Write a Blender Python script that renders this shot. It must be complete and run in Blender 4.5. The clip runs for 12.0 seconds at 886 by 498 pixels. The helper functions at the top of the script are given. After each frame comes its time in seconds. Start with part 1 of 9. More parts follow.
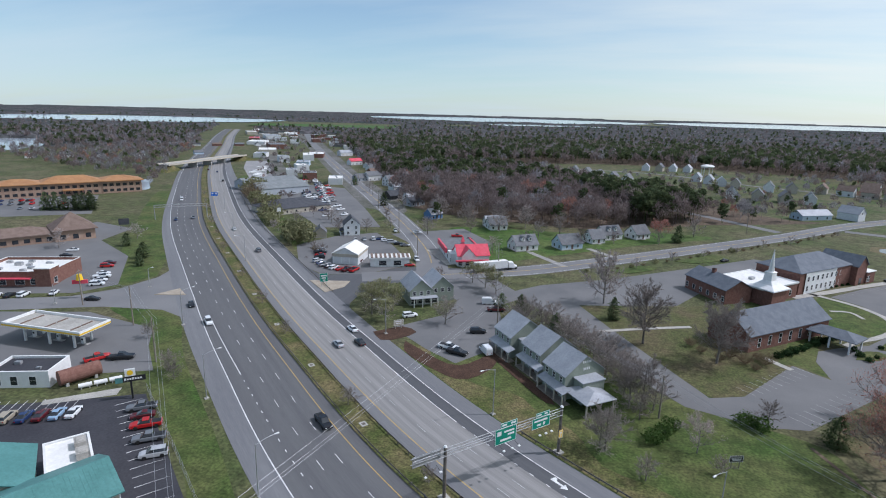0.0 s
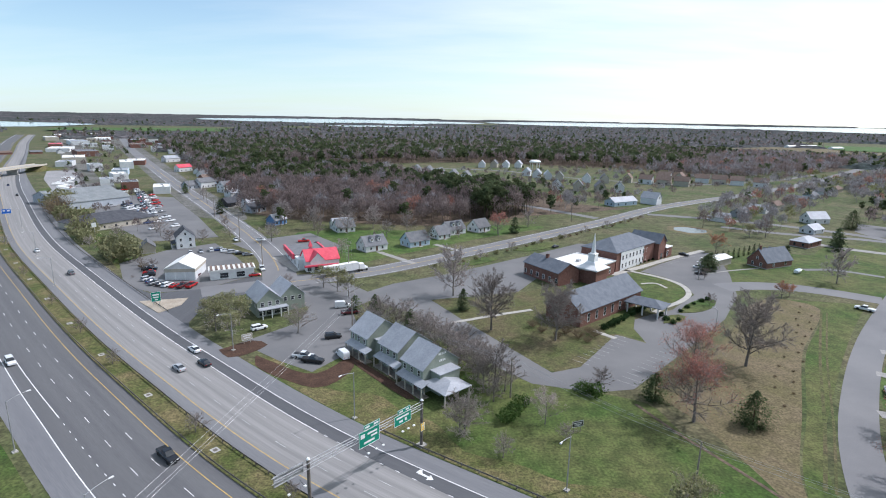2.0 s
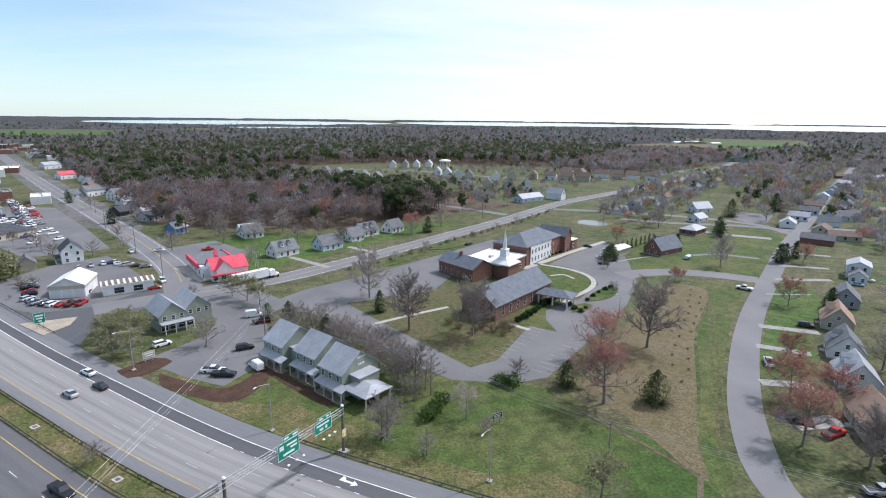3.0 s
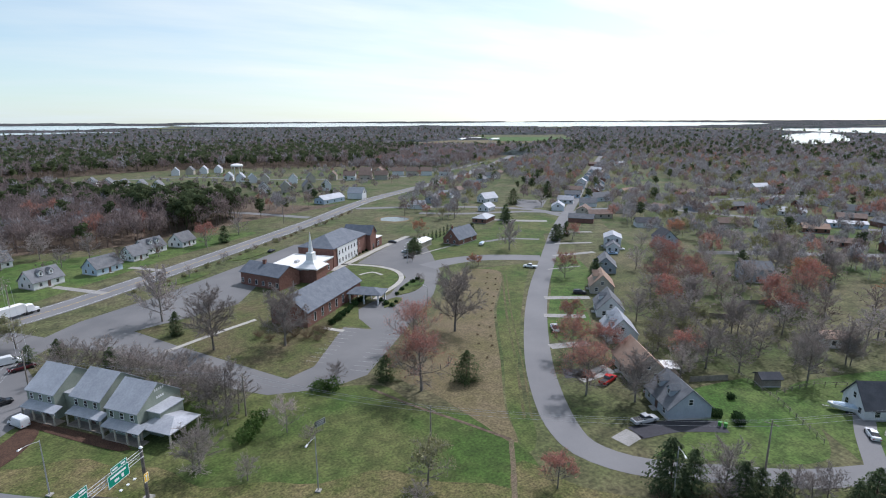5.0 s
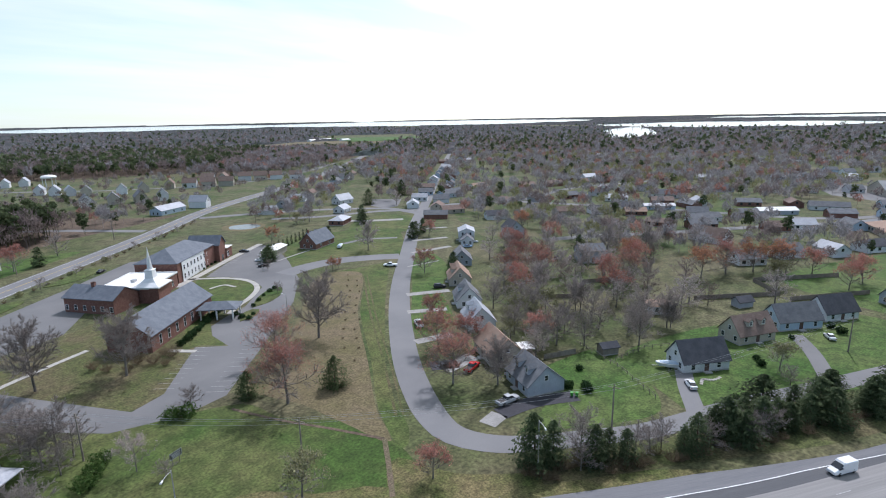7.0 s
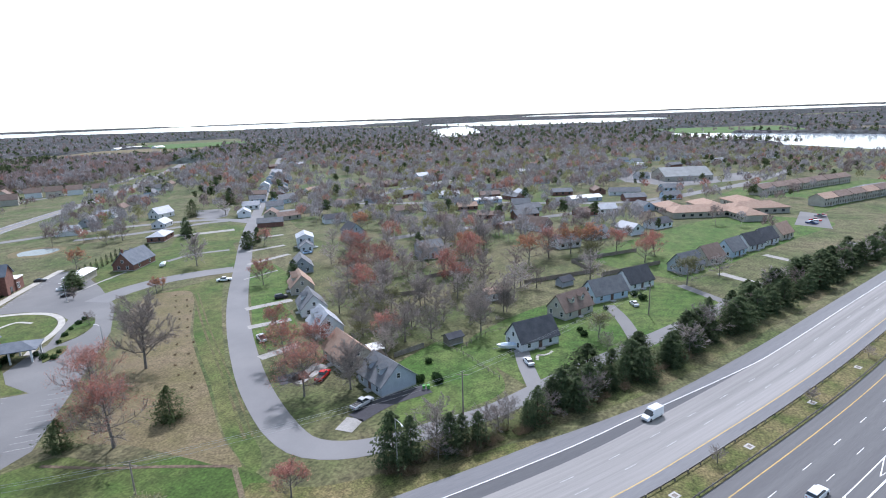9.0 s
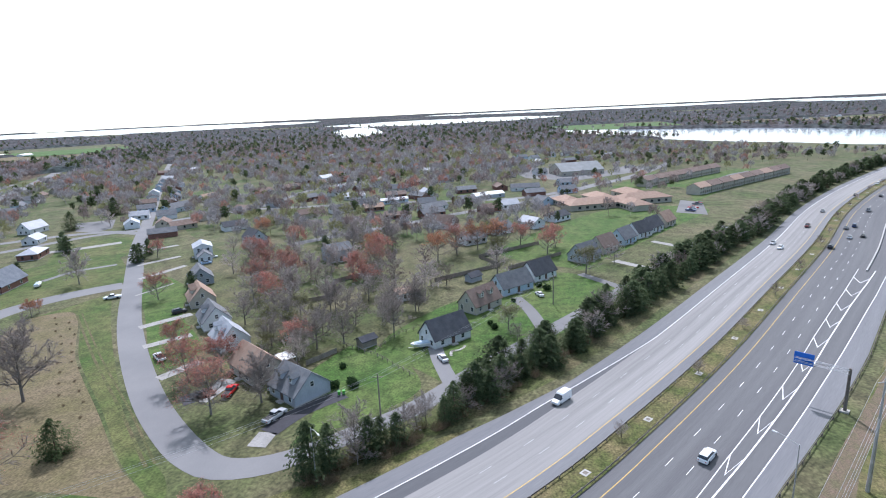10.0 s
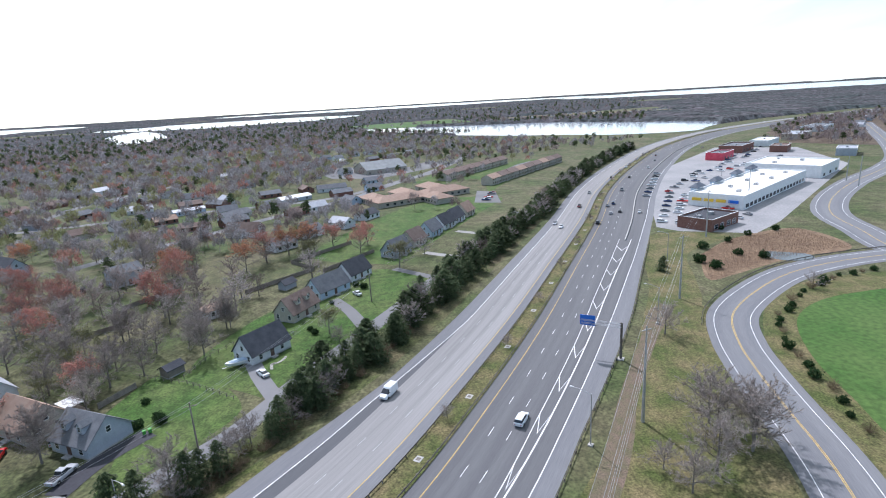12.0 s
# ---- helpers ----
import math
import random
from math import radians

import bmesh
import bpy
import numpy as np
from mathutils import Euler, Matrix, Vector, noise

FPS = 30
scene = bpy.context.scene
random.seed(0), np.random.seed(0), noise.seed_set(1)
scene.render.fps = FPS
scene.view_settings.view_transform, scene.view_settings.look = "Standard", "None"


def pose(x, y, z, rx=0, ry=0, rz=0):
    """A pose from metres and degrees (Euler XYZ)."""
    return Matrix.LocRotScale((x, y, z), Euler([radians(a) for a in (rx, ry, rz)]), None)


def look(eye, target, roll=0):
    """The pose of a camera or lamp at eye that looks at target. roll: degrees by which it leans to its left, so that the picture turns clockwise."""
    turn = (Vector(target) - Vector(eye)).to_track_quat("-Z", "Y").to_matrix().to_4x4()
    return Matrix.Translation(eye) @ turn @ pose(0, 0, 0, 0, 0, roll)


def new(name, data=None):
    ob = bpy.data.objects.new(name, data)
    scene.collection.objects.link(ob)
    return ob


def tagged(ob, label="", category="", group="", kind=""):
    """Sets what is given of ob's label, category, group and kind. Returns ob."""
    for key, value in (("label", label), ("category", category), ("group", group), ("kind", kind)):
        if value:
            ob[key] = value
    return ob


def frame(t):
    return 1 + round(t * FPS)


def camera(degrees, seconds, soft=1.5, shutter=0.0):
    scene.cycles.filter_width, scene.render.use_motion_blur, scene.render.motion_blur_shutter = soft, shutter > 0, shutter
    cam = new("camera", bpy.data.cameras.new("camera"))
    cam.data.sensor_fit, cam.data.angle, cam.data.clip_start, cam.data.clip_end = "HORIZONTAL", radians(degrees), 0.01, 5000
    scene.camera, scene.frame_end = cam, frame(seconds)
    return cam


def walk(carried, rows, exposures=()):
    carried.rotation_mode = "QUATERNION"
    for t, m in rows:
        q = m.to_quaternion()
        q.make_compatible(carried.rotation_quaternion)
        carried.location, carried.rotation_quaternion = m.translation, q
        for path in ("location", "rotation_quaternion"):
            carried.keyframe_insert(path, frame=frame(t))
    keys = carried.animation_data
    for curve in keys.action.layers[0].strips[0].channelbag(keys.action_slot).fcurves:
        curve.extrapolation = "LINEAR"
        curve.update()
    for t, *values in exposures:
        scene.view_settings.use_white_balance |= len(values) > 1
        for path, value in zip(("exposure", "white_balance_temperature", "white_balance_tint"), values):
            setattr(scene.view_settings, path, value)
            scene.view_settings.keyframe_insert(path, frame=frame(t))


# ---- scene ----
# camera: a drone that hovers 62 m up and turns to the right
cam = camera(77.95, 12.0, 1.05)
EYE_Z = 62.0
TURN = [  # seconds, heading, pitch, lean
    (0.0, 16.09, -13.90, 1.48), (0.5, 12.79, -13.83, 1.29), (1.0, 8.91, -13.72, 1.19), (1.5, 4.54, -13.62, 1.10),
    (2.0, 0.0, -13.48, 1.05), (2.5, -4.34, -13.39, 0.92), (3.0, -9.18, -13.33, 0.64), (5.0, -29.75, -13.24, -0.25),
    (5.5, -32.72, -13.26, -0.32), (6.0, -36.81, -13.24, -0.63), (6.5, -40.92, -13.29, -0.89), (7.0, -44.81, -13.40, -1.08),
    (9.0, -61.75, -13.67, -2.00), (9.5, -66.91, -13.84, -2.29), (10.0, -71.53, -14.04, -2.64), (10.5, -76.42, -14.30, -2.89),
    (11.0, -81.11, -14.50, -3.11), (11.5, -85.76, -14.80, -3.30), (12.0, -91.49, -15.08, -3.38)]
walk(cam, [(t, pose(0, 0, EYE_Z, 0, 0, a) @ pose(0, 0, 0, 90 + b) @ pose(0, 0, 0, 0, 0, c)) for t, a, b, c in TURN],
     [(0.0, -0.2, 5850, 17), (1.0, -0.01, 5900, 17), (2.0, 0.2, 6020, 17), (3.0, 0.26, 6030, 18), (5.0, 0.04, 5970, 18), (7.0, 0.14, 5930, 18), (9.0, 0.55, 5820, 19), (11.0, 0.55, 5830, 19), (11.5, 0.52, 5830, 19), (12.0, 0.42, 5830, 19)])

# daylight: sun high in the east of the plan, thin bright haze and streaks of cloud
SUN_AZ, SUN_EL = 69.0, 50.0
sd = Vector((math.sin(radians(SUN_AZ)) * math.cos(radians(SUN_EL)), math.cos(radians(SUN_AZ)) * math.cos(radians(SUN_EL)), math.sin(radians(SUN_EL))))
world = bpy.data.worlds.new("sky")
scene.world = world
world.use_nodes = True
wn, wl = world.node_tree.nodes, world.node_tree.links
sky = wn.new("ShaderNodeTexSky")
sky.sky_type, sky.sun_disc = "NISHITA", False
sky.sun_elevation, sky.sun_rotation = radians(SUN_EL), radians(SUN_AZ)
sky.air_density, sky.dust_density, sky.ozone_density = 1.0, 0.3, 1.5


def sky_math(op, a, b=None, clamp=False):
    n = wn.new("ShaderNodeMath")
    n.operation, n.use_clamp = op, clamp
    for i, q in enumerate((a, b)):
        if q is None:
            continue
        if isinstance(q, (int, float)):
            n.inputs[i].default_value = q
        else:
            wl.new(q, n.inputs[i])
    return n.outputs[0]


co = wn.new("ShaderNodeTexCoord")
sep_ = wn.new("ShaderNodeSeparateXYZ")
wl.new(co.outputs["Generated"], sep_.inputs[0])
up = sky_math("MAXIMUM", sep_.outputs["Z"], 0.0)
den = sky_math("ADD", up, 0.14)
comb = wn.new("ShaderNodeCombineXYZ")
wl.new(sky_math("DIVIDE", sep_.outputs["X"], den), comb.inputs[0])
wl.new(sky_math("DIVIDE", sep_.outputs["Y"], den), comb.inputs[1])
mp_ = wn.new("ShaderNodeMapping")
mp_.inputs["Rotation"].default_value, mp_.inputs["Scale"].default_value = (0, 0, 0.5), (0.35, 1.0, 1.0)
wl.new(comb.outputs[0], mp_.inputs["Vector"])
cl = wn.new("ShaderNodeTexNoise")
cl.inputs["Scale"].default_value, cl.inputs["Detail"].default_value, cl.inputs["Roughness"].default_value = 0.9, 6, 0.55
wl.new(mp_.outputs[0], cl.inputs["Vector"])
cloud = sky_math("MULTIPLY", sky_math("SUBTRACT", cl.outputs["Fac"], 0.42, True), 3.2, True)
low = sky_math("POWER", sky_math("SUBTRACT", 1.0, up), 5.0)
dot = wn.new("ShaderNodeVectorMath")
dot.operation = "DOT_PRODUCT"
dot.inputs[1].default_value = sd
wl.new(co.outputs["Generated"], dot.inputs[0])
glow = sky_math("POWER", sky_math("MAXIMUM", dot.outputs["Value"], 0.0), 2.2)
veil = sky_math("ADD", sky_math("ADD", sky_math("MULTIPLY", cloud, 0.5), sky_math("MULTIPLY", low, 0.5)), sky_math("MULTIPLY", glow, 0.5), True)
lum = sky_math("ADD", 0.8, sky_math("MULTIPLY", glow, 1.1))
hz = wn.new("ShaderNodeVectorMath")
hz.operation = "SCALE"
tone = wn.new("ShaderNodeMix")
tone.data_type = "RGBA"
tone.inputs[6].default_value, tone.inputs[7].default_value = (0.85, 1.03, 1.04, 1), (1.04, 1.03, 0.84, 1)
wl.new(sky_math("MULTIPLY", sky_math("MAXIMUM", dot.outputs["Value"], 0.0), 1.5, True), tone.inputs[0])
wl.new(tone.outputs[2], hz.inputs[0])
wl.new(lum, hz.inputs["Scale"])
blue = wn.new("ShaderNodeVectorMath")
blue.operation = "MULTIPLY"
blue.inputs[1].default_value = (0.108, 0.127, 0.124)
wl.new(sky.outputs[0], blue.inputs[0])
mx = wn.new("ShaderNodeMix")
mx.data_type = "RGBA"
wl.new(veil, mx.inputs[0])
wl.new(blue.outputs[0], mx.inputs[6])
wl.new(hz.outputs[0], mx.inputs[7])
wn["Background"].inputs["Strength"].default_value = 1.0
wl.new(mx.outputs[2], wn["Background"].inputs["Color"])
sun_data = bpy.data.lights.new("sun", "SUN")
sun_data.energy, sun_data.angle, sun_data.color = 3.25, radians(0.6), (1.0, 0.975, 0.95)
sun = new("sun", sun_data)
sun.matrix_world = look(sd * 300, (0, 0, 0))


# ---- materials ----
def mat(name, a, b, scale=0.3, rough=0.85, metal=0.0, bump=0.0, fine=9.0, amount=0.25, vary=0.0, uv=None, spec=0.3, tuft=0.0):
    """Two colours mixed by a broad noise, grained by a fine one; vary: how far whole pieces differ in brightness; tuft: darker clumps between the two scales."""
    m = bpy.data.materials.new(name)
    m.use_nodes = True
    n, l = m.node_tree.nodes, m.node_tree.links
    bsdf = n["Principled BSDF"]
    bsdf.inputs["Roughness"].default_value, bsdf.inputs["Metallic"].default_value = rough, metal
    bsdf.inputs["Specular IOR Level"].default_value = spec
    if uv:
        co = n.new("ShaderNodeUVMap")
        mp = n.new("ShaderNodeMapping")
        mp.inputs["Scale"].default_value = (*uv, 1)
        l.new(co.outputs[0], mp.inputs["Vector"])
        place = mp.outputs[0]
    else:
        co = n.new("ShaderNodeNewGeometry")
        place = co.outputs["Position"]
    n1 = n.new("ShaderNodeTexNoise")
    n1.inputs["Scale"].default_value, n1.inputs["Detail"].default_value, n1.inputs["Roughness"].default_value = scale, 5, 0.6
    l.new(place, n1.inputs["Vector"])
    ramp = n.new("ShaderNodeValToRGB")
    ramp.color_ramp.elements[0].position, ramp.color_ramp.elements[1].position = 0.36, 0.64
    ramp.color_ramp.elements[0].color, ramp.color_ramp.elements[1].color = (*a, 1), (*b, 1)
    l.new(n1.outputs["Fac"], ramp.inputs[0])
    n2 = n.new("ShaderNodeTexNoise")
    n2.inputs["Scale"].default_value, n2.inputs["Detail"].default_value = scale * fine, 4
    l.new(place, n2.inputs["Vector"])
    mr = n.new("ShaderNodeMapRange")
    mr.inputs["From Min"].default_value, mr.inputs["From Max"].default_value = 0.3, 0.7
    mr.inputs["To Min"].default_value, mr.inputs["To Max"].default_value = 1 - amount, 1 + amount
    l.new(n2.outputs["Fac"], mr.inputs["Value"])
    val = mr.outputs[0]
    if tuft:
        n3 = n.new("ShaderNodeTexNoise")
        n3.inputs["Scale"].default_value, n3.inputs["Detail"].default_value, n3.inputs["Roughness"].default_value = scale * 7, 4, 0.65
        l.new(place, n3.inputs["Vector"])
        mt = n.new("ShaderNodeMapRange")
        mt.inputs["From Min"].default_value, mt.inputs["From Max"].default_value = 0.38, 0.6
        mt.inputs["To Min"].default_value, mt.inputs["To Max"].default_value = 1 - tuft, 1 + 0.4 * tuft
        l.new(n3.outputs["Fac"], mt.inputs["Value"])
        mq = n.new("ShaderNodeMath")
        mq.operation = "MULTIPLY"
        l.new(val, mq.inputs[0])
        l.new(mt.outputs[0], mq.inputs[1])
        val = mq.outputs[0]
    if vary:
        oi = n.new("ShaderNodeObjectInfo")
        mv = n.new("ShaderNodeMapRange")
        mv.inputs["To Min"].default_value, mv.inputs["To Max"].default_value = 1 - vary, 1 + vary
        l.new(oi.outputs["Random"], mv.inputs["Value"])
        mm = n.new("ShaderNodeMath")
        mm.operation = "MULTIPLY"
        l.new(val, mm.inputs[0])
        l.new(mv.outputs[0], mm.inputs[1])
        val = mm.outputs[0]
    mul = n.new("ShaderNodeVectorMath")
    mul.operation = "SCALE"
    l.new(ramp.outputs[0], mul.inputs[0])
    l.new(val, mul.inputs["Scale"])
    l.new(mul.outputs[0], bsdf.inputs["Base Color"])
    if bump:
        bp = n.new("ShaderNodeBump")
        bp.inputs["Strength"].default_value, bp.inputs["Distance"].default_value = bump, 0.05
        l.new(n2.outputs["Fac"], bp.inputs["Height"])
        l.new(bp.outputs[0], bsdf.inputs["Normal"])
    return m


def thin(m, share):
    """Let some of the light through, as thin twigs, buds and needles do."""
    n, l = m.node_tree.nodes, m.node_tree.links
    bsdf = n["Principled BSDF"]
    tr = n.new("ShaderNodeBsdfTranslucent")
    l.new(bsdf.inputs["Base Color"].links[0].from_socket, tr.inputs["Color"])
    mix = n.new("ShaderNodeMixShader")
    mix.inputs[0].default_value = share
    l.new(bsdf.outputs[0], mix.inputs[1])
    l.new(tr.outputs[0], mix.inputs[2])
    l.new(mix.outputs[0], n["Material Output"].inputs["Surface"])
    return m


def leafy(name, a, b, vary=0.2, rough=0.9):
    """Foliage, buds or twigs: every little piece and every plant has its own shade."""
    m = bpy.data.materials.new(name)
    m.use_nodes = True
    n, l = m.node_tree.nodes, m.node_tree.links
    bsdf = n["Principled BSDF"]
    bsdf.inputs["Roughness"].default_value, bsdf.inputs["Specular IOR Level"].default_value = rough, 0.1
    g = n.new("ShaderNodeNewGeometry")
    mix = n.new("ShaderNodeMix")
    mix.data_type = "RGBA"
    mix.inputs[6].default_value, mix.inputs[7].default_value = (*a, 1), (*b, 1)
    l.new(g.outputs["Random Per Island"], mix.inputs[0])
    oi = n.new("ShaderNodeObjectInfo")
    mv = n.new("ShaderNodeMapRange")
    mv.inputs["To Min"].default_value, mv.inputs["To Max"].default_value = 1 - vary, 1 + vary
    l.new(oi.outputs["Random"], mv.inputs["Value"])
    nz = n.new("ShaderNodeTexNoise")
    nz.inputs["Scale"].default_value = 0.02
    l.new(g.outputs["Position"], nz.inputs["Vector"])
    m2 = n.new("ShaderNodeMapRange")
    m2.inputs["From Min"].default_value, m2.inputs["From Max"].default_value = 0.3, 0.7
    m2.inputs["To Min"].default_value, m2.inputs["To Max"].default_value = 0.8, 1.2
    l.new(nz.outputs["Fac"], m2.inputs["Value"])
    mm = n.new("ShaderNodeMath")
    mm.operation = "MULTIPLY"
    l.new(mv.outputs[0], mm.inputs[0])
    l.new(m2.outputs[0], mm.inputs[1])
    mul = n.new("ShaderNodeVectorMath")
    mul.operation = "SCALE"
    l.new(mix.outputs[2], mul.inputs[0])
    l.new(mm.outputs[0], mul.inputs["Scale"])
    l.new(mul.outputs[0], bsdf.inputs["Base Color"])
    return thin(m, 0.4)


M = {
    "ground": mat("ground_grass", (0.062, 0.084, 0.026), (0.125, 0.112, 0.06), 0.03, 0.95, fine=40, amount=0.5, tuft=0.35),
    "lawn": mat("spring_lawn", (0.047, 0.087, 0.016), (0.108, 0.113, 0.04), 0.045, 0.95, fine=40, amount=0.42, tuft=0.3),
    "vivid": mat("lush_garden_grass", (0.046, 0.1, 0.016), (0.095, 0.127, 0.036), 0.05, 0.95, fine=36, amount=0.42, tuft=0.35),
    "drive": mat("worn_concrete_drive", (0.25, 0.243, 0.23), (0.32, 0.31, 0.295), 0.3, 0.9, amount=0.15),
    "verge": mat("verge_grass", (0.072, 0.09, 0.023), (0.165, 0.134, 0.064), 0.12, 0.95, fine=20, amount=0.5, tuft=0.3),
    "gardens": mat("mixed_garden_grass", (0.055, 0.088, 0.022), (0.13, 0.116, 0.065), 0.04, 0.95, fine=34, amount=0.45, tuft=0.35),
    "dry": mat("dry_meadow", (0.16, 0.125, 0.075), (0.125, 0.108, 0.05), 0.08, 0.95, fine=24, amount=0.4, tuft=0.2),
    "litter": mat("leaf_litter", (0.12, 0.098, 0.052), (0.08, 0.094, 0.03), 0.09, 0.95, fine=22, amount=0.45, tuft=0.3),
    "town": mat("worn_yard_ground", (0.1, 0.1, 0.078), (0.17, 0.165, 0.155), 0.03, 0.95, fine=30, amount=0.4, tuft=0.3),
    "forest_floor": mat("woodland_leaf_litter", (0.1, 0.074, 0.052), (0.14, 0.104, 0.075), 0.05, 0.98, fine=20, amount=0.45, tuft=0.3),
    "track": mat("rutted_earth_track", (0.16, 0.115, 0.085), (0.11, 0.1, 0.055), 0.35, 0.95, fine=9, amount=0.4),
    "faded_line": mat("faded_road_paint", (0.3, 0.3, 0.3), (0.45, 0.45, 0.44), 0.5, 0.8, amount=0.3),
    "mulch": mat("bark_mulch", (0.055, 0.03, 0.02), (0.08, 0.045, 0.03), 0.4, 0.95, amount=0.4),
    "reed": mat("dry_reed", (0.17, 0.11, 0.068), (0.23, 0.155, 0.095), 0.1, 0.95, fine=30, amount=0.5, tuft=0.35),
    "field": mat("sown_field", (0.04, 0.1, 0.016), (0.072, 0.125, 0.03), 0.03, 0.95, fine=24, amount=0.3),
    "gravel": mat("gravel", (0.3, 0.25, 0.2), (0.38, 0.33, 0.27), 0.4, 0.95, amount=0.3),
    "asphalt": mat("asphalt_lane", (0.107, 0.107, 0.112), (0.132, 0.132, 0.135), 1.0, 0.85, uv=(0.55, 0.012), fine=30, amount=0.12),
    "asphalt_dark": mat("asphalt_new", (0.087, 0.089, 0.096), (0.102, 0.104, 0.11), 1.0, 0.85, uv=(0.4, 0.012), fine=30, amount=0.12),
    "shoulder": mat("asphalt_shoulder", (0.15, 0.152, 0.162), (0.19, 0.192, 0.198), 1.0, 0.88, uv=(0.3, 0.01), fine=30, amount=0.12),
    "concrete_road": mat("concrete_lane", (0.2, 0.195, 0.19), (0.28, 0.27, 0.262), 1.0, 0.85, uv=(0.75, 0.006), fine=20, amount=0.1),
    "street": mat("street_asphalt", (0.165, 0.165, 0.17), (0.2, 0.198, 0.2), 0.05, 0.88, fine=90, amount=0.06),
    "lot": mat("parking_asphalt", (0.135, 0.135, 0.138), (0.18, 0.178, 0.178), 0.04, 0.88, fine=90, amount=0.07),
    "lot_pale": mat("pale_parking", (0.25, 0.25, 0.25), (0.31, 0.3, 0.3), 0.05, 0.88, fine=20, amount=0.15),
    "lot_dark": mat("parking_asphalt_new", (0.04, 0.04, 0.048), (0.055, 0.055, 0.063), 0.1, 0.85, fine=20, amount=0.15),
    "walk": mat("pale_concrete", (0.34, 0.325, 0.295), (0.43, 0.41, 0.375), 0.3, 0.9, amount=0.15),
    "island": mat("tan_island_paving", (0.33, 0.28, 0.22), (0.4, 0.345, 0.275), 0.3, 0.9, amount=0.15),
    "white_line": mat("white_road_paint", (0.6, 0.6, 0.6), (0.75, 0.75, 0.74), 0.5, 0.7, amount=0.2),
    "yellow_line": mat("yellow_road_paint", (0.42, 0.29, 0.09), (0.52, 0.37, 0.13), 0.5, 0.7, amount=0.2),
    "steel": mat("galvanised_steel", (0.35, 0.36, 0.37), (0.5, 0.5, 0.51), 1.0, 0.45, 0.6, amount=0.15),
    "rail": mat("weathered_rail", (0.12, 0.1, 0.085), (0.2, 0.18, 0.16), 1.0, 0.7, 0.3, amount=0.2),
    "wood": mat("weathered_wood", (0.2, 0.17, 0.14), (0.28, 0.24, 0.2), 0.8, 0.9, amount=0.2),
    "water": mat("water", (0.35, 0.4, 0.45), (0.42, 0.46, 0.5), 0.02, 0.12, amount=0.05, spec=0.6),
    "pond": mat("dark_pond_water", (0.06, 0.065, 0.06), (0.085, 0.09, 0.085), 0.1, 0.1, amount=0.1, spec=0.6),
}


# ---- shape helpers ----
def part(name, bm, material, parent=None, label=""):
    me = bpy.data.meshes.new(name)
    bm.to_mesh(me)
    bm.free()
    me.materials.append(M[material] if isinstance(material, str) else material)
    ob = new(name, me)
    if parent:
        ob.parent = parent
    if label:
        ob["label"] = label
    return ob


def mesh_ob(name, verts, faces, material, parent=None, label=""):
    me = bpy.data.meshes.new(name)
    me.from_pydata(verts, [], faces)
    me.materials.append(M[material] if isinstance(material, str) else material)
    ob = new(name, me)
    if parent:
        ob.parent = parent
    if label:
        ob["label"] = label
    return ob


def thing(name, m, label, category, group="", kind=""):
    ob = new(name)
    ob.empty_display_size = 0.5
    ob.matrix_world = m
    return tagged(ob, label, category, group, kind)


def box(bm, x0, x1, y0, y1, z0, z1):
    v = [bm.verts.new(c) for c in ((x0, y0, z0), (x1, y0, z0), (x1, y1, z0), (x0, y1, z0), (x0, y0, z1), (x1, y0, z1), (x1, y1, z1), (x0, y1, z1))]
    for f in ((3, 2, 1, 0), (4, 5, 6, 7), (0, 1, 5, 4), (1, 2, 6, 5), (2, 3, 7, 6), (3, 0, 4, 7)):
        bm.faces.new([v[i] for i in f])
    return bm


def boxes(*bs):
    bm = bmesh.new()
    for b in bs:
        box(bm, *b)
    return bm


def tube(bm, a, b, ra, rb, n=6, caps=True):
    a, b = Vector(a), Vector(b)
    d = (b - a).normalized()
    u = d.orthogonal().normalized()
    w = d.cross(u)
    r = [[bm.verts.new(c + (u * math.cos(2 * math.pi * i / n) + w * math.sin(2 * math.pi * i / n)) * q) for i in range(n)] for c, q in ((a, ra), (b, rb))]
    for i in range(n):
        bm.faces.new((r[0][i], r[0][(i + 1) % n], r[1][(i + 1) % n], r[1][i]))
    if caps:
        bm.faces.new(r[1])
        bm.faces.new(r[0][::-1])
    return bm


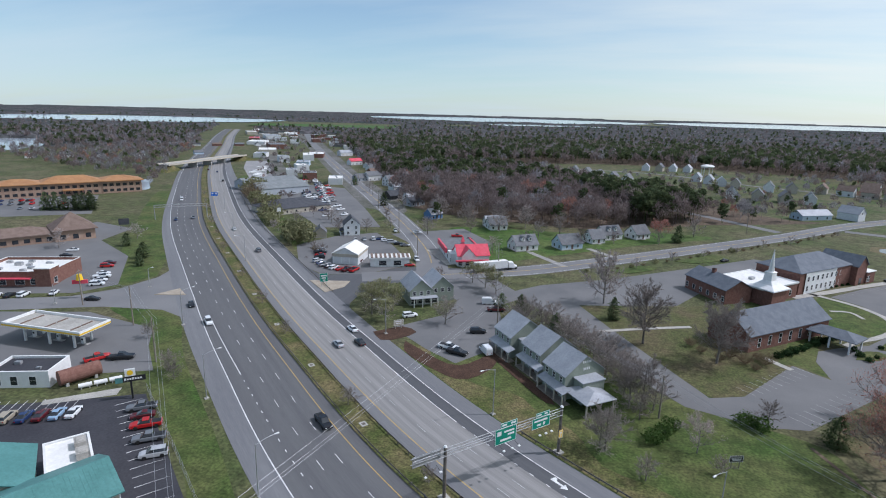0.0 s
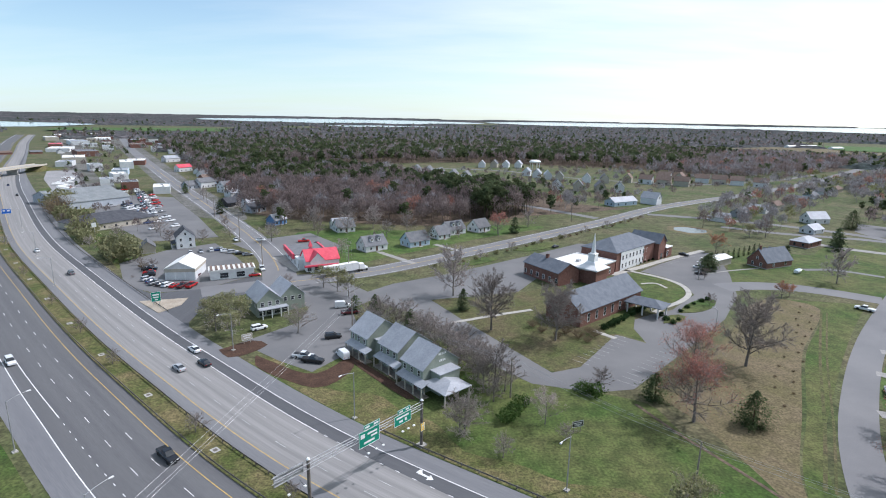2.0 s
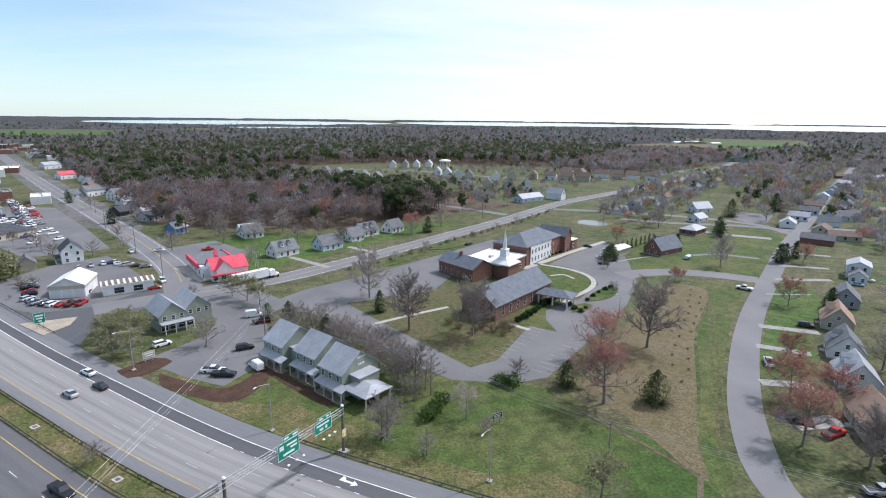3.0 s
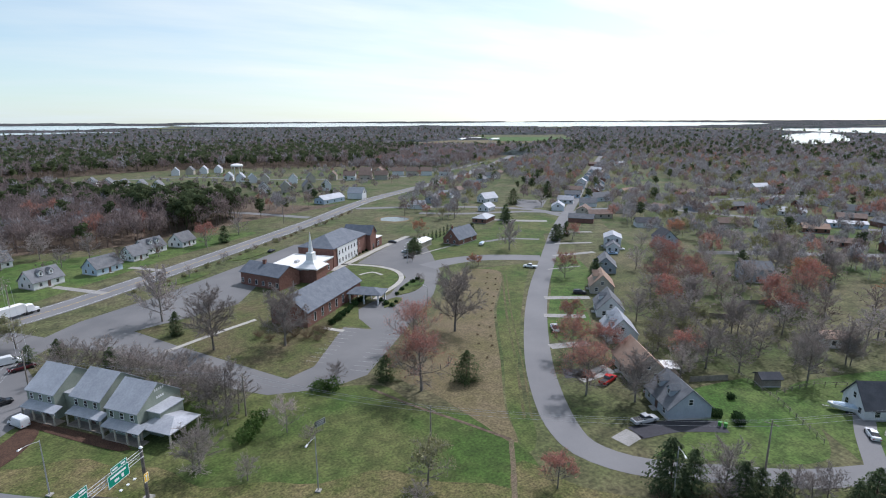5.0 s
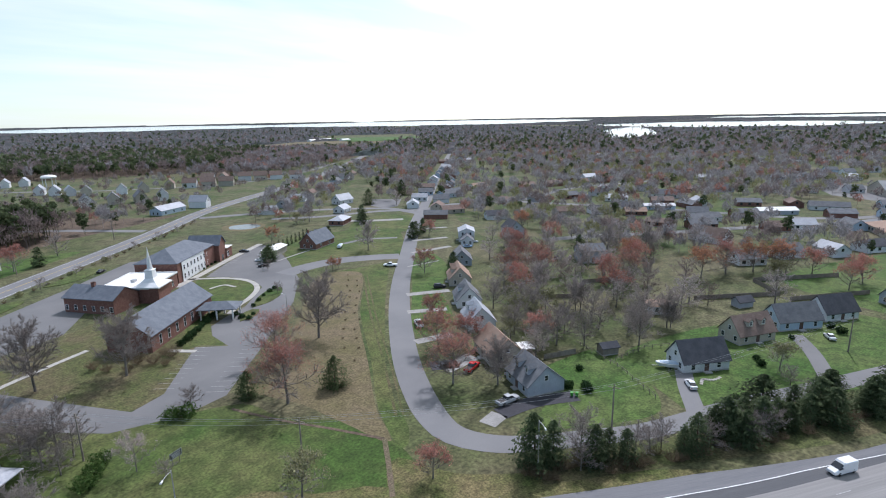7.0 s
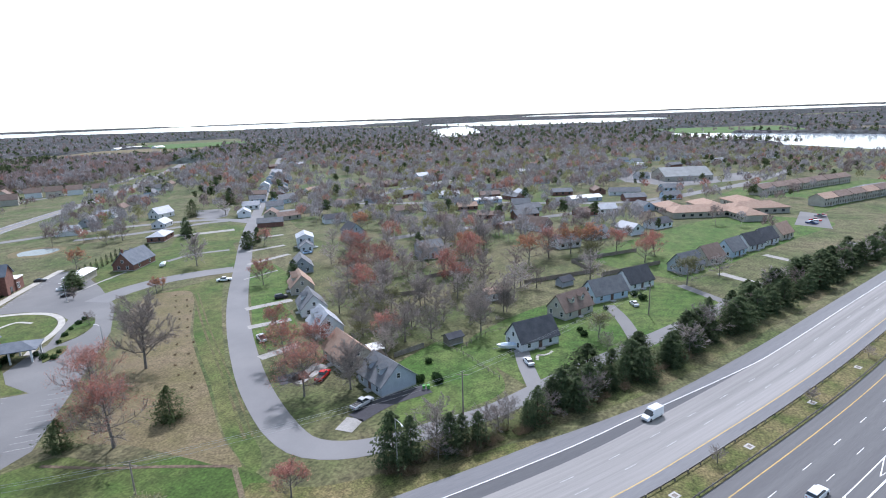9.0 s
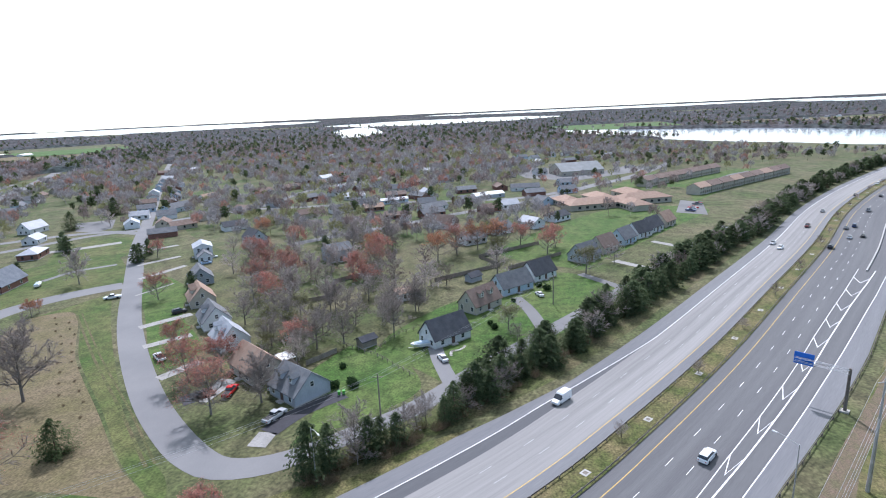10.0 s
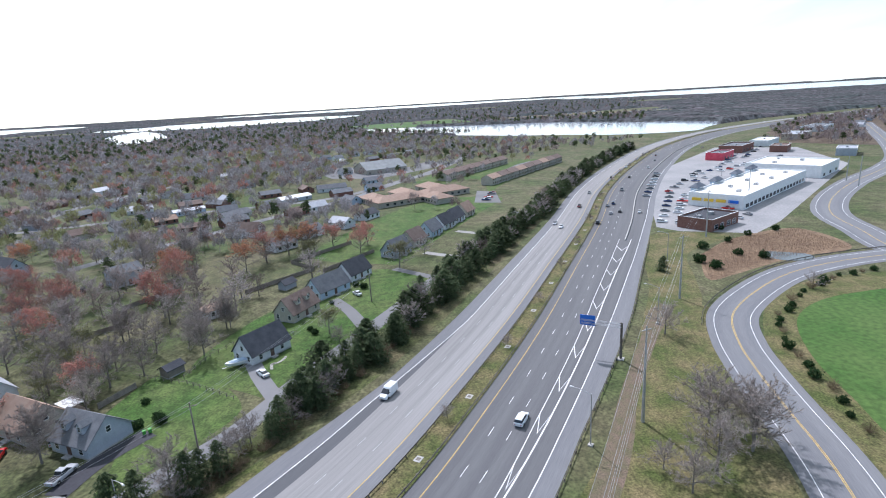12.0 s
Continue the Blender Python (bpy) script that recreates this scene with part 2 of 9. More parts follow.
def spline(ctrl, step=4.0):
    """A smooth plan line through a few points (centripetal Catmull-Rom), resampled at even steps."""
    P = [np.array(q, float) for q in ctrl]
    P = [2 * P[0] - P[1]] + P + [2 * P[-1] - P[-2]]
    out = []
    for i in range(1, len(P) - 2):
        p0, p1, p2, p3 = P[i - 1:i + 3]
        t1 = np.linalg.norm(p1 - p0) ** .5
        t2 = t1 + np.linalg.norm(p2 - p1) ** .5
        t3 = t2 + np.linalg.norm(p3 - p2) ** .5
        k = max(2, int(np.linalg.norm(p2 - p1) / 2))
        for t in np.linspace(t1, t2, k, endpoint=False):
            a1, a2, a3 = (t1 - t) / t1 * p0 + t / t1 * p1, (t2 - t) / (t2 - t1) * p1 + (t - t1) / (t2 - t1) * p2, (t3 - t) / (t3 - t2) * p2 + (t - t2) / (t3 - t2) * p3
            b1, b2 = (t2 - t) / t2 * a1 + t / t2 * a2, (t3 - t) / (t3 - t1) * a2 + (t - t1) / (t3 - t1) * a3
            out.append((t2 - t) / (t2 - t1) * b1 + (t - t1) / (t2 - t1) * b2)
    out.append(P[-2])
    out = np.array(out)
    s = np.concatenate([[0], np.cumsum(np.linalg.norm(np.diff(out, axis=0), axis=1))])
    at = np.linspace(0, s[-1], max(2, int(s[-1] / step) + 1))
    return np.stack([np.interp(at, s, out[:, k]) for k in (0, 1)], 1)


class Way:
    """A plan line with distances along it; at(s, o) is the place s along and o to its left."""

    def __init__(self, ctrl, step=4.0):
        self.p = spline(ctrl, step)
        self.s = np.concatenate([[0], np.cumsum(np.linalg.norm(np.diff(self.p, axis=0), axis=1))])
        d = np.gradient(self.p, axis=0)
        d /= np.linalg.norm(d, axis=1)[:, None]
        self.n = np.stack([-d[:, 1], d[:, 0]], 1)

    def at(self, s, o=0.0):
        x, y, a, b = (np.interp(s, self.s, c) for c in (self.p[:, 0], self.p[:, 1], self.n[:, 0], self.n[:, 1]))
        return float(x + a * o), float(y + b * o)

    def yaw(self, s):
        a, b = self.at(s - 1), self.at(s + 1)
        return math.degrees(math.atan2(b[1] - a[1], b[0] - a[0]))

    def near(self, x, y):
        i = int(np.argmin(np.hypot(self.p[:, 0] - x, self.p[:, 1] - y)))
        return float(self.s[i])


def strip(name, way, o0, o1, z, material, s0=None, s1=None, thick=0.0, parent=None, step=4.0):
    """A band along a way between two offsets (numbers or functions of s), with metres in its UV map."""
    s0, s1 = way.s[0] if s0 is None else s0, way.s[-1] if s1 is None else s1
    k = max(2, int((s1 - s0) / step) + 1)
    f0, f1 = (o0 if callable(o0) else lambda s: o0), (o1 if callable(o1) else lambda s: o1)
    vs, fs, uvs = [], [], []
    for s in np.linspace(s0, s1, k):
        for o in (f0(s), f1(s)):
            vs.append((*way.at(s, o), z))
            uvs.append((o, s))
    for i in range(k - 1):
        fs.append((2 * i + 1, 2 * i, 2 * i + 2, 2 * i + 3))
    if thick:
        q = len(vs)
        vs += [(x, y, z - thick) for x, y, _ in vs]
        uvs += uvs
        for i in range(k - 1):
            fs += [(2 * i, q + 2 * i, q + 2 * i + 2, 2 * i + 2), (q + 2 * i + 1, 2 * i + 1, 2 * i + 3, q + 2 * i + 3)]
        fs += [(0, 1, q + 1, q), (2 * k - 1, 2 * k - 2, q + 2 * k - 2, q + 2 * k - 1)]
    ob = mesh_ob(name, vs, fs, material, parent)
    lay = ob.data.uv_layers.new(name="UVMap")
    idx = np.empty(len(ob.data.loops), int)
    ob.data.loops.foreach_get("vertex_index", idx)
    lay.data.foreach_set("uv", np.array(uvs, float)[idx].ravel())
    return ob


def slab(name, pts, z, material, thick=0.0, parent=None, smooth=False):
    """A flat patch with the given outline; thick: with an edge that goes down."""
    if smooth:
        pts = [tuple(q) for q in spline(list(pts) + [pts[0]], 3.0)[:-1]]
    bm = bmesh.new()
    top = [bm.verts.new((x, y, z)) for x, y in pts]
    f = bm.faces.new(top)
    f.normal_update()
    if f.normal.z < 0:
        f.normal_flip()
    if thick:
        low = [bm.verts.new((x, y, z - thick)) for x, y in pts]
        for i in range(len(pts)):
            j = (i + 1) % len(pts)
            bm.faces.new((top[i], top[j], low[j], low[i]))
    bmesh.ops.triangulate(bm, faces=bm.faces[:])
    bmesh.ops.recalc_face_normals(bm, faces=bm.faces[:]) if thick else None
    uv = bm.loops.layers.uv.new("UVMap")
    for fc in bm.faces:
        for lp in fc.loops:
            lp[uv].uv = (lp.vert.co.x, lp.vert.co.y)
    return part(name, bm, material, parent)


def inside(x, y, poly):
    c = False
    for i in range(len(poly)):
        (x1, y1), (x2, y2) = poly[i], poly[i - 1]
        if (y1 > y) != (y2 > y) and x < (x2 - x1) * (y - y1) / (y2 - y1) + x1:
            c = not c
    return c


# ---- ground: one sheet out to the horizon, with a low rise far off ----
def rise(r):
    return 0.0 if r < 1800 else 46.0 * ((r - 1800) / 3100) ** 1.25


rings = [0, 40, 80, 140, 220, 320, 450, 620, 850, 1150, 1500, 1800, 2100, 2500, 2900, 3400, 3900, 4400, 4900]
gv, gf = [(0, 0, 0)], []
for r in rings[1:]:
    for i in range(120):
        a = 2 * math.pi * i / 120
        gv.append((r * math.cos(a), r * math.sin(a), rise(r)))
for i in range(120):
    gf.append((0, 1 + i, 1 + (i + 1) % 120))
for k in range(len(rings) - 2):
    for i in range(120):
        a, b = 1 + k * 120 + i, 1 + k * 120 + (i + 1) % 120
        gf.append((a, a + 120, b + 120, b))
tagged(mesh_ob("ground", gv, gf, "ground"), "flat green and brown grassland reaching the horizon", "ground", kind="structure")

# ---- the highway: two carriageways and a grass median ----
HW = Way([(-1712, 2400), (-1250, 1690), (-846, 1099), (-640, 816), (-413, 500), (-293, 351), (-206, 249), (-142, 184), (-99, 142), (-72, 117.5), (-32, 83.5),
          (24, 46), (78, 9), (103, -5), (142, -25), (194, -49), (262, -80), (350, -117), (465, -178), (609, -269), (738, -381), (823, -485), (930, -650), (1050, -900)])
S0 = HW.near(24, 46)          # abreast of the camera
SL, SR = HW.s[0], HW.s[-1]


def lerp_s(*rows):
    return lambda s: float(np.interp(s - S0, [r[0] for r in rows], [r[1] for r in rows]))


b_edge = lerp_s((-1000, 20.4), (-800, 22), (-600, 26.5), (-460, 28), (-330, 27), (-130, 24.0), (65, 24.0), (98, 20.6), (900, 20.0))
b_white = lerp_s((-1000, 17.5), (-700, 19.6), (-130, 19.6), (60, 19.6), (85, 19.2), (125, 16.9), (135, 16.4), (900, 16.4))
a_edge = lerp_s((-400, -23.6), (-250, -24), (0, -24.6), (90, -25.1), (156, -27.6), (260, -28.6), (360, -32), (900, -33))
a_white = lerp_s((-400, -20.5), (-180, -18.6), (-90, -19.6), (0, -20.2), (80, -21.4), (135, -22.1), (208, -24.5), (260, -25.3), (360, -29), (900, -30))


def road(name, o0, o1, z, material, label, s0=None, s1=None, cat="road"):
    return tagged(strip(name, HW, o0, o1, z, material, s0, s1), label, cat, kind="structure")


road("road", a_white, -2.6, 0.05, "asphalt", "dark grey asphalt carriageway of a divided highway")
road("road", a_edge, a_white, 0.05, "shoulder", "lighter asphalt shoulder and slip lane beside the highway")
road("road", 2.6, 5.2, 0.05, "shoulder", "inner asphalt shoulder of the highway")
road("road", 5.2, 16.5, 0.055, "concrete_road", "pale worn concrete carriageway with dark wheel tracks")
road("road", 16.5, b_white, 0.05, "asphalt_dark", "dark asphalt turning lane of the highway")
road("road", b_white, b_edge, 0.05, "shoulder", "grey asphalt outer shoulder of the highway")
road("median", -2.6, 2.6, 0.09, "verge", "patchy grass median strip between the carriageways", cat="median")
for o in (5.4, -5.3):
    road("lane_line", o - 0.09, o + 0.09, 0.066, "yellow_line", "solid yellow edge line on the highway", cat="road marking")
road("lane_line", lambda s: b_white(s) - 0.1, lambda s: b_white(s) + 0.1, 0.066, "white_line", "solid white edge line on the highway", cat="road marking", s0=S0 - 800)
road("lane_line", 16.4, 16.6, 0.066, "white_line", "solid white line beside the turning lane", cat="road marking", s0=S0 - 500, s1=S0 - 72)
road("lane_line", lambda s: a_white(s) - 0.1, lambda s: a_white(s) + 0.1, 0.066, "white_line", "solid white edge line on the highway", cat="road marking")
road("lane_line", -16.4, -16.2, 0.066, "white_line", "solid white line on the highway", cat="road marking", s0=S0 - 160, s1=S0 - 117)


def dashes(o, s0, s1, pitch, length, w=0.14, material="white_line"):
    vs, fs = [], []
    for k in range(int((s1 - s0) / pitch)):
        a = s0 + k * pitch
        q = len(vs)
        vs += [(*HW.at(a, o - w / 2), 0.066), (*HW.at(a + length, o - w / 2), 0.066), (*HW.at(a + length, o + w / 2), 0.066), (*HW.at(a, o + w / 2), 0.066)]
        fs.append((q, q + 1, q + 2, q + 3))
    tagged(mesh_ob("lane_dashes", vs, fs, material), "broken white lane line on the highway", "road marking", kind="structure")


for o in (9.1, 12.75, -9.0, -12.65):
    dashes(o, S0 - 900, S0 + 900, 12.3, 3.2, 0.12 if o < 0 else 0.14, "white_line" if o < 0 else "faded_line")
dashes(-16.3, S0 - 117, S0 + 40, 3.9, 1.0)
dashes(-16.3, S0 - 420, S0 - 165, 12.3, 3.4)
dashes(16.5, S0 - 70, S0 + 10, 3.9, 1.0)


# ---- minor roads, lots, lawns and paths ----
def paved(pts, z, material, label, cat="car park", name="pavement", thick=0.0, smooth=False):
    return tagged(slab(name, pts, z, material, thick, smooth=smooth), label, cat, kind="structure")


def lane(ctrl, half, z, material, label, name="road", cat="road", end=None):
    """A road of even width, or one that narrows to end (place and half width) and stays so."""
    w = Way(ctrl, 3.0)
    if end:
        q, e = w.near(*end[0]), end[1]
        o = lambda s: float(np.interp(s, [q - 30, q], [half, e]))
    else:
        o = lambda s: half
    tagged(strip(name, w, lambda s: -o(s), o, z, material, step=3.0), label, cat, kind="structure")
    return w


def edge_line(w, o, z=0.075, material="white_line", s0=None, s1=None, half=0.08):
    tagged(strip("lane_line", w, o - half, o + half, z, material, s0, s1, step=3.0), "painted road line", "road marking", kind="structure")


# grass and bare ground
GR = [
    ("lawn", "bright spring lawn beside the highway", [(-60, 128), (-47, 123), (-30, 107), (-5, 91), (24, 71), (44, 60), (58, 66), (60, 86), (50, 100), (47, 112), (30, 119), (16, 125), (4, 133), (-6, 116), (-24, 132)]),
    ("verge", "rough verge grass beside the highway", [(-62, 131), (-30, 102), (24, 66), (78, 29), (110, 8), (104, 16), (92, 30), (74, 48), (62, 60), (57, 72), (44, 60), (24, 71), (-5, 91), (-30, 107), (-47, 122)]),
    ("dry", "dry brown meadow with young tree saplings", [(56, 102), (51, 120), (63, 128), (90, 159), (112, 186), (124, 190), (131, 183), (100, 141), (79, 108), (66, 88), (60, 76), (58, 88)]),
    ("lawn", "mown green strip beside the street", [(125, 190), (150, 184), (146, 180), (120, 151), (92, 117), (75, 95), (65, 76), (60, 72), (66, 87), (80, 108), (101, 141), (131, 182)]),
    ("litter", "thin church lawn with leaf litter under bare trees", [(-12, 179), (22, 133), (29, 127.5), (36, 131), (52, 152), (70, 175), (46, 200), (28, 192)]),
    ("lawn", "green lawn in front of the brick chapel", [(48, 152), (53, 154), (59, 148), (59, 158), (62, 166), (66, 183), (60, 178)]),
    ("lawn", "mown lawn round the brick cottage", [(104, 196), (112, 205), (118, 216), (128, 238), (150, 270), (180, 260), (235, 300), (160, 192), (140, 208), (128, 204)]),
    ("ground", "green and brown field round a small pond", [(112, 262), (130, 258), (150, 268), (186, 262), (236, 302), (180, 350), (120, 340), (92, 318), (80, 300)]),
    ("lawn", "green highway verge", [(-50, 62), (-67, 78), (-100, 107), (-118, 126), (-130, 133), (-146, 128), (-124, 117), (-104, 97), (-92, 88), (-66, 68), (-56, 58), (-20, 30), (-12, 35)]),
    ("lawn", "green highway bank", [(-158, 160), (-178, 188), (-205, 218), (-262, 285), (-300, 330), (-318, 335), (-280, 280), (-240, 232), (-205, 190), (-188, 170), (-166, 140), (-160, 145)]),
    ("verge", "rough grass and bare earth beside the guardrail", [(40, 3), (74, -22), (91, -34), (118, -47), (160, -68), (232, -100), (222, -128), (200, -100), (170, -88), (150, -80), (136, -70), (114, -62), (94, -60), (69, -55), (30, -35)]),
    ("track", "rutted brown earth track beside the guardrail", [(56, -10), (73, -22.6), (88, -31), (102, -38), (125, -51), (150, -66), (150, -70), (126, -56), (101, -41.6), (86, -35), (72, -27.4), (54, -15)]),
    ("verge", "olive grass under the power line", [(60, -26), (84, -36), (118, -56), (150, -72), (146, -80), (118, -68), (90, -60), (66, -52), (40, -36)]),
    ("reed", "marsh of dry brown reeds", [(196, -102), (216, -126), (226, -160), (194, -160), (186, -132), (172, -102), (168, -92)]),
    ("verge", "rough grass inside the ramp", [(166, -160), (164, -132), (158, -112), (143, -95), (126, -84), (106, -76), (86, -73), (60, -70), (58, -90), (120, -180)]),
    ("field", "bright green sown field inside the ramp", [(152, -160), (150, -130), (145, -112), (134, -98), (115, -88), (96, -83), (70, -80), (60, -110), (90, -170)]),
    ("vivid", "green lawn of the corner house", [(80, 60), (92, 51), (108, 43), (128, 66), (116, 78), (104, 70), (92, 62)]),
    ("vivid", "green garden lawns of white cottages", [(112, 40), (126, 30), (150, 12), (182, -2), (206, 20), (170, 50), (146, 60), (128, 62)]),
    ("vivid", "green front lawns along the street", [(100, 112), (112, 110), (138, 140), (162, 160), (176, 190), (164, 186), (134, 152), (106, 121)]),
    ("ground", "mixed back gardens", [(92, 76), (112, 84), (150, 130), (170, 150), (250, 120), (240, 40), (200, 24), (160, 58), (128, 70)]),
    ("gardens", "mixed grass gardens of the housing estate", [(240, 130), (215, 170), (240, 225), (330, 320), (520, 470), (720, 640), (900, 700), (1000, 460), (900, 220), (700, 90), (560, 110), (430, 100), (330, 50), (270, 50)]),
    ("gardens", "grass plots among the estate roofs", [(150, 330), (180, 310), (330, 460), (560, 690), (420, 760), (250, 600), (150, 470)]),
    ("lawn", "green front lawns beside a garden street", [(300, 132), (318, 118), (345, 96), (375, 78), (400, 96), (420, 150), (370, 150), (330, 160)]),
    ("lawn", "green corner lawn by the street", [(196, 232), (216, 236), (238, 262), (232, 280), (206, 282), (180, 258), (172, 236)]),
    ("vivid", "long green lawn beside the roadway", [(440, 10), (475, -4), (540, -30), (500, -34), (452, -26), (424, -16)]),
    ("vivid", "green lawns of a small housing estate", [(210, 14), (300, -28), (350, -48), (356, -6), (300, 30), (230, 50)]),
    ("vivid", "green lawn beside long low apartments", [(372, -44), (420, -66), (480, -104), (540, -134), (560, -110), (500, -50), (440, -6), (418, -2), (440, -40)]),
    ("vivid", "lawns of white houses beyond the road", [(-50, 214), (-20, 246), (24, 288), (60, 320), (30, 322), (-2, 304), (-44, 300), (-78, 292), (-70, 258)]),
    ("lawn", "green field among the distant roofs", [(190, 600), (250, 560), (262, 620), (215, 690)]),
    ("town", "worn paved ground of the town", [(-300, 446), (-268, 428), (-420, 650), (-700, 1080), (-1010, 1590), (-1090, 1600), (-720, 1030), (-440, 640)]),
    ("town", "worn ground of yards along main street", [(-150, 330), (-120, 322), (-250, 530), (-540, 990), (-900, 1560), (-960, 1560), (-545, 930), (-250, 480)]),
    ("lawn", "roadside grass beside the dealership", [(-132, 196), (-100, 176), (-104, 172), (-128, 190)]),
    ("lawn", "bushy highway bank behind the shops", [(-132, 214), (-196, 290), (-250, 355), (-330, 448), (-310, 455), (-216, 330), (-165, 262), (-128, 226)]),
]
GR.append(("gardens", "grass plots of an estate behind the pines", [(-40, 570), (30, 490), (75, 450), (125, 400), (230, 475), (235, 560), (130, 730), (45, 735), (-40, 660)]))
for i, (m, label, pts) in enumerate(GR):
    paved(pts, 0.012 + 0.0007 * i, m, label, "grass", "ground_patch", smooth=True)
FAR = [
    ("field", "broad green field beyond the woods", [(-1200, 1660), (-735, 1800), (-880, 2350), (-1450, 2350)], 1),
    ("dry", "pale farm fields", [(560, 1150), (700, 1060), (980, 1120), (1100, 1330), (900, 1500), (640, 1330)], 1),
    ("field", "pale green farm fields", [(960, 1330), (1180, 1250), (1500, 1680), (1180, 1900)], 1),
    ("dry", "far brown fields beyond the water", [(1500, -250), (1750, -200), (1900, -800), (1500, -700)], 1),
    ("field", "far green fields beyond the water", [(1480, 120), (1800, 260), (1950, -100), (1500, -160)], 1),
]
for i, (m, label, pts, _) in enumerate(FAR):
    cx, cy = sum(p[0] for p in pts) / len(pts), sum(p[1] for p in pts) / len(pts)
    paved(pts, 0.6 + rise(math.hypot(cx, cy)) * 1.06, m, label, "field", "ground_patch", smooth=True)

# streets
LOT = "grey asphalt car park"
ST = lane([(1000, 955), (505, 508), (300, 318), (217, 242), (170, 195), (126, 150), (99, 118), (82, 94.5), (72, 76), (70.5, 69), (73, 62), (79.5, 55), (88, 49), (97.5, 42), (120, 32), (146, 19), (205, -9), (300, -50)],
          3.6, 0.052, "street", "curving grey asphalt residential street", end=((79.5, 55), 2.7))
CR = lane([(-86, 186), (-58, 200), (-30, 216), (0, 242), (40, 280), (98, 337), (160, 403), (281, 496), (420, 620), (700, 900)], 6.2, 0.056, "street", "wide grey two-lane road past the church")
MS = lane([(-60, 196), (-74, 232), (-102, 281), (-160, 370), (-262, 522), (-557, 982), (-1040, 1775)], 6.6, 0.06, "street", "long straight main street of the town")
for o in (-0.15, 0.15):
    edge_line(CR, o, 0.07, "yellow_line", 30, 420)
    edge_line(MS, o, 0.074, "yellow_line", 20, 700)
for o in (-5.2, 5.2):
    edge_line(CR, o, 0.07, "white_line", 40, 420)
    edge_line(MS, o, 0.074, "white_line", 30, 500)
RP = lane([(20, -41), (46, -54), (69, -62.5), (80, -65.5), (93, -68), (109, -71.5), (123, -75.5), (139, -83), (156, -100), (170.5, -121), (179, -145), (184, -178)], 6.4, 0.058, "shoulder", "curving two-lane asphalt ramp")
for o, c in ((4.4, "white_line"), (-4.4, "white_line"), (0.14, "yellow_line"), (-0.14, "yellow_line")):
    edge_line(RP, o, 0.075, c)
R2 = lane([(760, -620), (420, -372), (374, -325), (320, -257), (277, -213), (246, -191), (216, -181), (186, -172), (140, -180)], 8.0, 0.054, "shoulder", "curving asphalt road beside the shopping centre")
for o, c in ((5.5, "white_line"), (-5.5, "white_line"), (0.14, "yellow_line"), (-0.14, "yellow_line")):
    edge_line(R2, o, 0.07, c)
lane([(160, 190), (148, 199), (135, 205), (120, 206), (108, 203)], 5.0, 0.05, "street", "short side road to the church car park")
lane([(247, 272), (246, 302), (215, 335), (180, 356), (140, 372)], 3.6, 0.05, "street", "quiet side street")
lane([(250, 272), (285, 282), (330, 255), (427, 262), (520, 230)], 3.4, 0.05, "street", "quiet residential side street")
lane([(232, 160), (262, 140), (291, 118), (327, 94), (356, 72), (386, 50), (429, 31), (481, 5), (561, -28), (640, -50)], 3.6, 0.05, "street", "quiet residential street among houses")
lane([(257, 280), (236, 298), (218, 305), (195, 313), (170, 330)], 3.2, 0.054, "street", "quiet side street past a brick house")
lane([(330, 250), (360, 160), (385, 70), (420, 40), (470, 12), (520, -30), (560, -80)], 3.6, 0.053, "street", "residential street past the long apartments")
lane([(100, 352), (60, 400), (20, 430)], 3.4, 0.05, "street", "side road into the woods")
lane([(470, 700), (360, 610), (250, 560), (150, 600), (60, 680), (-60, 690)], 3.4, 0.05, "street", "estate road among grey-roofed houses")

# slip roads and their painted islands
paved([(-260, 72), (-185, 121), (-166, 131), (-158, 143), (-156, 158), (-160, 172), (-116, 127), (-129, 131), (-148, 127), (-176, 113), (-250, 62)], 0.047, "street", "asphalt slip road onto the highway", "road", "road")
paved([(-142, 141.5), (-139, 150), (-132, 145)], 0.2, "island", "raised concrete traffic island", "traffic island", "traffic_island", 0.15)
paved([(-127, 204), (-112, 190), (-102, 183), (-86, 190), (-76, 205), (-50, 212), (-50, 196), (-64, 190), (-74, 180), (-78, 168), (-77, 157), (-72, 145), (-62, 132), (-88, 146), (-105, 165)], 0.047, "asphalt_dark", "dark asphalt slip road off the highway", "road", "road")
paved([(-102, 174.5), (-87.5, 179), (-86.5, 172), (-90, 164)], 0.2, "island", "raised concrete traffic island with a green sign", "traffic island", "traffic_island", 0.15)

# church car parks and drive
paved([(-30, 186), (-19, 200), (5, 217), (41, 249), (70, 276), (110, 262), (96, 248), (72, 242), (46, 226), (28, 193), (12, 187), (-4, 182), (6, 164), (22, 137), (28, 127), (36, 130.5), (52, 153), (59, 147), (59, 158), (62, 166), (69, 171), (78, 176), (93, 193), (95, 204), (91, 216), (84, 224), (98, 238), (112, 250), (127, 262), (131, 258), (128, 244), (120, 220), (114, 206), (109, 193), (92, 168), (68, 142), (46, 119), (36, 117), (22, 121), (15, 129), (4, 148), (-12, 170)], 0.044, "lot", "worn grey asphalt drive and car park of the church")
paved([(75, 179), (70, 186), (72, 198), (76, 212), (80, 222), (89, 214), (92.5, 204), (90, 194), (83, 185)], 0.06, "lawn", "oval lawn inside a curved concrete path", "lawn", "ground_patch", smooth=True)
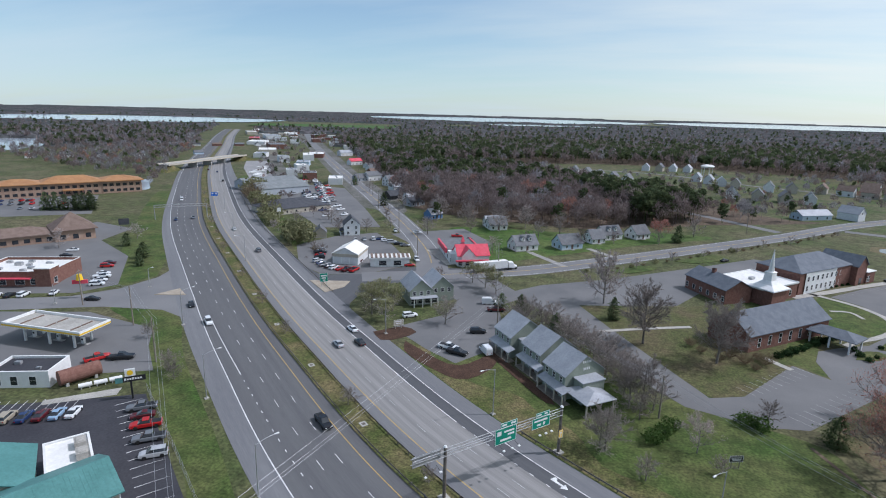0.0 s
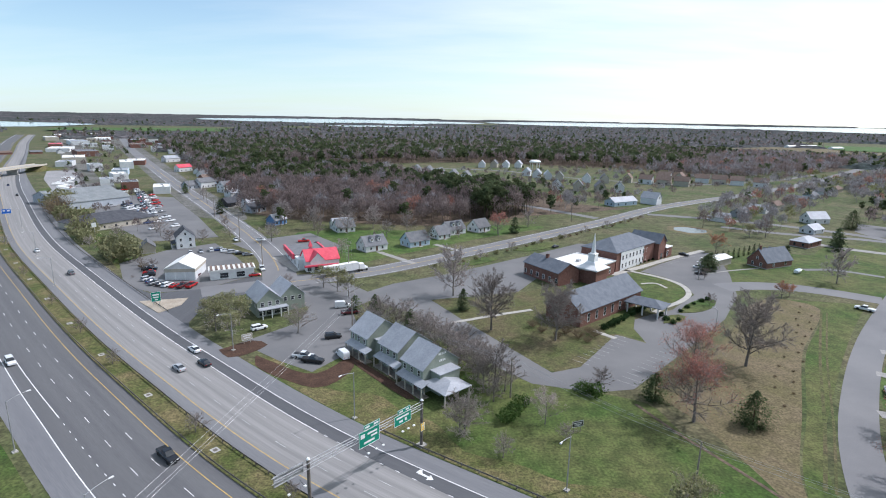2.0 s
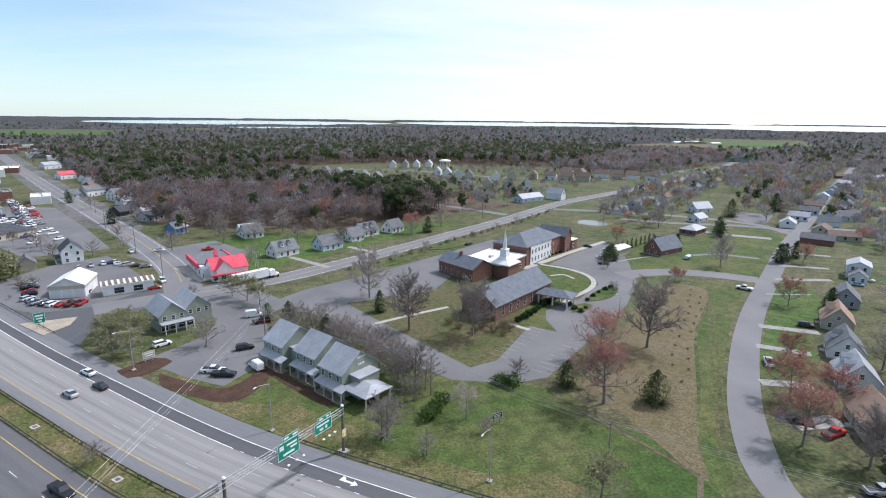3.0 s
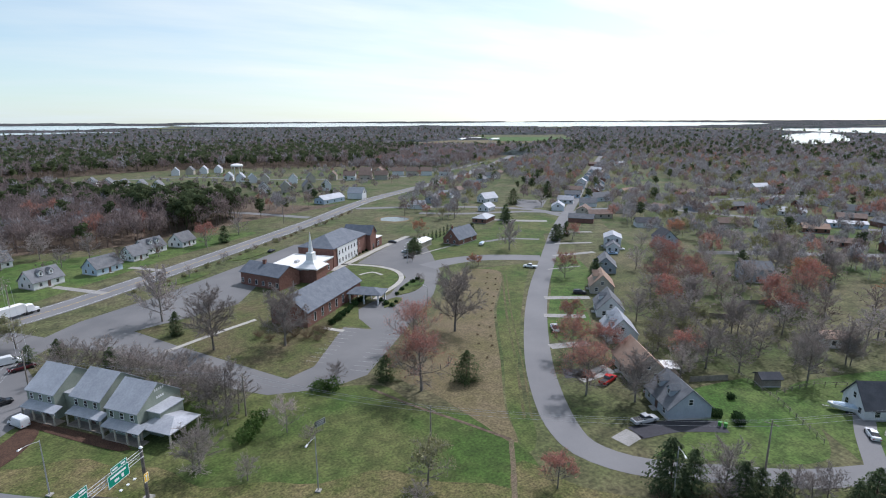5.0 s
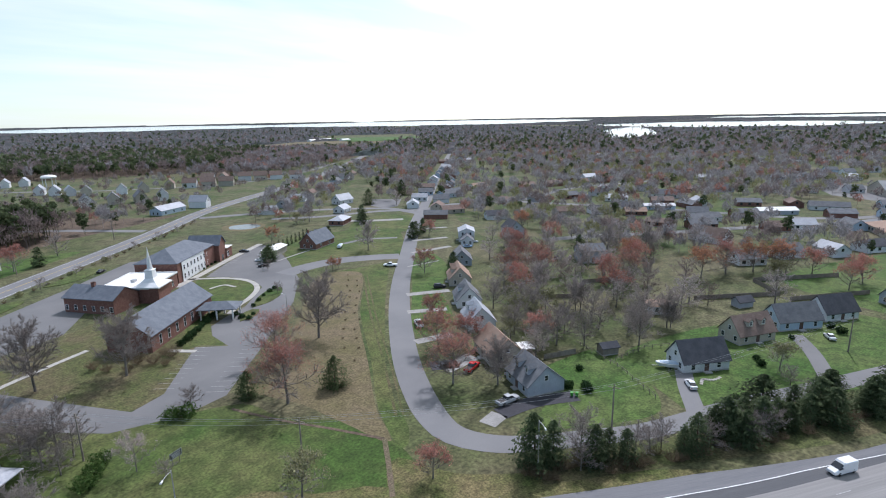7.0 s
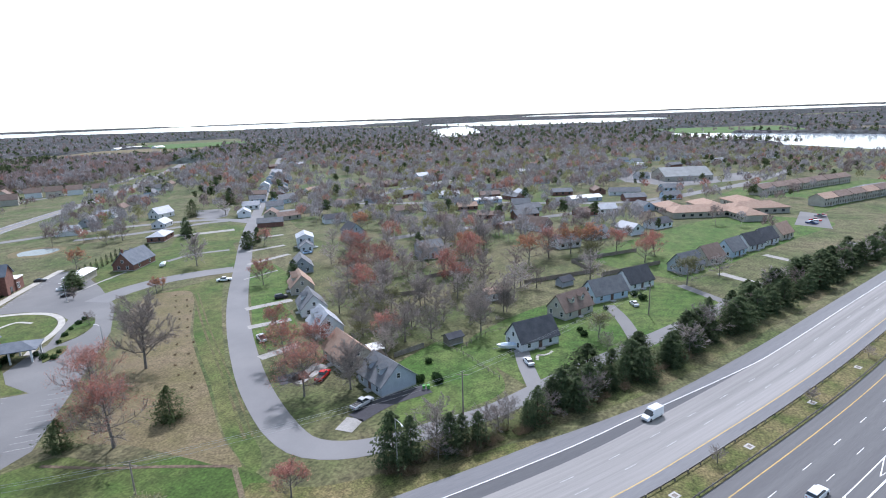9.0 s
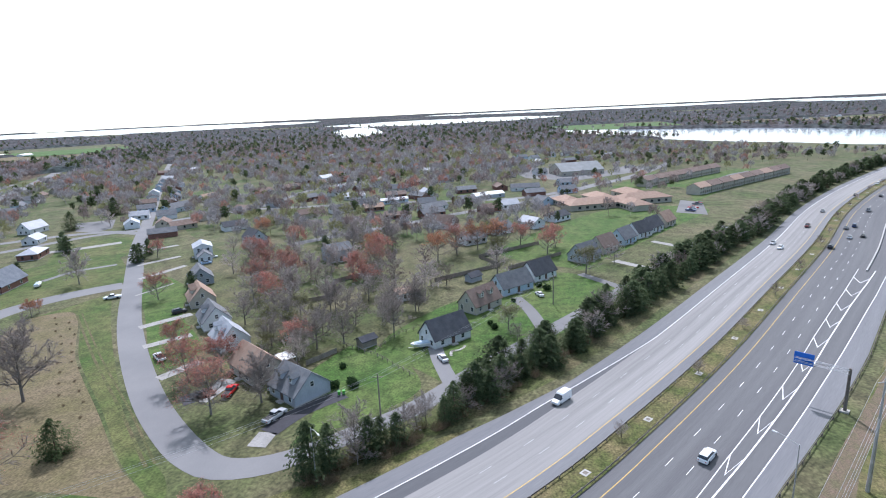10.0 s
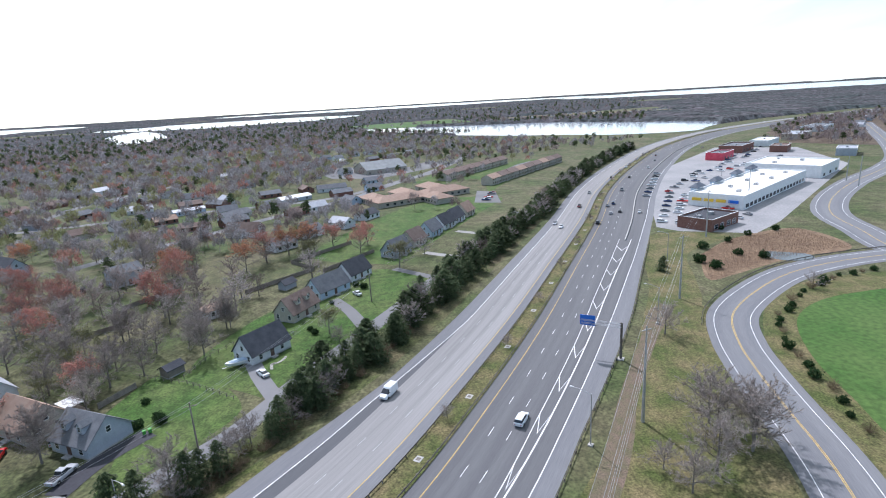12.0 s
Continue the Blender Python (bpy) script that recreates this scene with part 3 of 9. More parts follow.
for ctrl, h in (([(71, 173), (77, 179), (83, 183.5), (91, 193), (93.5, 204), (90, 214), (83, 221.5), (77, 226)], 1.0), ([(70, 218), (85, 230), (104, 246), (129, 265)], 1.5), ([(3, 160), (16, 167), (30, 173.5)], 0.8), ([(46, 156), (51, 150)], 0.9), ([(78, 206), (84, 207), (86, 201)], 0.6)):
    tagged(strip("footpath", Way(ctrl, 1.5), -h, h, 0.12, "walk", thick=0.1, step=1.5), "pale concrete footpath by the church", "footpath", kind="structure")
for pts in ([(79, 173), (84, 180), (92, 187), (98, 188), (94, 180), (86, 174)], [(70, 163), (74, 170), (80, 171), (77, 165)], [(6, 230), (20, 244), (26, 243), (13, 229)], [(34, 258), (54, 277), (60, 275), (42, 257)]):
    paved(pts, 0.2, "lawn", "small planted island in the car park", "traffic island", "traffic_island", 0.15, True)

# lots along the highway
paved([(-56, 142), (-42, 131), (-32, 125), (-24, 138), (-26, 158), (-30, 172), (-22, 184), (-36, 200), (-52, 200), (-56, 184), (-44, 172), (-44, 158)], 0.046, "lot", "grey asphalt yard of the green-sided shops")
for pts in ([(-60, 137), (-53, 144), (-48, 141), (-55, 132)], [(-49, 134), (-31, 124), (-24, 134), (-22, 128), (-28, 117), (-38, 121), (-47, 128)]):
    paved(pts, 0.08, "mulch", "bed of dark bark mulch beside the yard", "planting bed", "planting_bed", 0.06, True)
paved([(-113, 190), (-102, 184), (-87, 189), (-74, 209), (-92, 236), (-112, 262), (-128, 246), (-136, 222), (-122, 200)], 0.043, "lot", "busy car dealer's yard")
paved([(-92, 250), (-104, 262), (-72, 290), (-50, 262), (-52, 228), (-66, 228)], 0.041, "lot", "pale shop forecourt beside main street")
paved([(-76, 236), (-60, 214), (-56, 217), (-70, 240)], 0.09, "walk", "white concrete apron of the red shop")
paved([(-146, 262), (-116, 276), (-150, 330), (-204, 410), (-262, 420), (-216, 332)], 0.042, "lot", "long car park behind main street")
paved([(-288, 404), (-272, 412), (-300, 452), (-372, 556), (-398, 590), (-420, 580), (-372, 508)], 0.043, "lot_pale", "boat yard of pale gravel")
paved([(-148, 122), (-120, 118), (-112, 108), (-100, 97), (-122, 86), (-146, 88), (-200, 70), (-220, 84), (-176, 112)], 0.04, "lot", "petrol station forecourt")
paved([(-58, 60), (-93, 87.5), (-104, 81), (-140, 62), (-120, 20), (-60, 20)], 0.04, "lot_dark", "fresh black asphalt car park")
paved([(-205, 118), (-168, 134), (-162, 146), (-190, 178), (-232, 200), (-300, 170), (-250, 110)], 0.04, "lot", "restaurant car park")
paved([(-262, 186), (-224, 196), (-232, 222), (-262, 228)], 0.045, "lot", "grey asphalt yard")
paved([(-330, 210), (-285, 245), (-340, 300), (-400, 268), (-420, 200)], 0.043, "lot", "large car park of the office building")
paved([(244, -106), (300, -126), (430, -190), (560, -300), (520, -360), (400, -318), (318, -238), (240, -162), (222, -140), (234, -112)], 0.041, "lot_pale", "large pale shopping centre car park")
paved([(478, 40), (500, 84), (536, 100), (600, 110), (575, 60), (545, 20), (590, 0), (585, -28), (540, -12)], 0.044, "lot", "car park beside a wide-roofed hall")
paved([(330, -46), (372, -48), (380, -36), (336, -30)], 0.044, "lot", "car park of a low brick building")
paved([(440, -48), (520, -88), (540, -104), (532, -116), (450, -68)], 0.044, "lot", "car park between long apartments")
paved([(246, 306), (258, 306), (284, 332), (268, 350), (246, 322)], 0.045, "lot", "pale car park beside the street")
# stalls of the black car park
for k in range(14):
    x, y = -92 + 2.25 * k, 85.5 - 1.78 * k
    paved([(x, y), (x + 0.12, y + 0.1), (x - 3.1, y - 4.2), (x - 3.22, y - 4.1)], 0.06, "white_line", "painted parking stall line", "road marking", "stall_line")
for k in range(13):
    x, y = -109 + 2.5 * k * 0.62 - 12, 76 + 2.5 * k * 0.3 - 8
    paved([(x, y), (x + 0.12, y), (x - 2.2, y + 4.6), (x - 2.32, y + 4.6)], 0.06, "white_line", "painted parking stall line", "road marking", "stall_line")
for (ax, ay, bx, by), (dx, dy), n in (((35, 135, 52, 152.5), (3.7, -3.4), 9), ((47, 120.5, 68, 142), (-3.7, 3.4), 11), ((86, 230, 116, 256), (3.3, -3.8), 13), ((84, 178, 96, 191), (3.6, -3.0), 6)):
    for k in range(n + 1):
        x, y = ax + (bx - ax) * k / n, ay + (by - ay) * k / n
        paved([(x, y), (x + 0.06, y + 0.07), (x + dx + 0.06, y + dy + 0.07), (x + dx, y + dy)], 0.06, "faded_line", "painted parking stall line", "road marking", "stall_line")
# drives
for ctrl, h, m in (([(124, 144), (138, 136)], 1.7, "drive"), ([(112, 130), (123, 122.5)], 1.6, "drive"), ([(97, 109.5), (108, 106)], 1.7, "drive"), ([(90, 91), (101, 91)], 2.4, "drive"), ([(78, 66.5), (83, 67.2)], 2.0, "drive"), ([(83, 67.2), (92, 65), (101, 59.5)], 2.3, "lot_dark"), ([(89, 95), (95, 91)], 2.6, "lot_dark"),
                   ([(112, 37), (122, 43), (130, 47)], 2.0, "street"), ([(148, 20), (164, 27), (174, 33)], 2.0, "lot"), ([(168, 190), (190, 186)], 1.6, "drive"), ([(150, 173), (166, 170)], 0.6, "drive"), ([(186, 210), (204, 202)], 1.6, "drive"), ([(208, 232), (224, 222)], 1.6, "drive"),
                   ([(139, 233), (124, 228), (112, 223)], 0.6, "drive"), ([(186, 222), (172, 232), (158, 232)], 1.5, "street"), ([(225, 262), (206, 276), (196, 288)], 3.0, "drive"), ([(-12, 230), (-30, 250)], 1.5, "drive"), ([(8, 255), (-4, 268)], 1.5, "drive"), ([(190, -2), (205, 14)], 1.8, "lot"), ([(214, -14), (226, 2)], 1.8, "drive"), ([(250, -30), (262, -14)], 1.8, "drive")):
    tagged(strip("driveway", Way(ctrl, 2.0), -h, h, 0.066, m, step=2.0), "paved house driveway", "driveway", kind="structure")

tagged(strip("ground_patch", HW, lambda s: b_edge(s) + 0.3, lambda s: b_edge(s) + 8 + 2.5 * math.sin(s * 0.11) + 1.2 * math.sin(s * 0.31), 0.036, "verge", S0 - 112, S0 + 26), "olive and tan verge grass beside the guardrail", "grass", kind="structure")
tagged(strip("ditch", Way([(44, 112), (49, 100), (54.4, 89.6), (60, 78)], 2.0), -0.4, 0.4, 0.05, "forest_floor", step=2.0), "shallow dark ditch along the meadow's edge", "ditch", kind="structure")
tagged(strip("footpath", Way([(60, 78), (55.3, 71), (50, 63.5)], 2.0), -0.5, 0.5, 0.052, "track", step=2.0), "worn earth path across the verge", "footpath", kind="structure")
for o, h in ((1.6, 0.35), (3.2, 0.25)):
    w = Way([(66, 84), (80, 105), (101, 138), (128, 178)], 3.0)
    tagged(strip("wheel_track", w, -o - h, -o + h, 0.05, "litter", step=3.0), "faint wheel track in the mown strip", "track", kind="structure")

# water
paved([(132, 318), (140, 304), (152, 308), (159, 317), (150, 332), (138, 330)], 0.03, "dry", "sandy bank round a small pond", "bank", "ground_patch", smooth=True)
paved([(136, 317), (143, 309), (152, 311), (155, 317), (149, 326), (140, 326)], 0.05, "pond", "small pond", "pond", "water", smooth=True)
paved([(196, -128), (188, -140), (182, -136), (184, -126), (190, -124)], 0.06, "pond", "pool among the reeds", "pond", "water", smooth=True)
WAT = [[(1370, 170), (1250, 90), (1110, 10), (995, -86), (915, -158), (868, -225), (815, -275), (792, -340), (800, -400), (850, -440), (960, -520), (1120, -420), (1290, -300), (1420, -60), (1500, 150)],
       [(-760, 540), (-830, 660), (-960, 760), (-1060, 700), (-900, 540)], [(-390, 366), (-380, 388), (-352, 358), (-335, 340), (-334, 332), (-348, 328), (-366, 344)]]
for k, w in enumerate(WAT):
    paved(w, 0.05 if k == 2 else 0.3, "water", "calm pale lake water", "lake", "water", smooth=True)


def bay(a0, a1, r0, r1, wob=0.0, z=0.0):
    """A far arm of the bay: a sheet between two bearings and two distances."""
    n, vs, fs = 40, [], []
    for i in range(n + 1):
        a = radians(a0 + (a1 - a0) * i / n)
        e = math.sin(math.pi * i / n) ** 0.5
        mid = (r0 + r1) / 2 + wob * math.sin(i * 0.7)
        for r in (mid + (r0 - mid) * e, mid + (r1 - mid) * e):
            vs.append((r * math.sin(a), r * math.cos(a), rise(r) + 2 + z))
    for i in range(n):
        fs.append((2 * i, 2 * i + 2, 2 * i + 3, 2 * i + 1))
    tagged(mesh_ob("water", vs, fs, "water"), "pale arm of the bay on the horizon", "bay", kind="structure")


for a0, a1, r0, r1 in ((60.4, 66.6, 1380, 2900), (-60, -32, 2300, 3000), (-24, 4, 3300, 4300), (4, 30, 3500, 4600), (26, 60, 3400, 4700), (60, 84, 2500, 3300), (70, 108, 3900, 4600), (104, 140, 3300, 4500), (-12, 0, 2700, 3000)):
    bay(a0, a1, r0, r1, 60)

paved([(-111, 78), (-109.5, 76.5), (-98.5, 85), (-100, 88)], 0.06, "walk", "old pale concrete slab on the grass", "pavement")
paved([(-475, 430), (-545, 520), (-510, 528), (-462, 455)], 0.045, "lawn", "bright green meadow beyond the pond", "grass", "ground_patch", smooth=True)

tagged(strip("ground_patch", HW, lambda s: b_edge(s) + 3.0, lambda s: b_edge(s) + 11.5, 0.032, "litter", S0 + 36, S0 + 150), "brown leaf litter under the roadside trees", "grass", kind="structure")
tagged(strip("ground_patch", HW, lambda s: b_edge(s) + 3.5, lambda s: b_edge(s) + 15.5, 0.032, "litter", S0 + 150, S0 + 640), "brown leaf litter under the roadside evergreens", "grass", kind="structure")


# ---- buildings ----
M.update({
    "sid_white": mat("white_siding", (0.62, 0.63, 0.64), (0.72, 0.72, 0.72), 0.4, 0.7, amount=0.06, vary=0.06),
    "sid_grey": mat("blue_grey_siding", (0.34, 0.37, 0.41), (0.4, 0.43, 0.47), 0.4, 0.7, amount=0.07, vary=0.08),
    "sid_blue": mat("pale_blue_siding", (0.42, 0.52, 0.62), (0.48, 0.57, 0.66), 0.4, 0.7, amount=0.06),
    "sid_deep": mat("deep_blue_siding", (0.1, 0.2, 0.38), (0.13, 0.24, 0.42), 0.4, 0.7, amount=0.06),
    "sid_tan": mat("tan_siding", (0.4, 0.36, 0.3), (0.46, 0.42, 0.35), 0.4, 0.75, amount=0.08, vary=0.1),
    "sid_green": mat("sage_green_siding", (0.22, 0.25, 0.21), (0.27, 0.3, 0.25), 0.5, 0.75, amount=0.08),
    "brick": mat("red_brick", (0.17, 0.083, 0.064), (0.23, 0.12, 0.095), 1.2, 0.9, amount=0.25),
    "trim": mat("white_trim", (0.7, 0.7, 0.69), (0.78, 0.78, 0.77), 0.8, 0.6, amount=0.05),
    "rf_grey": mat("grey_shingles", (0.13, 0.135, 0.145), (0.18, 0.185, 0.195), 0.5, 0.95, fine=12, amount=0.16, vary=0.12, bump=0.3),
    "rf_dark": mat("charcoal_shingles", (0.055, 0.058, 0.068), (0.08, 0.083, 0.093), 0.5, 0.95, fine=12, amount=0.16, vary=0.1, bump=0.3),
    "rf_brown": mat("brown_shingles", (0.16, 0.115, 0.095), (0.21, 0.155, 0.13), 0.5, 0.95, fine=12, amount=0.18, vary=0.12, bump=0.3),
    "rf_tan": mat("tan_shingles", (0.3, 0.2, 0.15), (0.36, 0.26, 0.2), 0.5, 0.95, fine=12, amount=0.15, vary=0.1, bump=0.3),
    "rf_orange": mat("orange_brown_metal_roof", (0.34, 0.17, 0.075), (0.42, 0.22, 0.1), 0.2, 0.6, amount=0.12),
    "rf_metal": mat("pale_metal_roof", (0.3, 0.315, 0.345), (0.38, 0.395, 0.425), 0.25, 0.6, 0.1, amount=0.1, vary=0.08),
    "rf_steel": mat("weathered_steel_roof", (0.17, 0.185, 0.19), (0.23, 0.245, 0.25), 0.2, 0.6, 0.1, amount=0.15, vary=0.1),
    "rf_white": mat("white_membrane_roof", (0.72, 0.71, 0.68), (0.8, 0.79, 0.76), 0.15, 0.7, amount=0.08),
    "rf_red": mat("red_metal_roof", (0.58, 0.06, 0.095), (0.68, 0.1, 0.14), 0.3, 0.5, amount=0.1),
    "rf_teal": mat("teal_metal_roof", (0.075, 0.2, 0.19), (0.095, 0.24, 0.23), 0.25, 0.5, amount=0.1),
    "rf_slate": mat("blue_grey_slate", (0.11, 0.125, 0.15), (0.15, 0.168, 0.195), 0.5, 0.8, fine=12, amount=0.15),
    "glass": mat("dark_window_glass", (0.02, 0.024, 0.03), (0.035, 0.04, 0.048), 0.6, 0.08, amount=0.05, spec=0.7),
    "door": mat("dark_door", (0.1, 0.06, 0.05), (0.13, 0.08, 0.06), 0.6, 0.6, amount=0.08),
    "grey_soffit": mat("grey_soffit", (0.3, 0.3, 0.3), (0.36, 0.36, 0.36), 0.5, 0.8, amount=0.05),
    "conc": mat("grey_concrete", (0.35, 0.34, 0.32), (0.43, 0.42, 0.4), 0.4, 0.9, amount=0.12),
    "yellow": mat("yellow_fascia", (0.7, 0.45, 0.04), (0.75, 0.5, 0.06), 0.5, 0.5, amount=0.05),
    "sign_blue": mat("blue_sign_face", (0.02, 0.12, 0.5), (0.03, 0.15, 0.56), 0.5, 0.5, amount=0.05),
    "sign_green": mat("green_sign_face", (0.0, 0.21, 0.14), (0.01, 0.25, 0.17), 0.5, 0.5, amount=0.06),
    "sign_yellow": mat("yellow_sign_face", (0.8, 0.5, 0.02), (0.85, 0.55, 0.03), 0.5, 0.5, amount=0.05),
    "black": mat("black_paint", (0.018, 0.018, 0.02), (0.028, 0.028, 0.03), 0.5, 0.5, amount=0.1),
})
OBST = []      # plan discs that trees keep off
CACHE = {}


def at(bm, x=0, y=0, z=0, turn=0):
    bmesh.ops.transform(bm, matrix=pose(x, y, z, 0, 0, turn), verts=bm.verts[:])
    return bm


def poly(bm, verts, faces):
    v = [bm.verts.new(c) for c in verts]
    for f in faces:
        bm.faces.new([v[i] for i in f])
    return bm


def gable_wall(L, W, h, r):
    a, b = L / 2, W / 2
    return poly(bmesh.new(), [(-a, -b, 0), (a, -b, 0), (a, b, 0), (-a, b, 0), (-a, -b, h), (a, -b, h), (a, b, h), (-a, b, h), (-a, 0, h + r), (a, 0, h + r)],
                [(0, 1, 5, 4), (2, 3, 7, 6), (1, 2, 6, 9, 5), (3, 0, 4, 8, 7), (4, 5, 9, 8), (6, 7, 8, 9), (3, 2, 1, 0)])


def gable_roof(L, W, h, r, over=0.4, t=0.18):
    a, b = L / 2 + over, W / 2
    q = r / b
    e, z = b + over, h - over * q
    vs, fs = [], []
    for s in (-1, 1):
        k = len(vs)
        vs += [(-a, s * e, z + 0.03), (a, s * e, z + 0.03), (a, 0, h + r + 0.03), (-a, 0, h + r + 0.03), (-a, s * e, z + 0.03 + t), (a, s * e, z + 0.03 + t), (a, 0, h + r + t + 0.03), (-a, 0, h + r + t + 0.03)]
        for f in ((0, 1, 2, 3), (4, 7, 6, 5), (0, 4, 5, 1), (1, 5, 6, 2), (3, 7, 4, 0)):
            fs.append(tuple(k + i for i in (f if s > 0 else f[::-1])))
    return poly(bmesh.new(), vs, fs)


def hip_roof(L, W, h, r, over=0.4, t=0.15, ridge=None):
    a, b = L / 2 + over, W / 2 + over
    c = max(0.05, L / 2 - W / 2) if ridge is None else ridge / 2
    return poly(bmesh.new(), [(-a, -b, h - 0.05), (a, -b, h - 0.05), (a, b, h - 0.05), (-a, b, h - 0.05), (-a, -b, h + t), (a, -b, h + t), (a, b, h + t), (-a, b, h + t), (-c, 0, h + r), (c, 0, h + r)],
                [(3, 2, 1, 0), (0, 1, 5, 4), (1, 2, 6, 5), (2, 3, 7, 6), (3, 0, 4, 7), (4, 5, 9, 8), (5, 6, 9), (6, 7, 8, 9), (7, 4, 8)])


def shared(key, make, material):
    if key not in CACHE:
        me = bpy.data.meshes.new(key[0])
        bm = make()
        bm.to_mesh(me)
        bm.free()
        me.materials.append(M[material])
        CACHE[key] = me
    return CACHE[key]


def piece(name, key, make, material, parent, m, label=""):
    ob = new(name, shared((name,) + key + (material,), make, material))
    ob.parent = parent
    ob.matrix_basis = m
    if label:
        ob["label"] = label
    return ob


def window(parent, x, y, z, turn, w=1.0, h=1.35, frame_mat="trim", bars=True):
    """A window whose sill is at z in a wall that looks along the local turn; far houses get panes without frames."""
    if math.hypot(parent.location.x, parent.location.y) > 300:
        return piece("window", (w, h, "far"), lambda: boxes((-w / 2, w / 2, -0.05, 0.015, 0, h)), "glass", parent, pose(x, y, z, 0, 0, turn))
    def frame_():
        b = 0.09
        bm = boxes((-w / 2 - b, w / 2 + b, -0.06, 0.02, -b, 0), (-w / 2 - b, w / 2 + b, -0.06, 0.02, h, h + b), (-w / 2 - b, -w / 2, -0.06, 0.02, 0, h), (w / 2, w / 2 + b, -0.06, 0.02, 0, h))
        if bars:
            box(bm, -w / 2, w / 2, -0.05, 0.01, h / 2 - 0.03, h / 2 + 0.03)
        return bm
    fr = piece("window", (w, h, bars), frame_, frame_mat, parent, pose(x, y, z, 0, 0, turn))
    piece("pane", (w, h), lambda: boxes((-w / 2, w / 2, -0.03, 0.015, 0, h)), "glass", fr, Matrix())
    return fr


def door(parent, x, y, z, turn, w=1.0, h=2.1, m="door"):
    return piece("door", (w, h), lambda: boxes((-w / 2, w / 2, -0.05, 0.02, 0, h), (-w / 2 - 0.1, w / 2 + 0.1, -0.03, 0.01, 0, h + 0.1)), m, parent, pose(x, y, z, 0, 0, turn))


def chimney(parent, x, y, z, h=1.6, w=0.7):
    return piece("chimney", (h, w), lambda: boxes((-w / 2, w / 2, -w / 2, w / 2, -1, h), (-w / 2 - .08, w / 2 + .08, -w / 2 - .08, w / 2 + .08, h - 0.2, h)), "brick", parent, pose(x, y, z))


def dormer(parent, x, W, h, r, wall, roof):
    """A small gabled dormer on the front slope."""
    y = -W / 4
    z = h + r / 2 - 0.35
    part("dormer", at(gable_wall(2.2, 1.5, 1.5, 0.8), x, y, z, 90), wall, parent)
    part("dormer_roof", at(gable_roof(2.2, 1.5, 1.5, 0.8, 0.2, 0.1), x, y, z, 90), roof, parent)
    window(parent, x, y - 1.1, z + 0.45, 0, 0.8, 1.0)


def house(x, y, yaw, L, W, h, r, wall, roof, label, front=(), back=(), ends=(), floors=1, dormers=(), chim=None, porch=None, name="house", cat="house", group="", hip=False):
    """A house with its ridge along the local x; its front looks to local -y. front, back: window places; ends: on the two gables."""
    t = thing(name, pose(x, y, 0, 0, 0, yaw), label, cat, group)
    part("foundation", boxes((-L / 2 - 0.03, L / 2 + 0.03, -W / 2 - 0.03, W / 2 + 0.03, -0.1, 0.35)), "conc", t)
    part("wall", boxes((-L / 2, L / 2, -W / 2, W / 2, 0, h)) if hip else gable_wall(L, W, h, r), wall, t)
    part("roof", hip_roof(L, W, h, r) if hip else gable_roof(L, W, h, r), roof, t)
    for f in range(floors):
        z = 0.95 + 2.75 * f
        for q in front:
            if q == "d":
                continue
            window(t, q, -W / 2, z, 0)
        for q in back:
            window(t, q, W / 2, z, 180)
        for q in ends:
            window(t, L / 2, q, z, 90)
            window(t, -L / 2, q, z, -90)
    if "d" in front:
        door(t, 0, -W / 2, 0.3, 0)
        part("step", boxes((-0.9, 0.9, -W / 2 - 1.2, -W / 2 - 0.03, 0, 0.3)), "conc", t)
    if not hip and r > 3.2:
        window(t, L / 2, 0, h + 0.7, 90, 0.9, 1.2)
        window(t, -L / 2, 0, h + 0.7, -90, 0.9, 1.2)
    for q in dormers:
        dormer(t, q, W, h, r, wall, roof)
    if chim is not None:
        chimney(t, chim, 0, h + r)
    if porch:
        a, b, d = porch
        part("porch_roof", poly(bmesh.new(), [(a, -W / 2, 2.75), (b, -W / 2, 2.75), (b, -W / 2 - d, 2.35), (a, -W / 2 - d, 2.35), (a, -W / 2, 2.9), (b, -W / 2, 2.9), (b, -W / 2 - d, 2.5), (a, -W / 2 - d, 2.5)],
                                [(3, 2, 1, 0), (4, 5, 6, 7), (0, 1, 5, 4), (1, 2, 6, 5), (2, 3, 7, 6), (3, 0, 4, 7)]), roof, t)
        part("porch_floor", boxes((a, b, -W / 2 - d, -W / 2 - 0.04, 0.0, 0.3)), "conc", t)
        for q in np.linspace(a + 0.15, b - 0.15, 4):
            piece("post", (2.1,), lambda: boxes((-0.06, 0.06, -0.06, 0.06, 0, 2.1)), "trim", t, pose(float(q), -W / 2 - d + 0.1, 0.28))
    OBST.append((x, y, max(L, W) / 2 + 2))
    return t


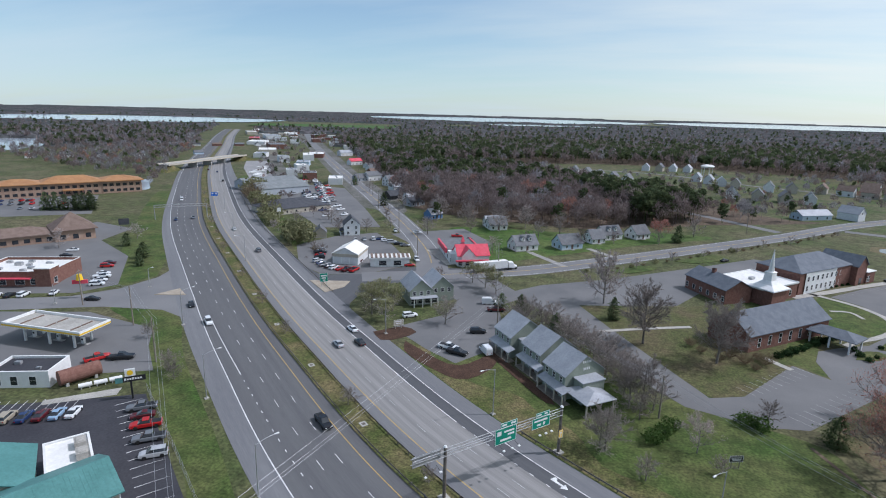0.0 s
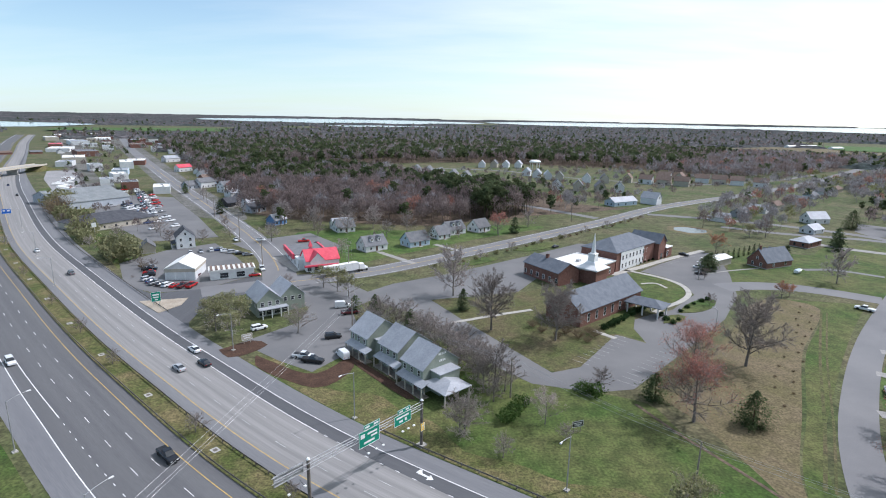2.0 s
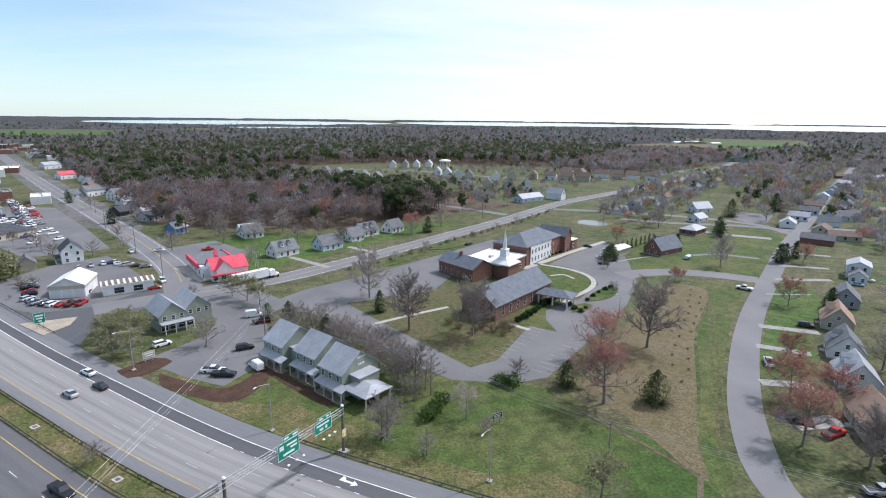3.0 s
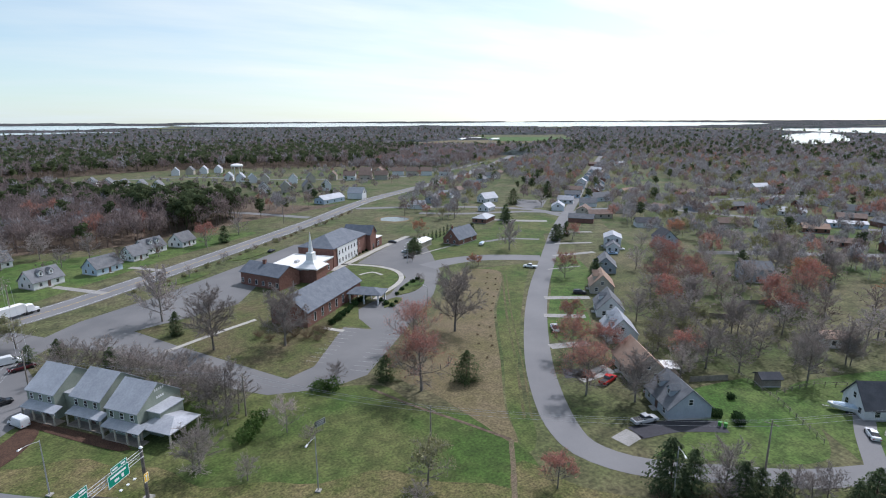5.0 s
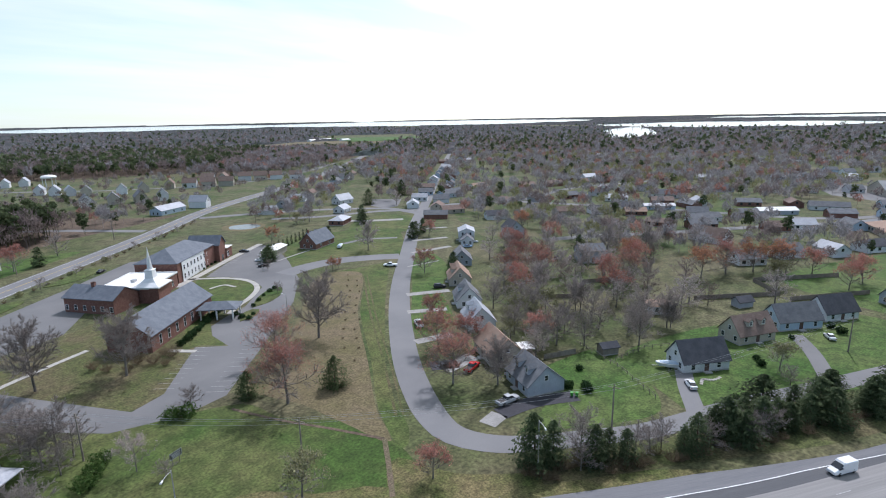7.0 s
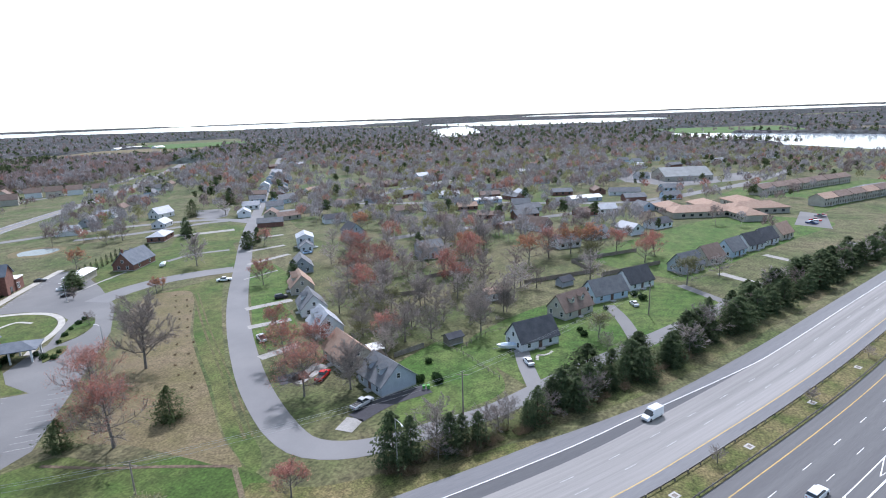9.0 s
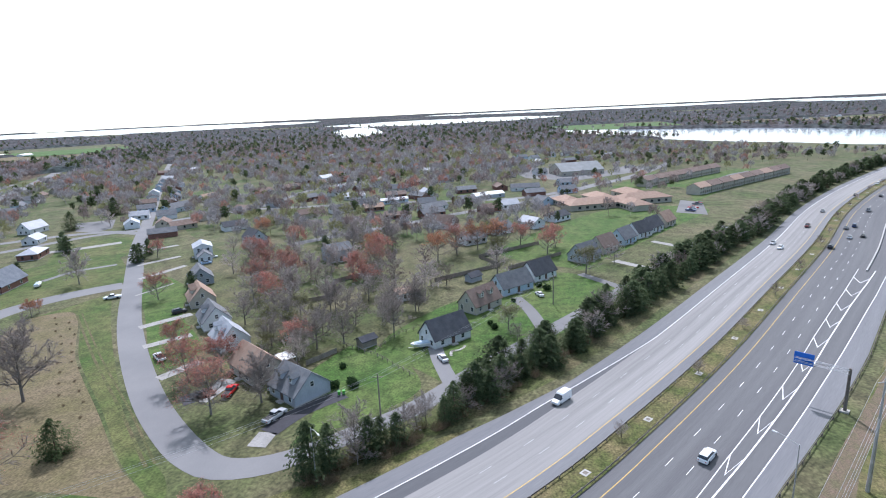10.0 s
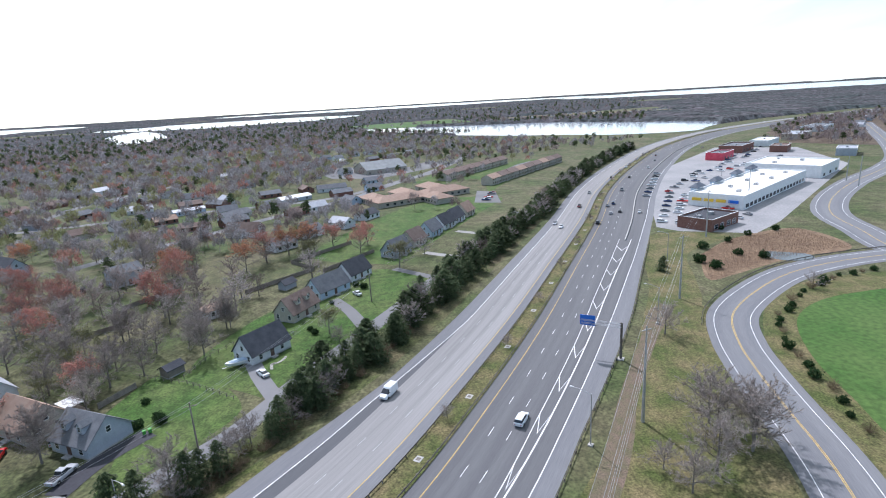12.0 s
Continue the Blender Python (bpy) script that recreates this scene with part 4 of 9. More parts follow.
def block(x, y, yaw, L, W, h, wall, roof, label, name="shop", cat="shop", parapet=0.6, front=(), back=(), units=()):
    """A flat-roofed building with a parapet, shop windows and roof units."""
    t = thing(name, pose(x, y, 0, 0, 0, yaw), label, cat)
    a, b = L / 2, W / 2
    part("wall", boxes((-a, a, -b, -b + 0.3, 0, h + parapet), (-a, a, b - 0.3, b, 0, h + parapet), (-a, -a + 0.3, -b + 0.3, b - 0.3, 0, h + parapet), (a - 0.3, a, -b + 0.3, b - 0.3, 0, h + parapet)), wall, t)
    part("roof", boxes((-a + 0.3, a - 0.3, -b + 0.3, b - 0.3, h - 0.3, h)), roof, t)
    part("coping", boxes((-a - 0.05, a + 0.05, -b - 0.05, -b + 0.35, h + parapet, h + parapet + 0.08), (-a - 0.05, a + 0.05, b - 0.35, b + 0.05, h + parapet, h + parapet + 0.08),
                         (-a - 0.05, -a + 0.35, -b + 0.35, b - 0.35, h + parapet, h + parapet + 0.08), (a - 0.35, a + 0.05, -b + 0.35, b - 0.35, h + parapet, h + parapet + 0.08)), "trim", t)
    for q, w in front if math.hypot(x, y) < 640 else ():
        window(t, q, -b, 0.7, 0, w, 2.0)
    for q, w in back if math.hypot(x, y) < 420 else ():
        window(t, q, b, 0.9, 180, w, 1.6)
    for ux, uy, s in units:
        piece("roof_unit", (s,), lambda: boxes((-s, s, -s * 0.7, s * 0.7, 0, s * 0.9), (-s * 0.8, s * 0.8, -s * 0.5, s * 0.5, s * 0.9, s)), "steel", t, pose(ux, uy, h))
    OBST.append((x, y, max(L, W) / 2 + 2))
    return t


# the green-sided shop row with stepped metal roofs
row = thing("shop_row", pose(-9.5, 131, 0, 0, 0, -49), "sage-green clapboard shop row with pale metal roofs and porches", "shop")
for i, (dx, dy) in enumerate(((-11.8, -0.7), (0.0, 0.4), (11.5, -0.9))):
    part("wall", at(gable_wall(8.2, 11.0, 5.8, 4.0), dx, dy), "sid_green", row)
    part("roof", at(gable_roof(8.2, 11.0, 5.8, 4.0, 0.3, 0.15), dx, dy), "rf_metal", row)
    for q in (-3.0, 0.0, 3.0):
        window(row, dx + q * 0.9, dy - 5.5, 3.9, 0, 0.9, 1.3)
        window(row, dx + q * 0.9, dy + 5.5, 3.9, 180, 0.9, 1.3)
        window(row, dx + q * 0.9, dy - 5.5, 0.8, 0, 1.4, 1.5)
    for q in (-2.2, 2.2):
        window(row, dx + 4.1, dy + q, 3.9, 90, 0.9, 1.3)
        window(row, dx - 4.1, dy + q, 3.9, -90, 0.9, 1.3)
    door(row, dx + 1.5, dy - 5.5, 0, 0)
    # porch with its own lean-to roof and posts
    part("porch_roof", at(poly(bmesh.new(), [(-3.6, -5.5, 3.45), (6.4, -5.5, 3.45), (6.4, -7.7, 2.75), (-3.6, -7.7, 2.75), (-3.6, -5.5, 3.6), (6.4, -5.5, 3.6), (6.4, -7.7, 2.9), (-3.6, -7.7, 2.9)],
                               [(3, 2, 1, 0), (4, 5, 6, 7), (0, 1, 5, 4), (1, 2, 6, 5), (2, 3, 7, 6), (3, 0, 4, 7)]), dx, dy), "rf_metal", row)
    part("porch_floor", boxes((dx - 3.6, dx + 6.4, dy - 7.7, dy - 5.5, 0, 0.25)), "wood", row)
    for q in (-3.3, 0.0, 3.1, 6.1):
        piece("post", (2.8, 1), lambda: boxes((-0.13, 0.13, -0.13, 0.13, 0, 2.75)), "sid_tan", row, pose(dx + q, dy - 7.5, 0.02))
    part("link_roof", boxes((dx + 4.15, dx + 7.7, dy - 3.4, dy + 3.0, 5.2, 5.4)), "rf_metal", row)
    part("link_wall", boxes((dx + 4.16, dx + 7.5, dy - 3.2, dy + 2.8, 0, 5.2)), "sid_green", row)
part("canopy_roof", at(hip_roof(7.8, 7.6, 3.1, 1.4, 0.3, 0.12, 3.0), 20.0, -3.0), "rf_metal", row, "pale metal hipped canopy roof on four posts")
for q, w in ((16.4, -6.6), (23.7, -6.6), (23.7, 0.6)):
    piece("post", (3.1, 2), lambda: boxes((-0.15, 0.15, -0.15, 0.15, 0, 3.1)), "sid_tan", row, pose(q, w, 0))
for k, (w, z) in enumerate(((1.9, 8.1), (3.6, 7.3))):
    for j in range(5 - k):
        piece("lettering", (0.34,), lambda: boxes((-0.01, 0.03, -0.14, 0.14, 0, 0.55)), "trim", row, pose(15.62, -1.6 + 0.5 * j + 0.3 * k, z - 0.9 * k + 0.1))
bed = [row.matrix_world @ Vector(q) for q in ((-16.5, -8.3, 0), (16, -8.9, 0), (17, -10.2, 0), (2, -10.8, 0), (-10, -10.2, 0), (-17, -9.6, 0))]
paved([(q.x, q.y) for q in bed], 0.07, "mulch", "bed of dark bark mulch along the shop porches", "planting bed", "planting_bed", 0.05, True)
OBST += [(-19, 139, 8), (-9, 132, 8), (-2, 120, 9), (2, 113, 7)]

sh2 = thing("shop", pose(-55.5, 169, 0, 0, 0, -55), "small sage-green shop with two pale metal gables", "shop")
for dx, dy, tn, l in ((-1.0, -2.0, 0, 12), (-2.4, 6.0, 0, 11)):
    part("wall", at(gable_wall(l, 8.0, 5.0, 3.6), dx, dy, 0, tn), "sid_green", sh2)
    part("roof", at(gable_roof(l, 8.0, 5.0, 3.6, 0.3, 0.15), dx, dy, 0, tn), "rf_metal", sh2)
    for q in (-2.4, 0, 2.4):
        window(sh2, dx + l / 2, dy + q, 3.4, 90, 1.0, 1.3)
        window(sh2, dx + q * 1.6, dy - 4.0, 3.0, 0, 1.0, 1.3)
part("porch_roof", boxes((4.9, 7.6, -6.0, 3.2, 2.9, 3.1)), "rf_metal", sh2)
for q in (-6.0, -2.6, 0.8, 3.6):
    piece("post", (2.8, 3), lambda: boxes((-0.1, 0.1, -0.1, 0.1, 0, 2.9)), "trim", sh2, pose(7.4, q * 0.85, 0))
for q in (-4.6, -2.2, 0.2, 2.6):
    window(sh2, 5.0, q, 0.5, 90, 1.8, 2.0)
OBST += [(-56, 166, 9), (-50, 173, 9)]

# the brick church: chapel, flat link with the steeple, side wing and hall
ch = thing("church", pose(60, 205, 0, 0, 0, 45), "red-brick church with slate roofs, white spire and long white-fronted hall", "church")


def ch_at(x, y):
    dx, dy = x - 60, y - 205
    c = math.sqrt(0.5)
    return c * (dx + dy), c * (dy - dx)


def ch_gable(cx, cy, turn, L, W, h, r, wall="brick", roof="rf_slate", wins=(), wh=1.8, z=1.0, floors=1, hip=False):
    x, y = ch_at(cx, cy)
    part("wall", at(gable_wall(L, W, h, r) if not hip else boxes((-L / 2, L / 2, -W / 2, W / 2, 0, h)), x, y, 0, turn), wall, ch)
    part("roof", at(hip_roof(L, W, h, r) if hip else gable_roof(L, W, h, r, 0.5, 0.2), x, y, 0, turn), roof, ch)
    c, s = math.cos(radians(turn)), math.sin(radians(turn))
    for f in range(floors):
        for q in wins:
            for side, tn in ((-1, 0), (1, 180)):
                u, v = q, side * W / 2
                window(ch, x + c * u - s * v, y + s * u + c * v, z + 3.1 * f, turn + tn, 1.1, wh)
    return x, y


ch_gable(51.5, 175, -3, 36, 13, 5.0, 4.6, wins=(-13.6, -9.1, -4.5, 0, 4.5, 9.1, 13.6), wh=2.7)
hx, hy = ch_gable(79, 240, -1, 34, 17, 8.2, 4.4, wall="brick", wins=(), hip=True)
part("front_wall", boxes((hx - 14, hx + 11.5, hy - 8.62, hy - 8.5, 0, 8.2)), "trim", ch, "white painted front wall of the hall")
for f in range(2):
    for q in range(8):
        window(ch, hx - 12.3 + 3.15 * q, hy - 8.62, 1.2 + 3.6 * f, 0, 1.1, 1.8)
gx, gy = ch_gable(96.5, 252, -89, 14, 7.5, 8.0, 3.6, wins=(-3, 3), floors=2)
part("wing", boxes((gx + 3.75, gx + 10, gy - 7.5, gy + 3, 0, 4.6)), "brick", ch)
part("wing_roof", boxes((gx + 3.7, gx + 10.3, gy - 7.8, gy + 3.3, 4.6, 4.9)), "rf_white", ch)
door(ch, gx, gy - 7.0, 0, 0, 2.0, 2.6, "glass")
for q in (-4.5, -2.2):
    window(ch, gx + 6.8 + q * 0.5, gy - 7.5, 0.8, 0, 1.0, 2.2)
wx, wy = ch_at(58, 219)
part("wall", boxes((wx - 11, wx + 10, wy - 9, wy + 9, 0, 5.2)), "brick", ch)
part("flat_roof", boxes((wx - 11.2, wx + 10.2, wy - 9.2, wy + 9.2, 5.2, 5.5)), "rf_white", ch, "white flat roof with a parapet")
part("parapet", boxes((wx - 11.3, wx + 10.3, wy - 9.3, wy - 9.0, 5.5, 5.85), (wx - 11.3, wx + 10.3, wy + 9.0, wy + 9.3, 5.5, 5.85), (wx - 11.3, wx - 11.0, wy - 9.0, wy + 9.0, 5.5, 5.85), (wx + 10.0, wx + 10.3, wy - 9.0, wy + 9.0, 5.5, 5.85)), "trim", ch)
piece("roof_unit", (1.0,), lambda: boxes((-1, 1, -0.7, 0.7, 0, 0.9)), "steel", ch, pose(wx - 2, wy + 1, 5.5))
for q in (-6, -2, 2, 6):
    window(ch, wx + q, wy - 9, 1.2, 0, 1.1, 2.0)
lx, ly = ch_gable(43.5, 212, -103, 20, 11, 5.2, 3.0, wins=(-9, -5.4, -1.8, 1.8, 5.4, 9), wh=1.7)
chimney(ch, lx, ly + 2, 7.5, 2.0, 1.1)
sx, sy = ch_at(59, 208.5)
sp = part("tower", boxes((sx - 4.2, sx + 4.2, sy - 4.2, sy + 4.2, 0, 5.6)), "brick", ch)
part("spire_base", poly(bmesh.new(), [(sx + a * w, sy + b * w, z) for z, w in ((5.6, 4.9), (6.0, 4.9), (7.2, 2.6), (8.4, 1.5), (11.0, 1.3), (11.3, 1.5), (11.6, 1.1)) for a, b in ((-1, -1), (1, -1), (1, 1), (-1, 1))],
                        [(4 * k + i, 4 * k + (i + 1) % 4, 4 * k + 4 + (i + 1) % 4, 4 * k + 4 + i) for k in range(6) for i in range(4)] + [(24, 25, 26, 27), (3, 2, 1, 0)]), "trim", ch, "white flared spire base")
part("spire", tube(bmesh.new(), (sx, sy, 11.6), (sx, sy, 19.5), 1.0, 0.05, 8), "trim", ch, "slender white spire")
cx_, cy_ = ch_at(68, 172.5)
part("canopy_roof", at(hip_roof(12, 7.5, 3.6, 1.8, 0.4), cx_, cy_, 0, -90 + 5), "rf_slate", ch, "slate porte-cochere roof on white posts")
for a in (-5.2, 0, 5.2):
    for b in (-3.2, 3.2):
        piece("post", (3.6, 4), lambda: boxes((-0.2, 0.2, -0.2, 0.2, 0, 3.6)), "trim", ch, pose(cx_ + b, cy_ + a, 0))
OBST += [(46, 161, 12), (54, 172, 12), (64, 184, 11), (58, 219, 16), (43, 212, 15), (84, 240, 20), (72, 232, 14), (98, 250, 14), (68, 172, 10)]

# houses of the nearer streets
house(99.2, 69.8, 246, 10.5, 9.6, 2.7, 4.1, "sid_grey", "rf_grey", "blue-grey cape house with steep shingle roof and dormers", ("d", -3.4, 3.4), (-3, 0, 3), (), dormers=(-2.3, 2.3))
house(106.0, 86.5, 242, 12.5, 9.0, 2.8, 4.3, "sid_tan", "rf_tan", "beige cape house with a tan shingle roof", ("d", -4, 4), (-3, 3), (-2, 2))
house(119.5, 105.5, 234, 10.5, 8.6, 2.8, 4.3, "sid_white", "rf_metal", "white cape house with a pale grey roof", ("d", -3.4, 3.4), (-3, 3), (-2, 2), dormers=(-2.3, 2.3))
house(132, 121.5, 231, 11, 8.4, 2.8, 4.3, "sid_white", "rf_grey", "white cape house with a grey roof", ("d", -3.6, 3.6), (-3, 3), (-2, 2), dormers=(0,))
house(148.5, 141, 229, 11, 8.4, 2.8, 4.3, "sid_tan", "rf_tan", "tan cape house with a faded brown roof", ("d", -3.6, 3.6), (-3, 3), (-2, 2), dormers=(-2.2, 2.2))
house(170, 160, 227, 11, 8.6, 2.8, 4.0, "sid_grey", "rf_grey", "grey gabled house with a grey roof", ("d", -3.6, 3.6), (-3, 3), (-2, 2))
house(135.4, 45.8, -35, 12.4, 7.6, 2.8, 4.4, "sid_white", "rf_dark", "white cape cottage with a charcoal roof", ("d", -3.7, 3.3), (-3, 3), (-2.2, 2.2), porch=None)
house(162.6, 42.5, -27, 12.6, 7.6, 2.8, 4.4, "sid_tan", "rf_brown", "cream cape cottage with brown roof and two dormers", ("d", -4.2, 4.2), (-3, 3), (-2.2, 2.2), dormers=(-2.2, 2.2))
house(181.5, 36, -36, 14.0, 7.8, 2.9, 4.2, "sid_blue", "rf_grey", "pale blue cape cottage with a grey roof", ("d", -4.6, 4.6), (-3, 3), (-2.2, 2.2))
house(198, 29, -32, 12.0, 7.8, 2.8, 4.4, "sid_white", "rf_dark", "white cape cottage with a dark roof", ("d", -3.7, 3.7), (-3, 3), (-2.2, 2.2))
house(206, 190, 225, 11, 8, 5.4, 1.8, "sid_white", "rf_metal", "white two-storey house with a pale roof", ("d", -3.4, 3.4), (-3, 3), (-2, 2), floors=2)
house(199, 183, 225, 8, 6, 2.8, 2.2, "sid_white", "rf_grey", "white single-storey house with a grey roof", (-2, 2), (), (-1.5, 1.5))
house(230, 178, 238, 12, 9, 4.4, 4.2, "sid_grey", "rf_dark", "grey gambrel-like house with a dark green-grey roof", ("d", -4, 4), (-3, 3), (-2, 2), floors=1)
house(210, 120, -40, 11, 9, 5.2, 2.4, "sid_grey", "rf_grey", "grey two-storey house with a deck", ("d", -3.4, 3.4), (-3, 3), (-2, 2), floors=2)
house(167, 70, -45, 7.5, 6.2, 2.8, 1.6, "sid_white", "rf_tan", "white garage with a tan hipped roof", (-1.6, 1.6), (), (), hip=True, name="garage", cat="garage")
house(190, 52, -30, 5.5, 3.6, 2.2, 1.3, "sid_grey", "rf_dark", "small dark garden shed", (), (), (), name="garden_shed", cat="shed")
house(127, 66, -30, 4.6, 3.2, 2.2, 0.9, "wood", "rf_dark", "weathered open garden shed", (), (), (), name="garden_shed", cat="shed")
house(147, 239, 205, 17, 9.5, 3.0, 5.0, "brick", "rf_slate", "brick cottage with a steep slate roof and dormers", ("d", -5, 5), (-4, 4), (-2, 2), dormers=(-3.6, 0, 3.6), chim=7.4)
house(190, 281, 215, 15, 9, 3.0, 2.2, "brick", "rf_metal", "low brick ranch house with a pale roof", ("d", -5, 5), (-4, 4), (-2, 2), hip=True)
house(216, 316, 210, 11, 8, 2.8, 2.6, "sid_white", "rf_metal", "white house with a tall pale gable", ("d", -4, 4), (-4, 4), (-2, 2))
house(123, 239, 215, 14, 6.5, 3.0, 0.8, "sid_tan", "rf_white", "low flat-roofed shed behind a cypress hedge", (-4, 0, 4), (), (), name="outbuilding", cat="shed")
NORTH = [(-34, 255, 40, 12, "sid_white", "rf_grey"), (-14, 266, 40, 12, "sid_blue", "rf_grey"), (5, 296, 40, 12, "sid_white", "rf_grey"), (20, 304, 45, 10, "sid_white", "rf_grey"), (-55, 297, 30, 10, "sid_white", "rf_grey"), (-2, 284, 40, 8, "sid_white", "rf_grey")]
for x, y, yaw, L, w, rf in NORTH:
    house(x, y, yaw, L, 8.5, 3.0 if L > 9 else 2.7, 4.0, w, rf, "pale cape house with a grey roof beside the road", ("d", -3.2, 3.2), (-3, 3), (-2, 2), dormers=(-2, 2) if w == "sid_white" and L == 12 else ())
house(-176, 446, 60, 16, 9, 5.6, 3.4, "sid_white", "rf_grey", "large white two-storey farmhouse", ("d", -4, 4), (-4, 4), (-2, 2), floors=2, chim=4)
house(-124, 354, 60, 12, 9, 3.0, 3.0, "sid_grey", "rf_dark", "dark grey bungalow beside main street", ("d", -4, 4), (-4, 4), (-2, 2))
house(-97, 313, 60, 9, 7, 3.2, 3.0, "sid_deep", "rf_metal", "small deep-blue cottage with a grey roof", ("d", -3, 3), (-3, 3), ())
house(-123, 254, -60, 10, 8, 5.8, 3.6, "sid_white", "rf_dark", "white two-storey house with a dark gable", ("d", -3, 3), (-3, 3), (-2, 2), floors=2, porch=(-4, 4, 2))
house(-135, 243, -60, 8, 6, 2.8, 2.6, "sid_tan", "rf_grey", "weathered tan cottage behind the dealership", (-2, 2), (), ())
# red-roofed shop on the corner
rs = thing("corner_shop", pose(-57, 228, 0, 0, 0, 117), "cream corner shop with bright red metal roofs", "shop")
part("wall", boxes((-9, 17, -7, 7, 0, 4.4)), "trim", rs)
part("flat_roof", boxes((-2, 17.4, -7.4, 7.4, 4.4, 4.8)), "rf_grey", rs)
part("mansard", boxes((-2, 17.5, 7.05, 7.9, 3.0, 5.2), (-2, 17.5, -7.9, -7.05, 3.0, 5.2)), "rf_red", rs)
part("front_wall", at(gable_wall(13.5, 10, 4.6, 3.6), -8.5, -2, 0, 90), "trim", rs)
part("front_roof", at(gable_roof(13.5, 10, 4.6, 3.6, 0.4, 0.2), -8.5, -2, 0, 90), "rf_red", rs)
part("gable_wall", at(gable_wall(12, 6, 4.8, 3.2), -9, 0.5, 0, 0), "trim", rs)
part("gable_roof", at(gable_roof(12, 6, 4.8, 3.2, 0.4, 0.2), -9, 0.5, 0, 0), "rf_red", rs)
part("awning", boxes((-16.4, -15.1, -8, 6, 2.6, 3.2)), "rf_red", rs)
part("cupola", tube(bmesh.new(), (-3, 0.5, 8.2), (-3, 0.5, 10.8), 1.2, 0.05, 4), "rf_red", rs)
for q in (-5, -2, 1, 4):
    window(rs, -15.1, q, 0.8, -90, 1.6, 1.8)
    window(rs, 2 + 2.4 * q * 0.9, 7.0, 0.8, 180, 1.6, 1.8)
OBST += [(-57, 228, 16), (-50, 222, 12), (-64, 238, 12)]
# dealership
dl = thing("dealership", pose(-100.5, 205, 0, 0, 0, 8) @ Matrix.Diagonal((0.74, 0.8, 0.95, 1)), "car dealer's showroom with a white roof and tan fascia", "shop")
part("wall", boxes((-6.6, 6.6, -2.5, 11, 0, 3.6)), "sid_tan", dl)
part("fascia", boxes((-7.6, 7.6, -7, 11.5, 3.4, 4.7)), "sid_tan", dl)
part("roof", at(gable_roof(18.6, 15, 4.7, 2.8, 0.3, 0.2), 0, 2.3, 0, 90), "rf_white", dl)
part("gable", at(gable_wall(18.0, 14.8, 4.7, 2.7), 0, 2.3, 0, 90), "sid_white", dl)
for q in (-7, -2.4, 2.4, 7):
    piece("post", (3.4, 5), lambda: boxes((-0.2, 0.2, -0.2, 0.2, 0, 3.4)), "trim", dl, pose(q, -6.6, 0))
for q in (-4.8, -1.6, 1.6, 4.8):
    window(dl, q, -2.5, 0.4, 0, 2.8, 2.4)
d2 = thing("canopy_shop", pose(-82, 205, 0, 0, 0, 25), "low white workshop with a dark slatted canopy", "shop")
part("wall", boxes((-8, 8, -2, 3, 0, 3.6)), "trim", d2)
part("roof", boxes((-8.5, 8.5, -3, 4, 3.6, 4.1)), "rf_white", d2)
for q in range(9):
    piece("slat", (7,), lambda: boxes((-0.45, 0.45, -3.2, 3.6, 0, 0.25)), "rf_brown", d2, pose(-7.4 + 1.85 * q, 0.3, 4.12))
window(d2, -3, -2, 0.6, 0, 3, 2)
window(d2, 3, -2, 0.6, 0, 3, 2)
OBST += [(-103, 214, 16), (-82, 205, 9)]
# main street stores
house(-188, 303, 58, 42, 24, 3.4, 4.4, "sid_tan", "rf_dark", "long low store with a dark grey hipped roof", (-15, -9, -3, 3, 9, 15), (-12, 0, 12), (), name="store", cat="shop", hip=True)
house(-238, 366, 60, 40, 22, 5.0, 3.6, "sid_grey", "rf_steel", "grey metal warehouse with a low gable", (-15, -5, 5, 15), (), (), name="store", cat="shop")
house(-262, 388, 60, 46, 22, 5.0, 3.6, "sid_grey", "rf_steel", "grey metal workshop with a low gable", (-12, -4, 4, 12), (), (), name="store", cat="shop")
STORES = [(-226, 437, 24, 12, "sid_white", "rf_white"), (-262, 455, 20, 12, "brick", "rf_grey"), (-300, 505, 22, 12, "sid_white", "rf_white"), (-330, 560, 26, 14, "sid_blue", "rf_metal"), (-290, 470, 16, 10, "sid_white", "rf_metal"), (-375, 590, 22, 12, "sid_white", "rf_metal"), (-380, 680, 40, 20, "brick", "rf_white"), (-470, 700, 50, 24, "sid_tan", "rf_white"),
          (-520, 800, 60, 26, "brick", "rf_grey"), (-610, 880, 60, 30, "sid_white", "rf_white"), (-560, 1010, 50, 24, "brick", "rf_brown"), (-700, 1060, 70, 30, "sid_white", "rf_metal"), (-760, 1230, 80, 30, "sid_white", "rf_white"), (-930, 1350, 80, 34, "sid_tan", "rf_white"), (-640, 1150, 40, 20, "brick", "rf_metal"), (-440, 640, 30, 16, "sid_white", "rf_metal"), (-680, 970, 50, 20, "brick", "rf_red"), (-850, 1200, 60, 24, "sid_tan", "rf_white")]
for k, (x, y, L, W, w, rf) in enumerate(STORES):
    block(x, y, -57 + 7 * (k % 3 - 1), L, W, 5.0 + (k % 3), w, rf, "flat-roofed store near main street", "store", "shop", 0.5, [(q, 2.4) for q in np.linspace(-L / 2 + 3, L / 2 - 3, 4)], [(q, 2.0) for q in np.linspace(-L / 2 + 3, L / 2 - 3, 3)], [(-L / 4, 0, 1.2), (L / 5, 1, 1.0)])
tr = random.Random(31)
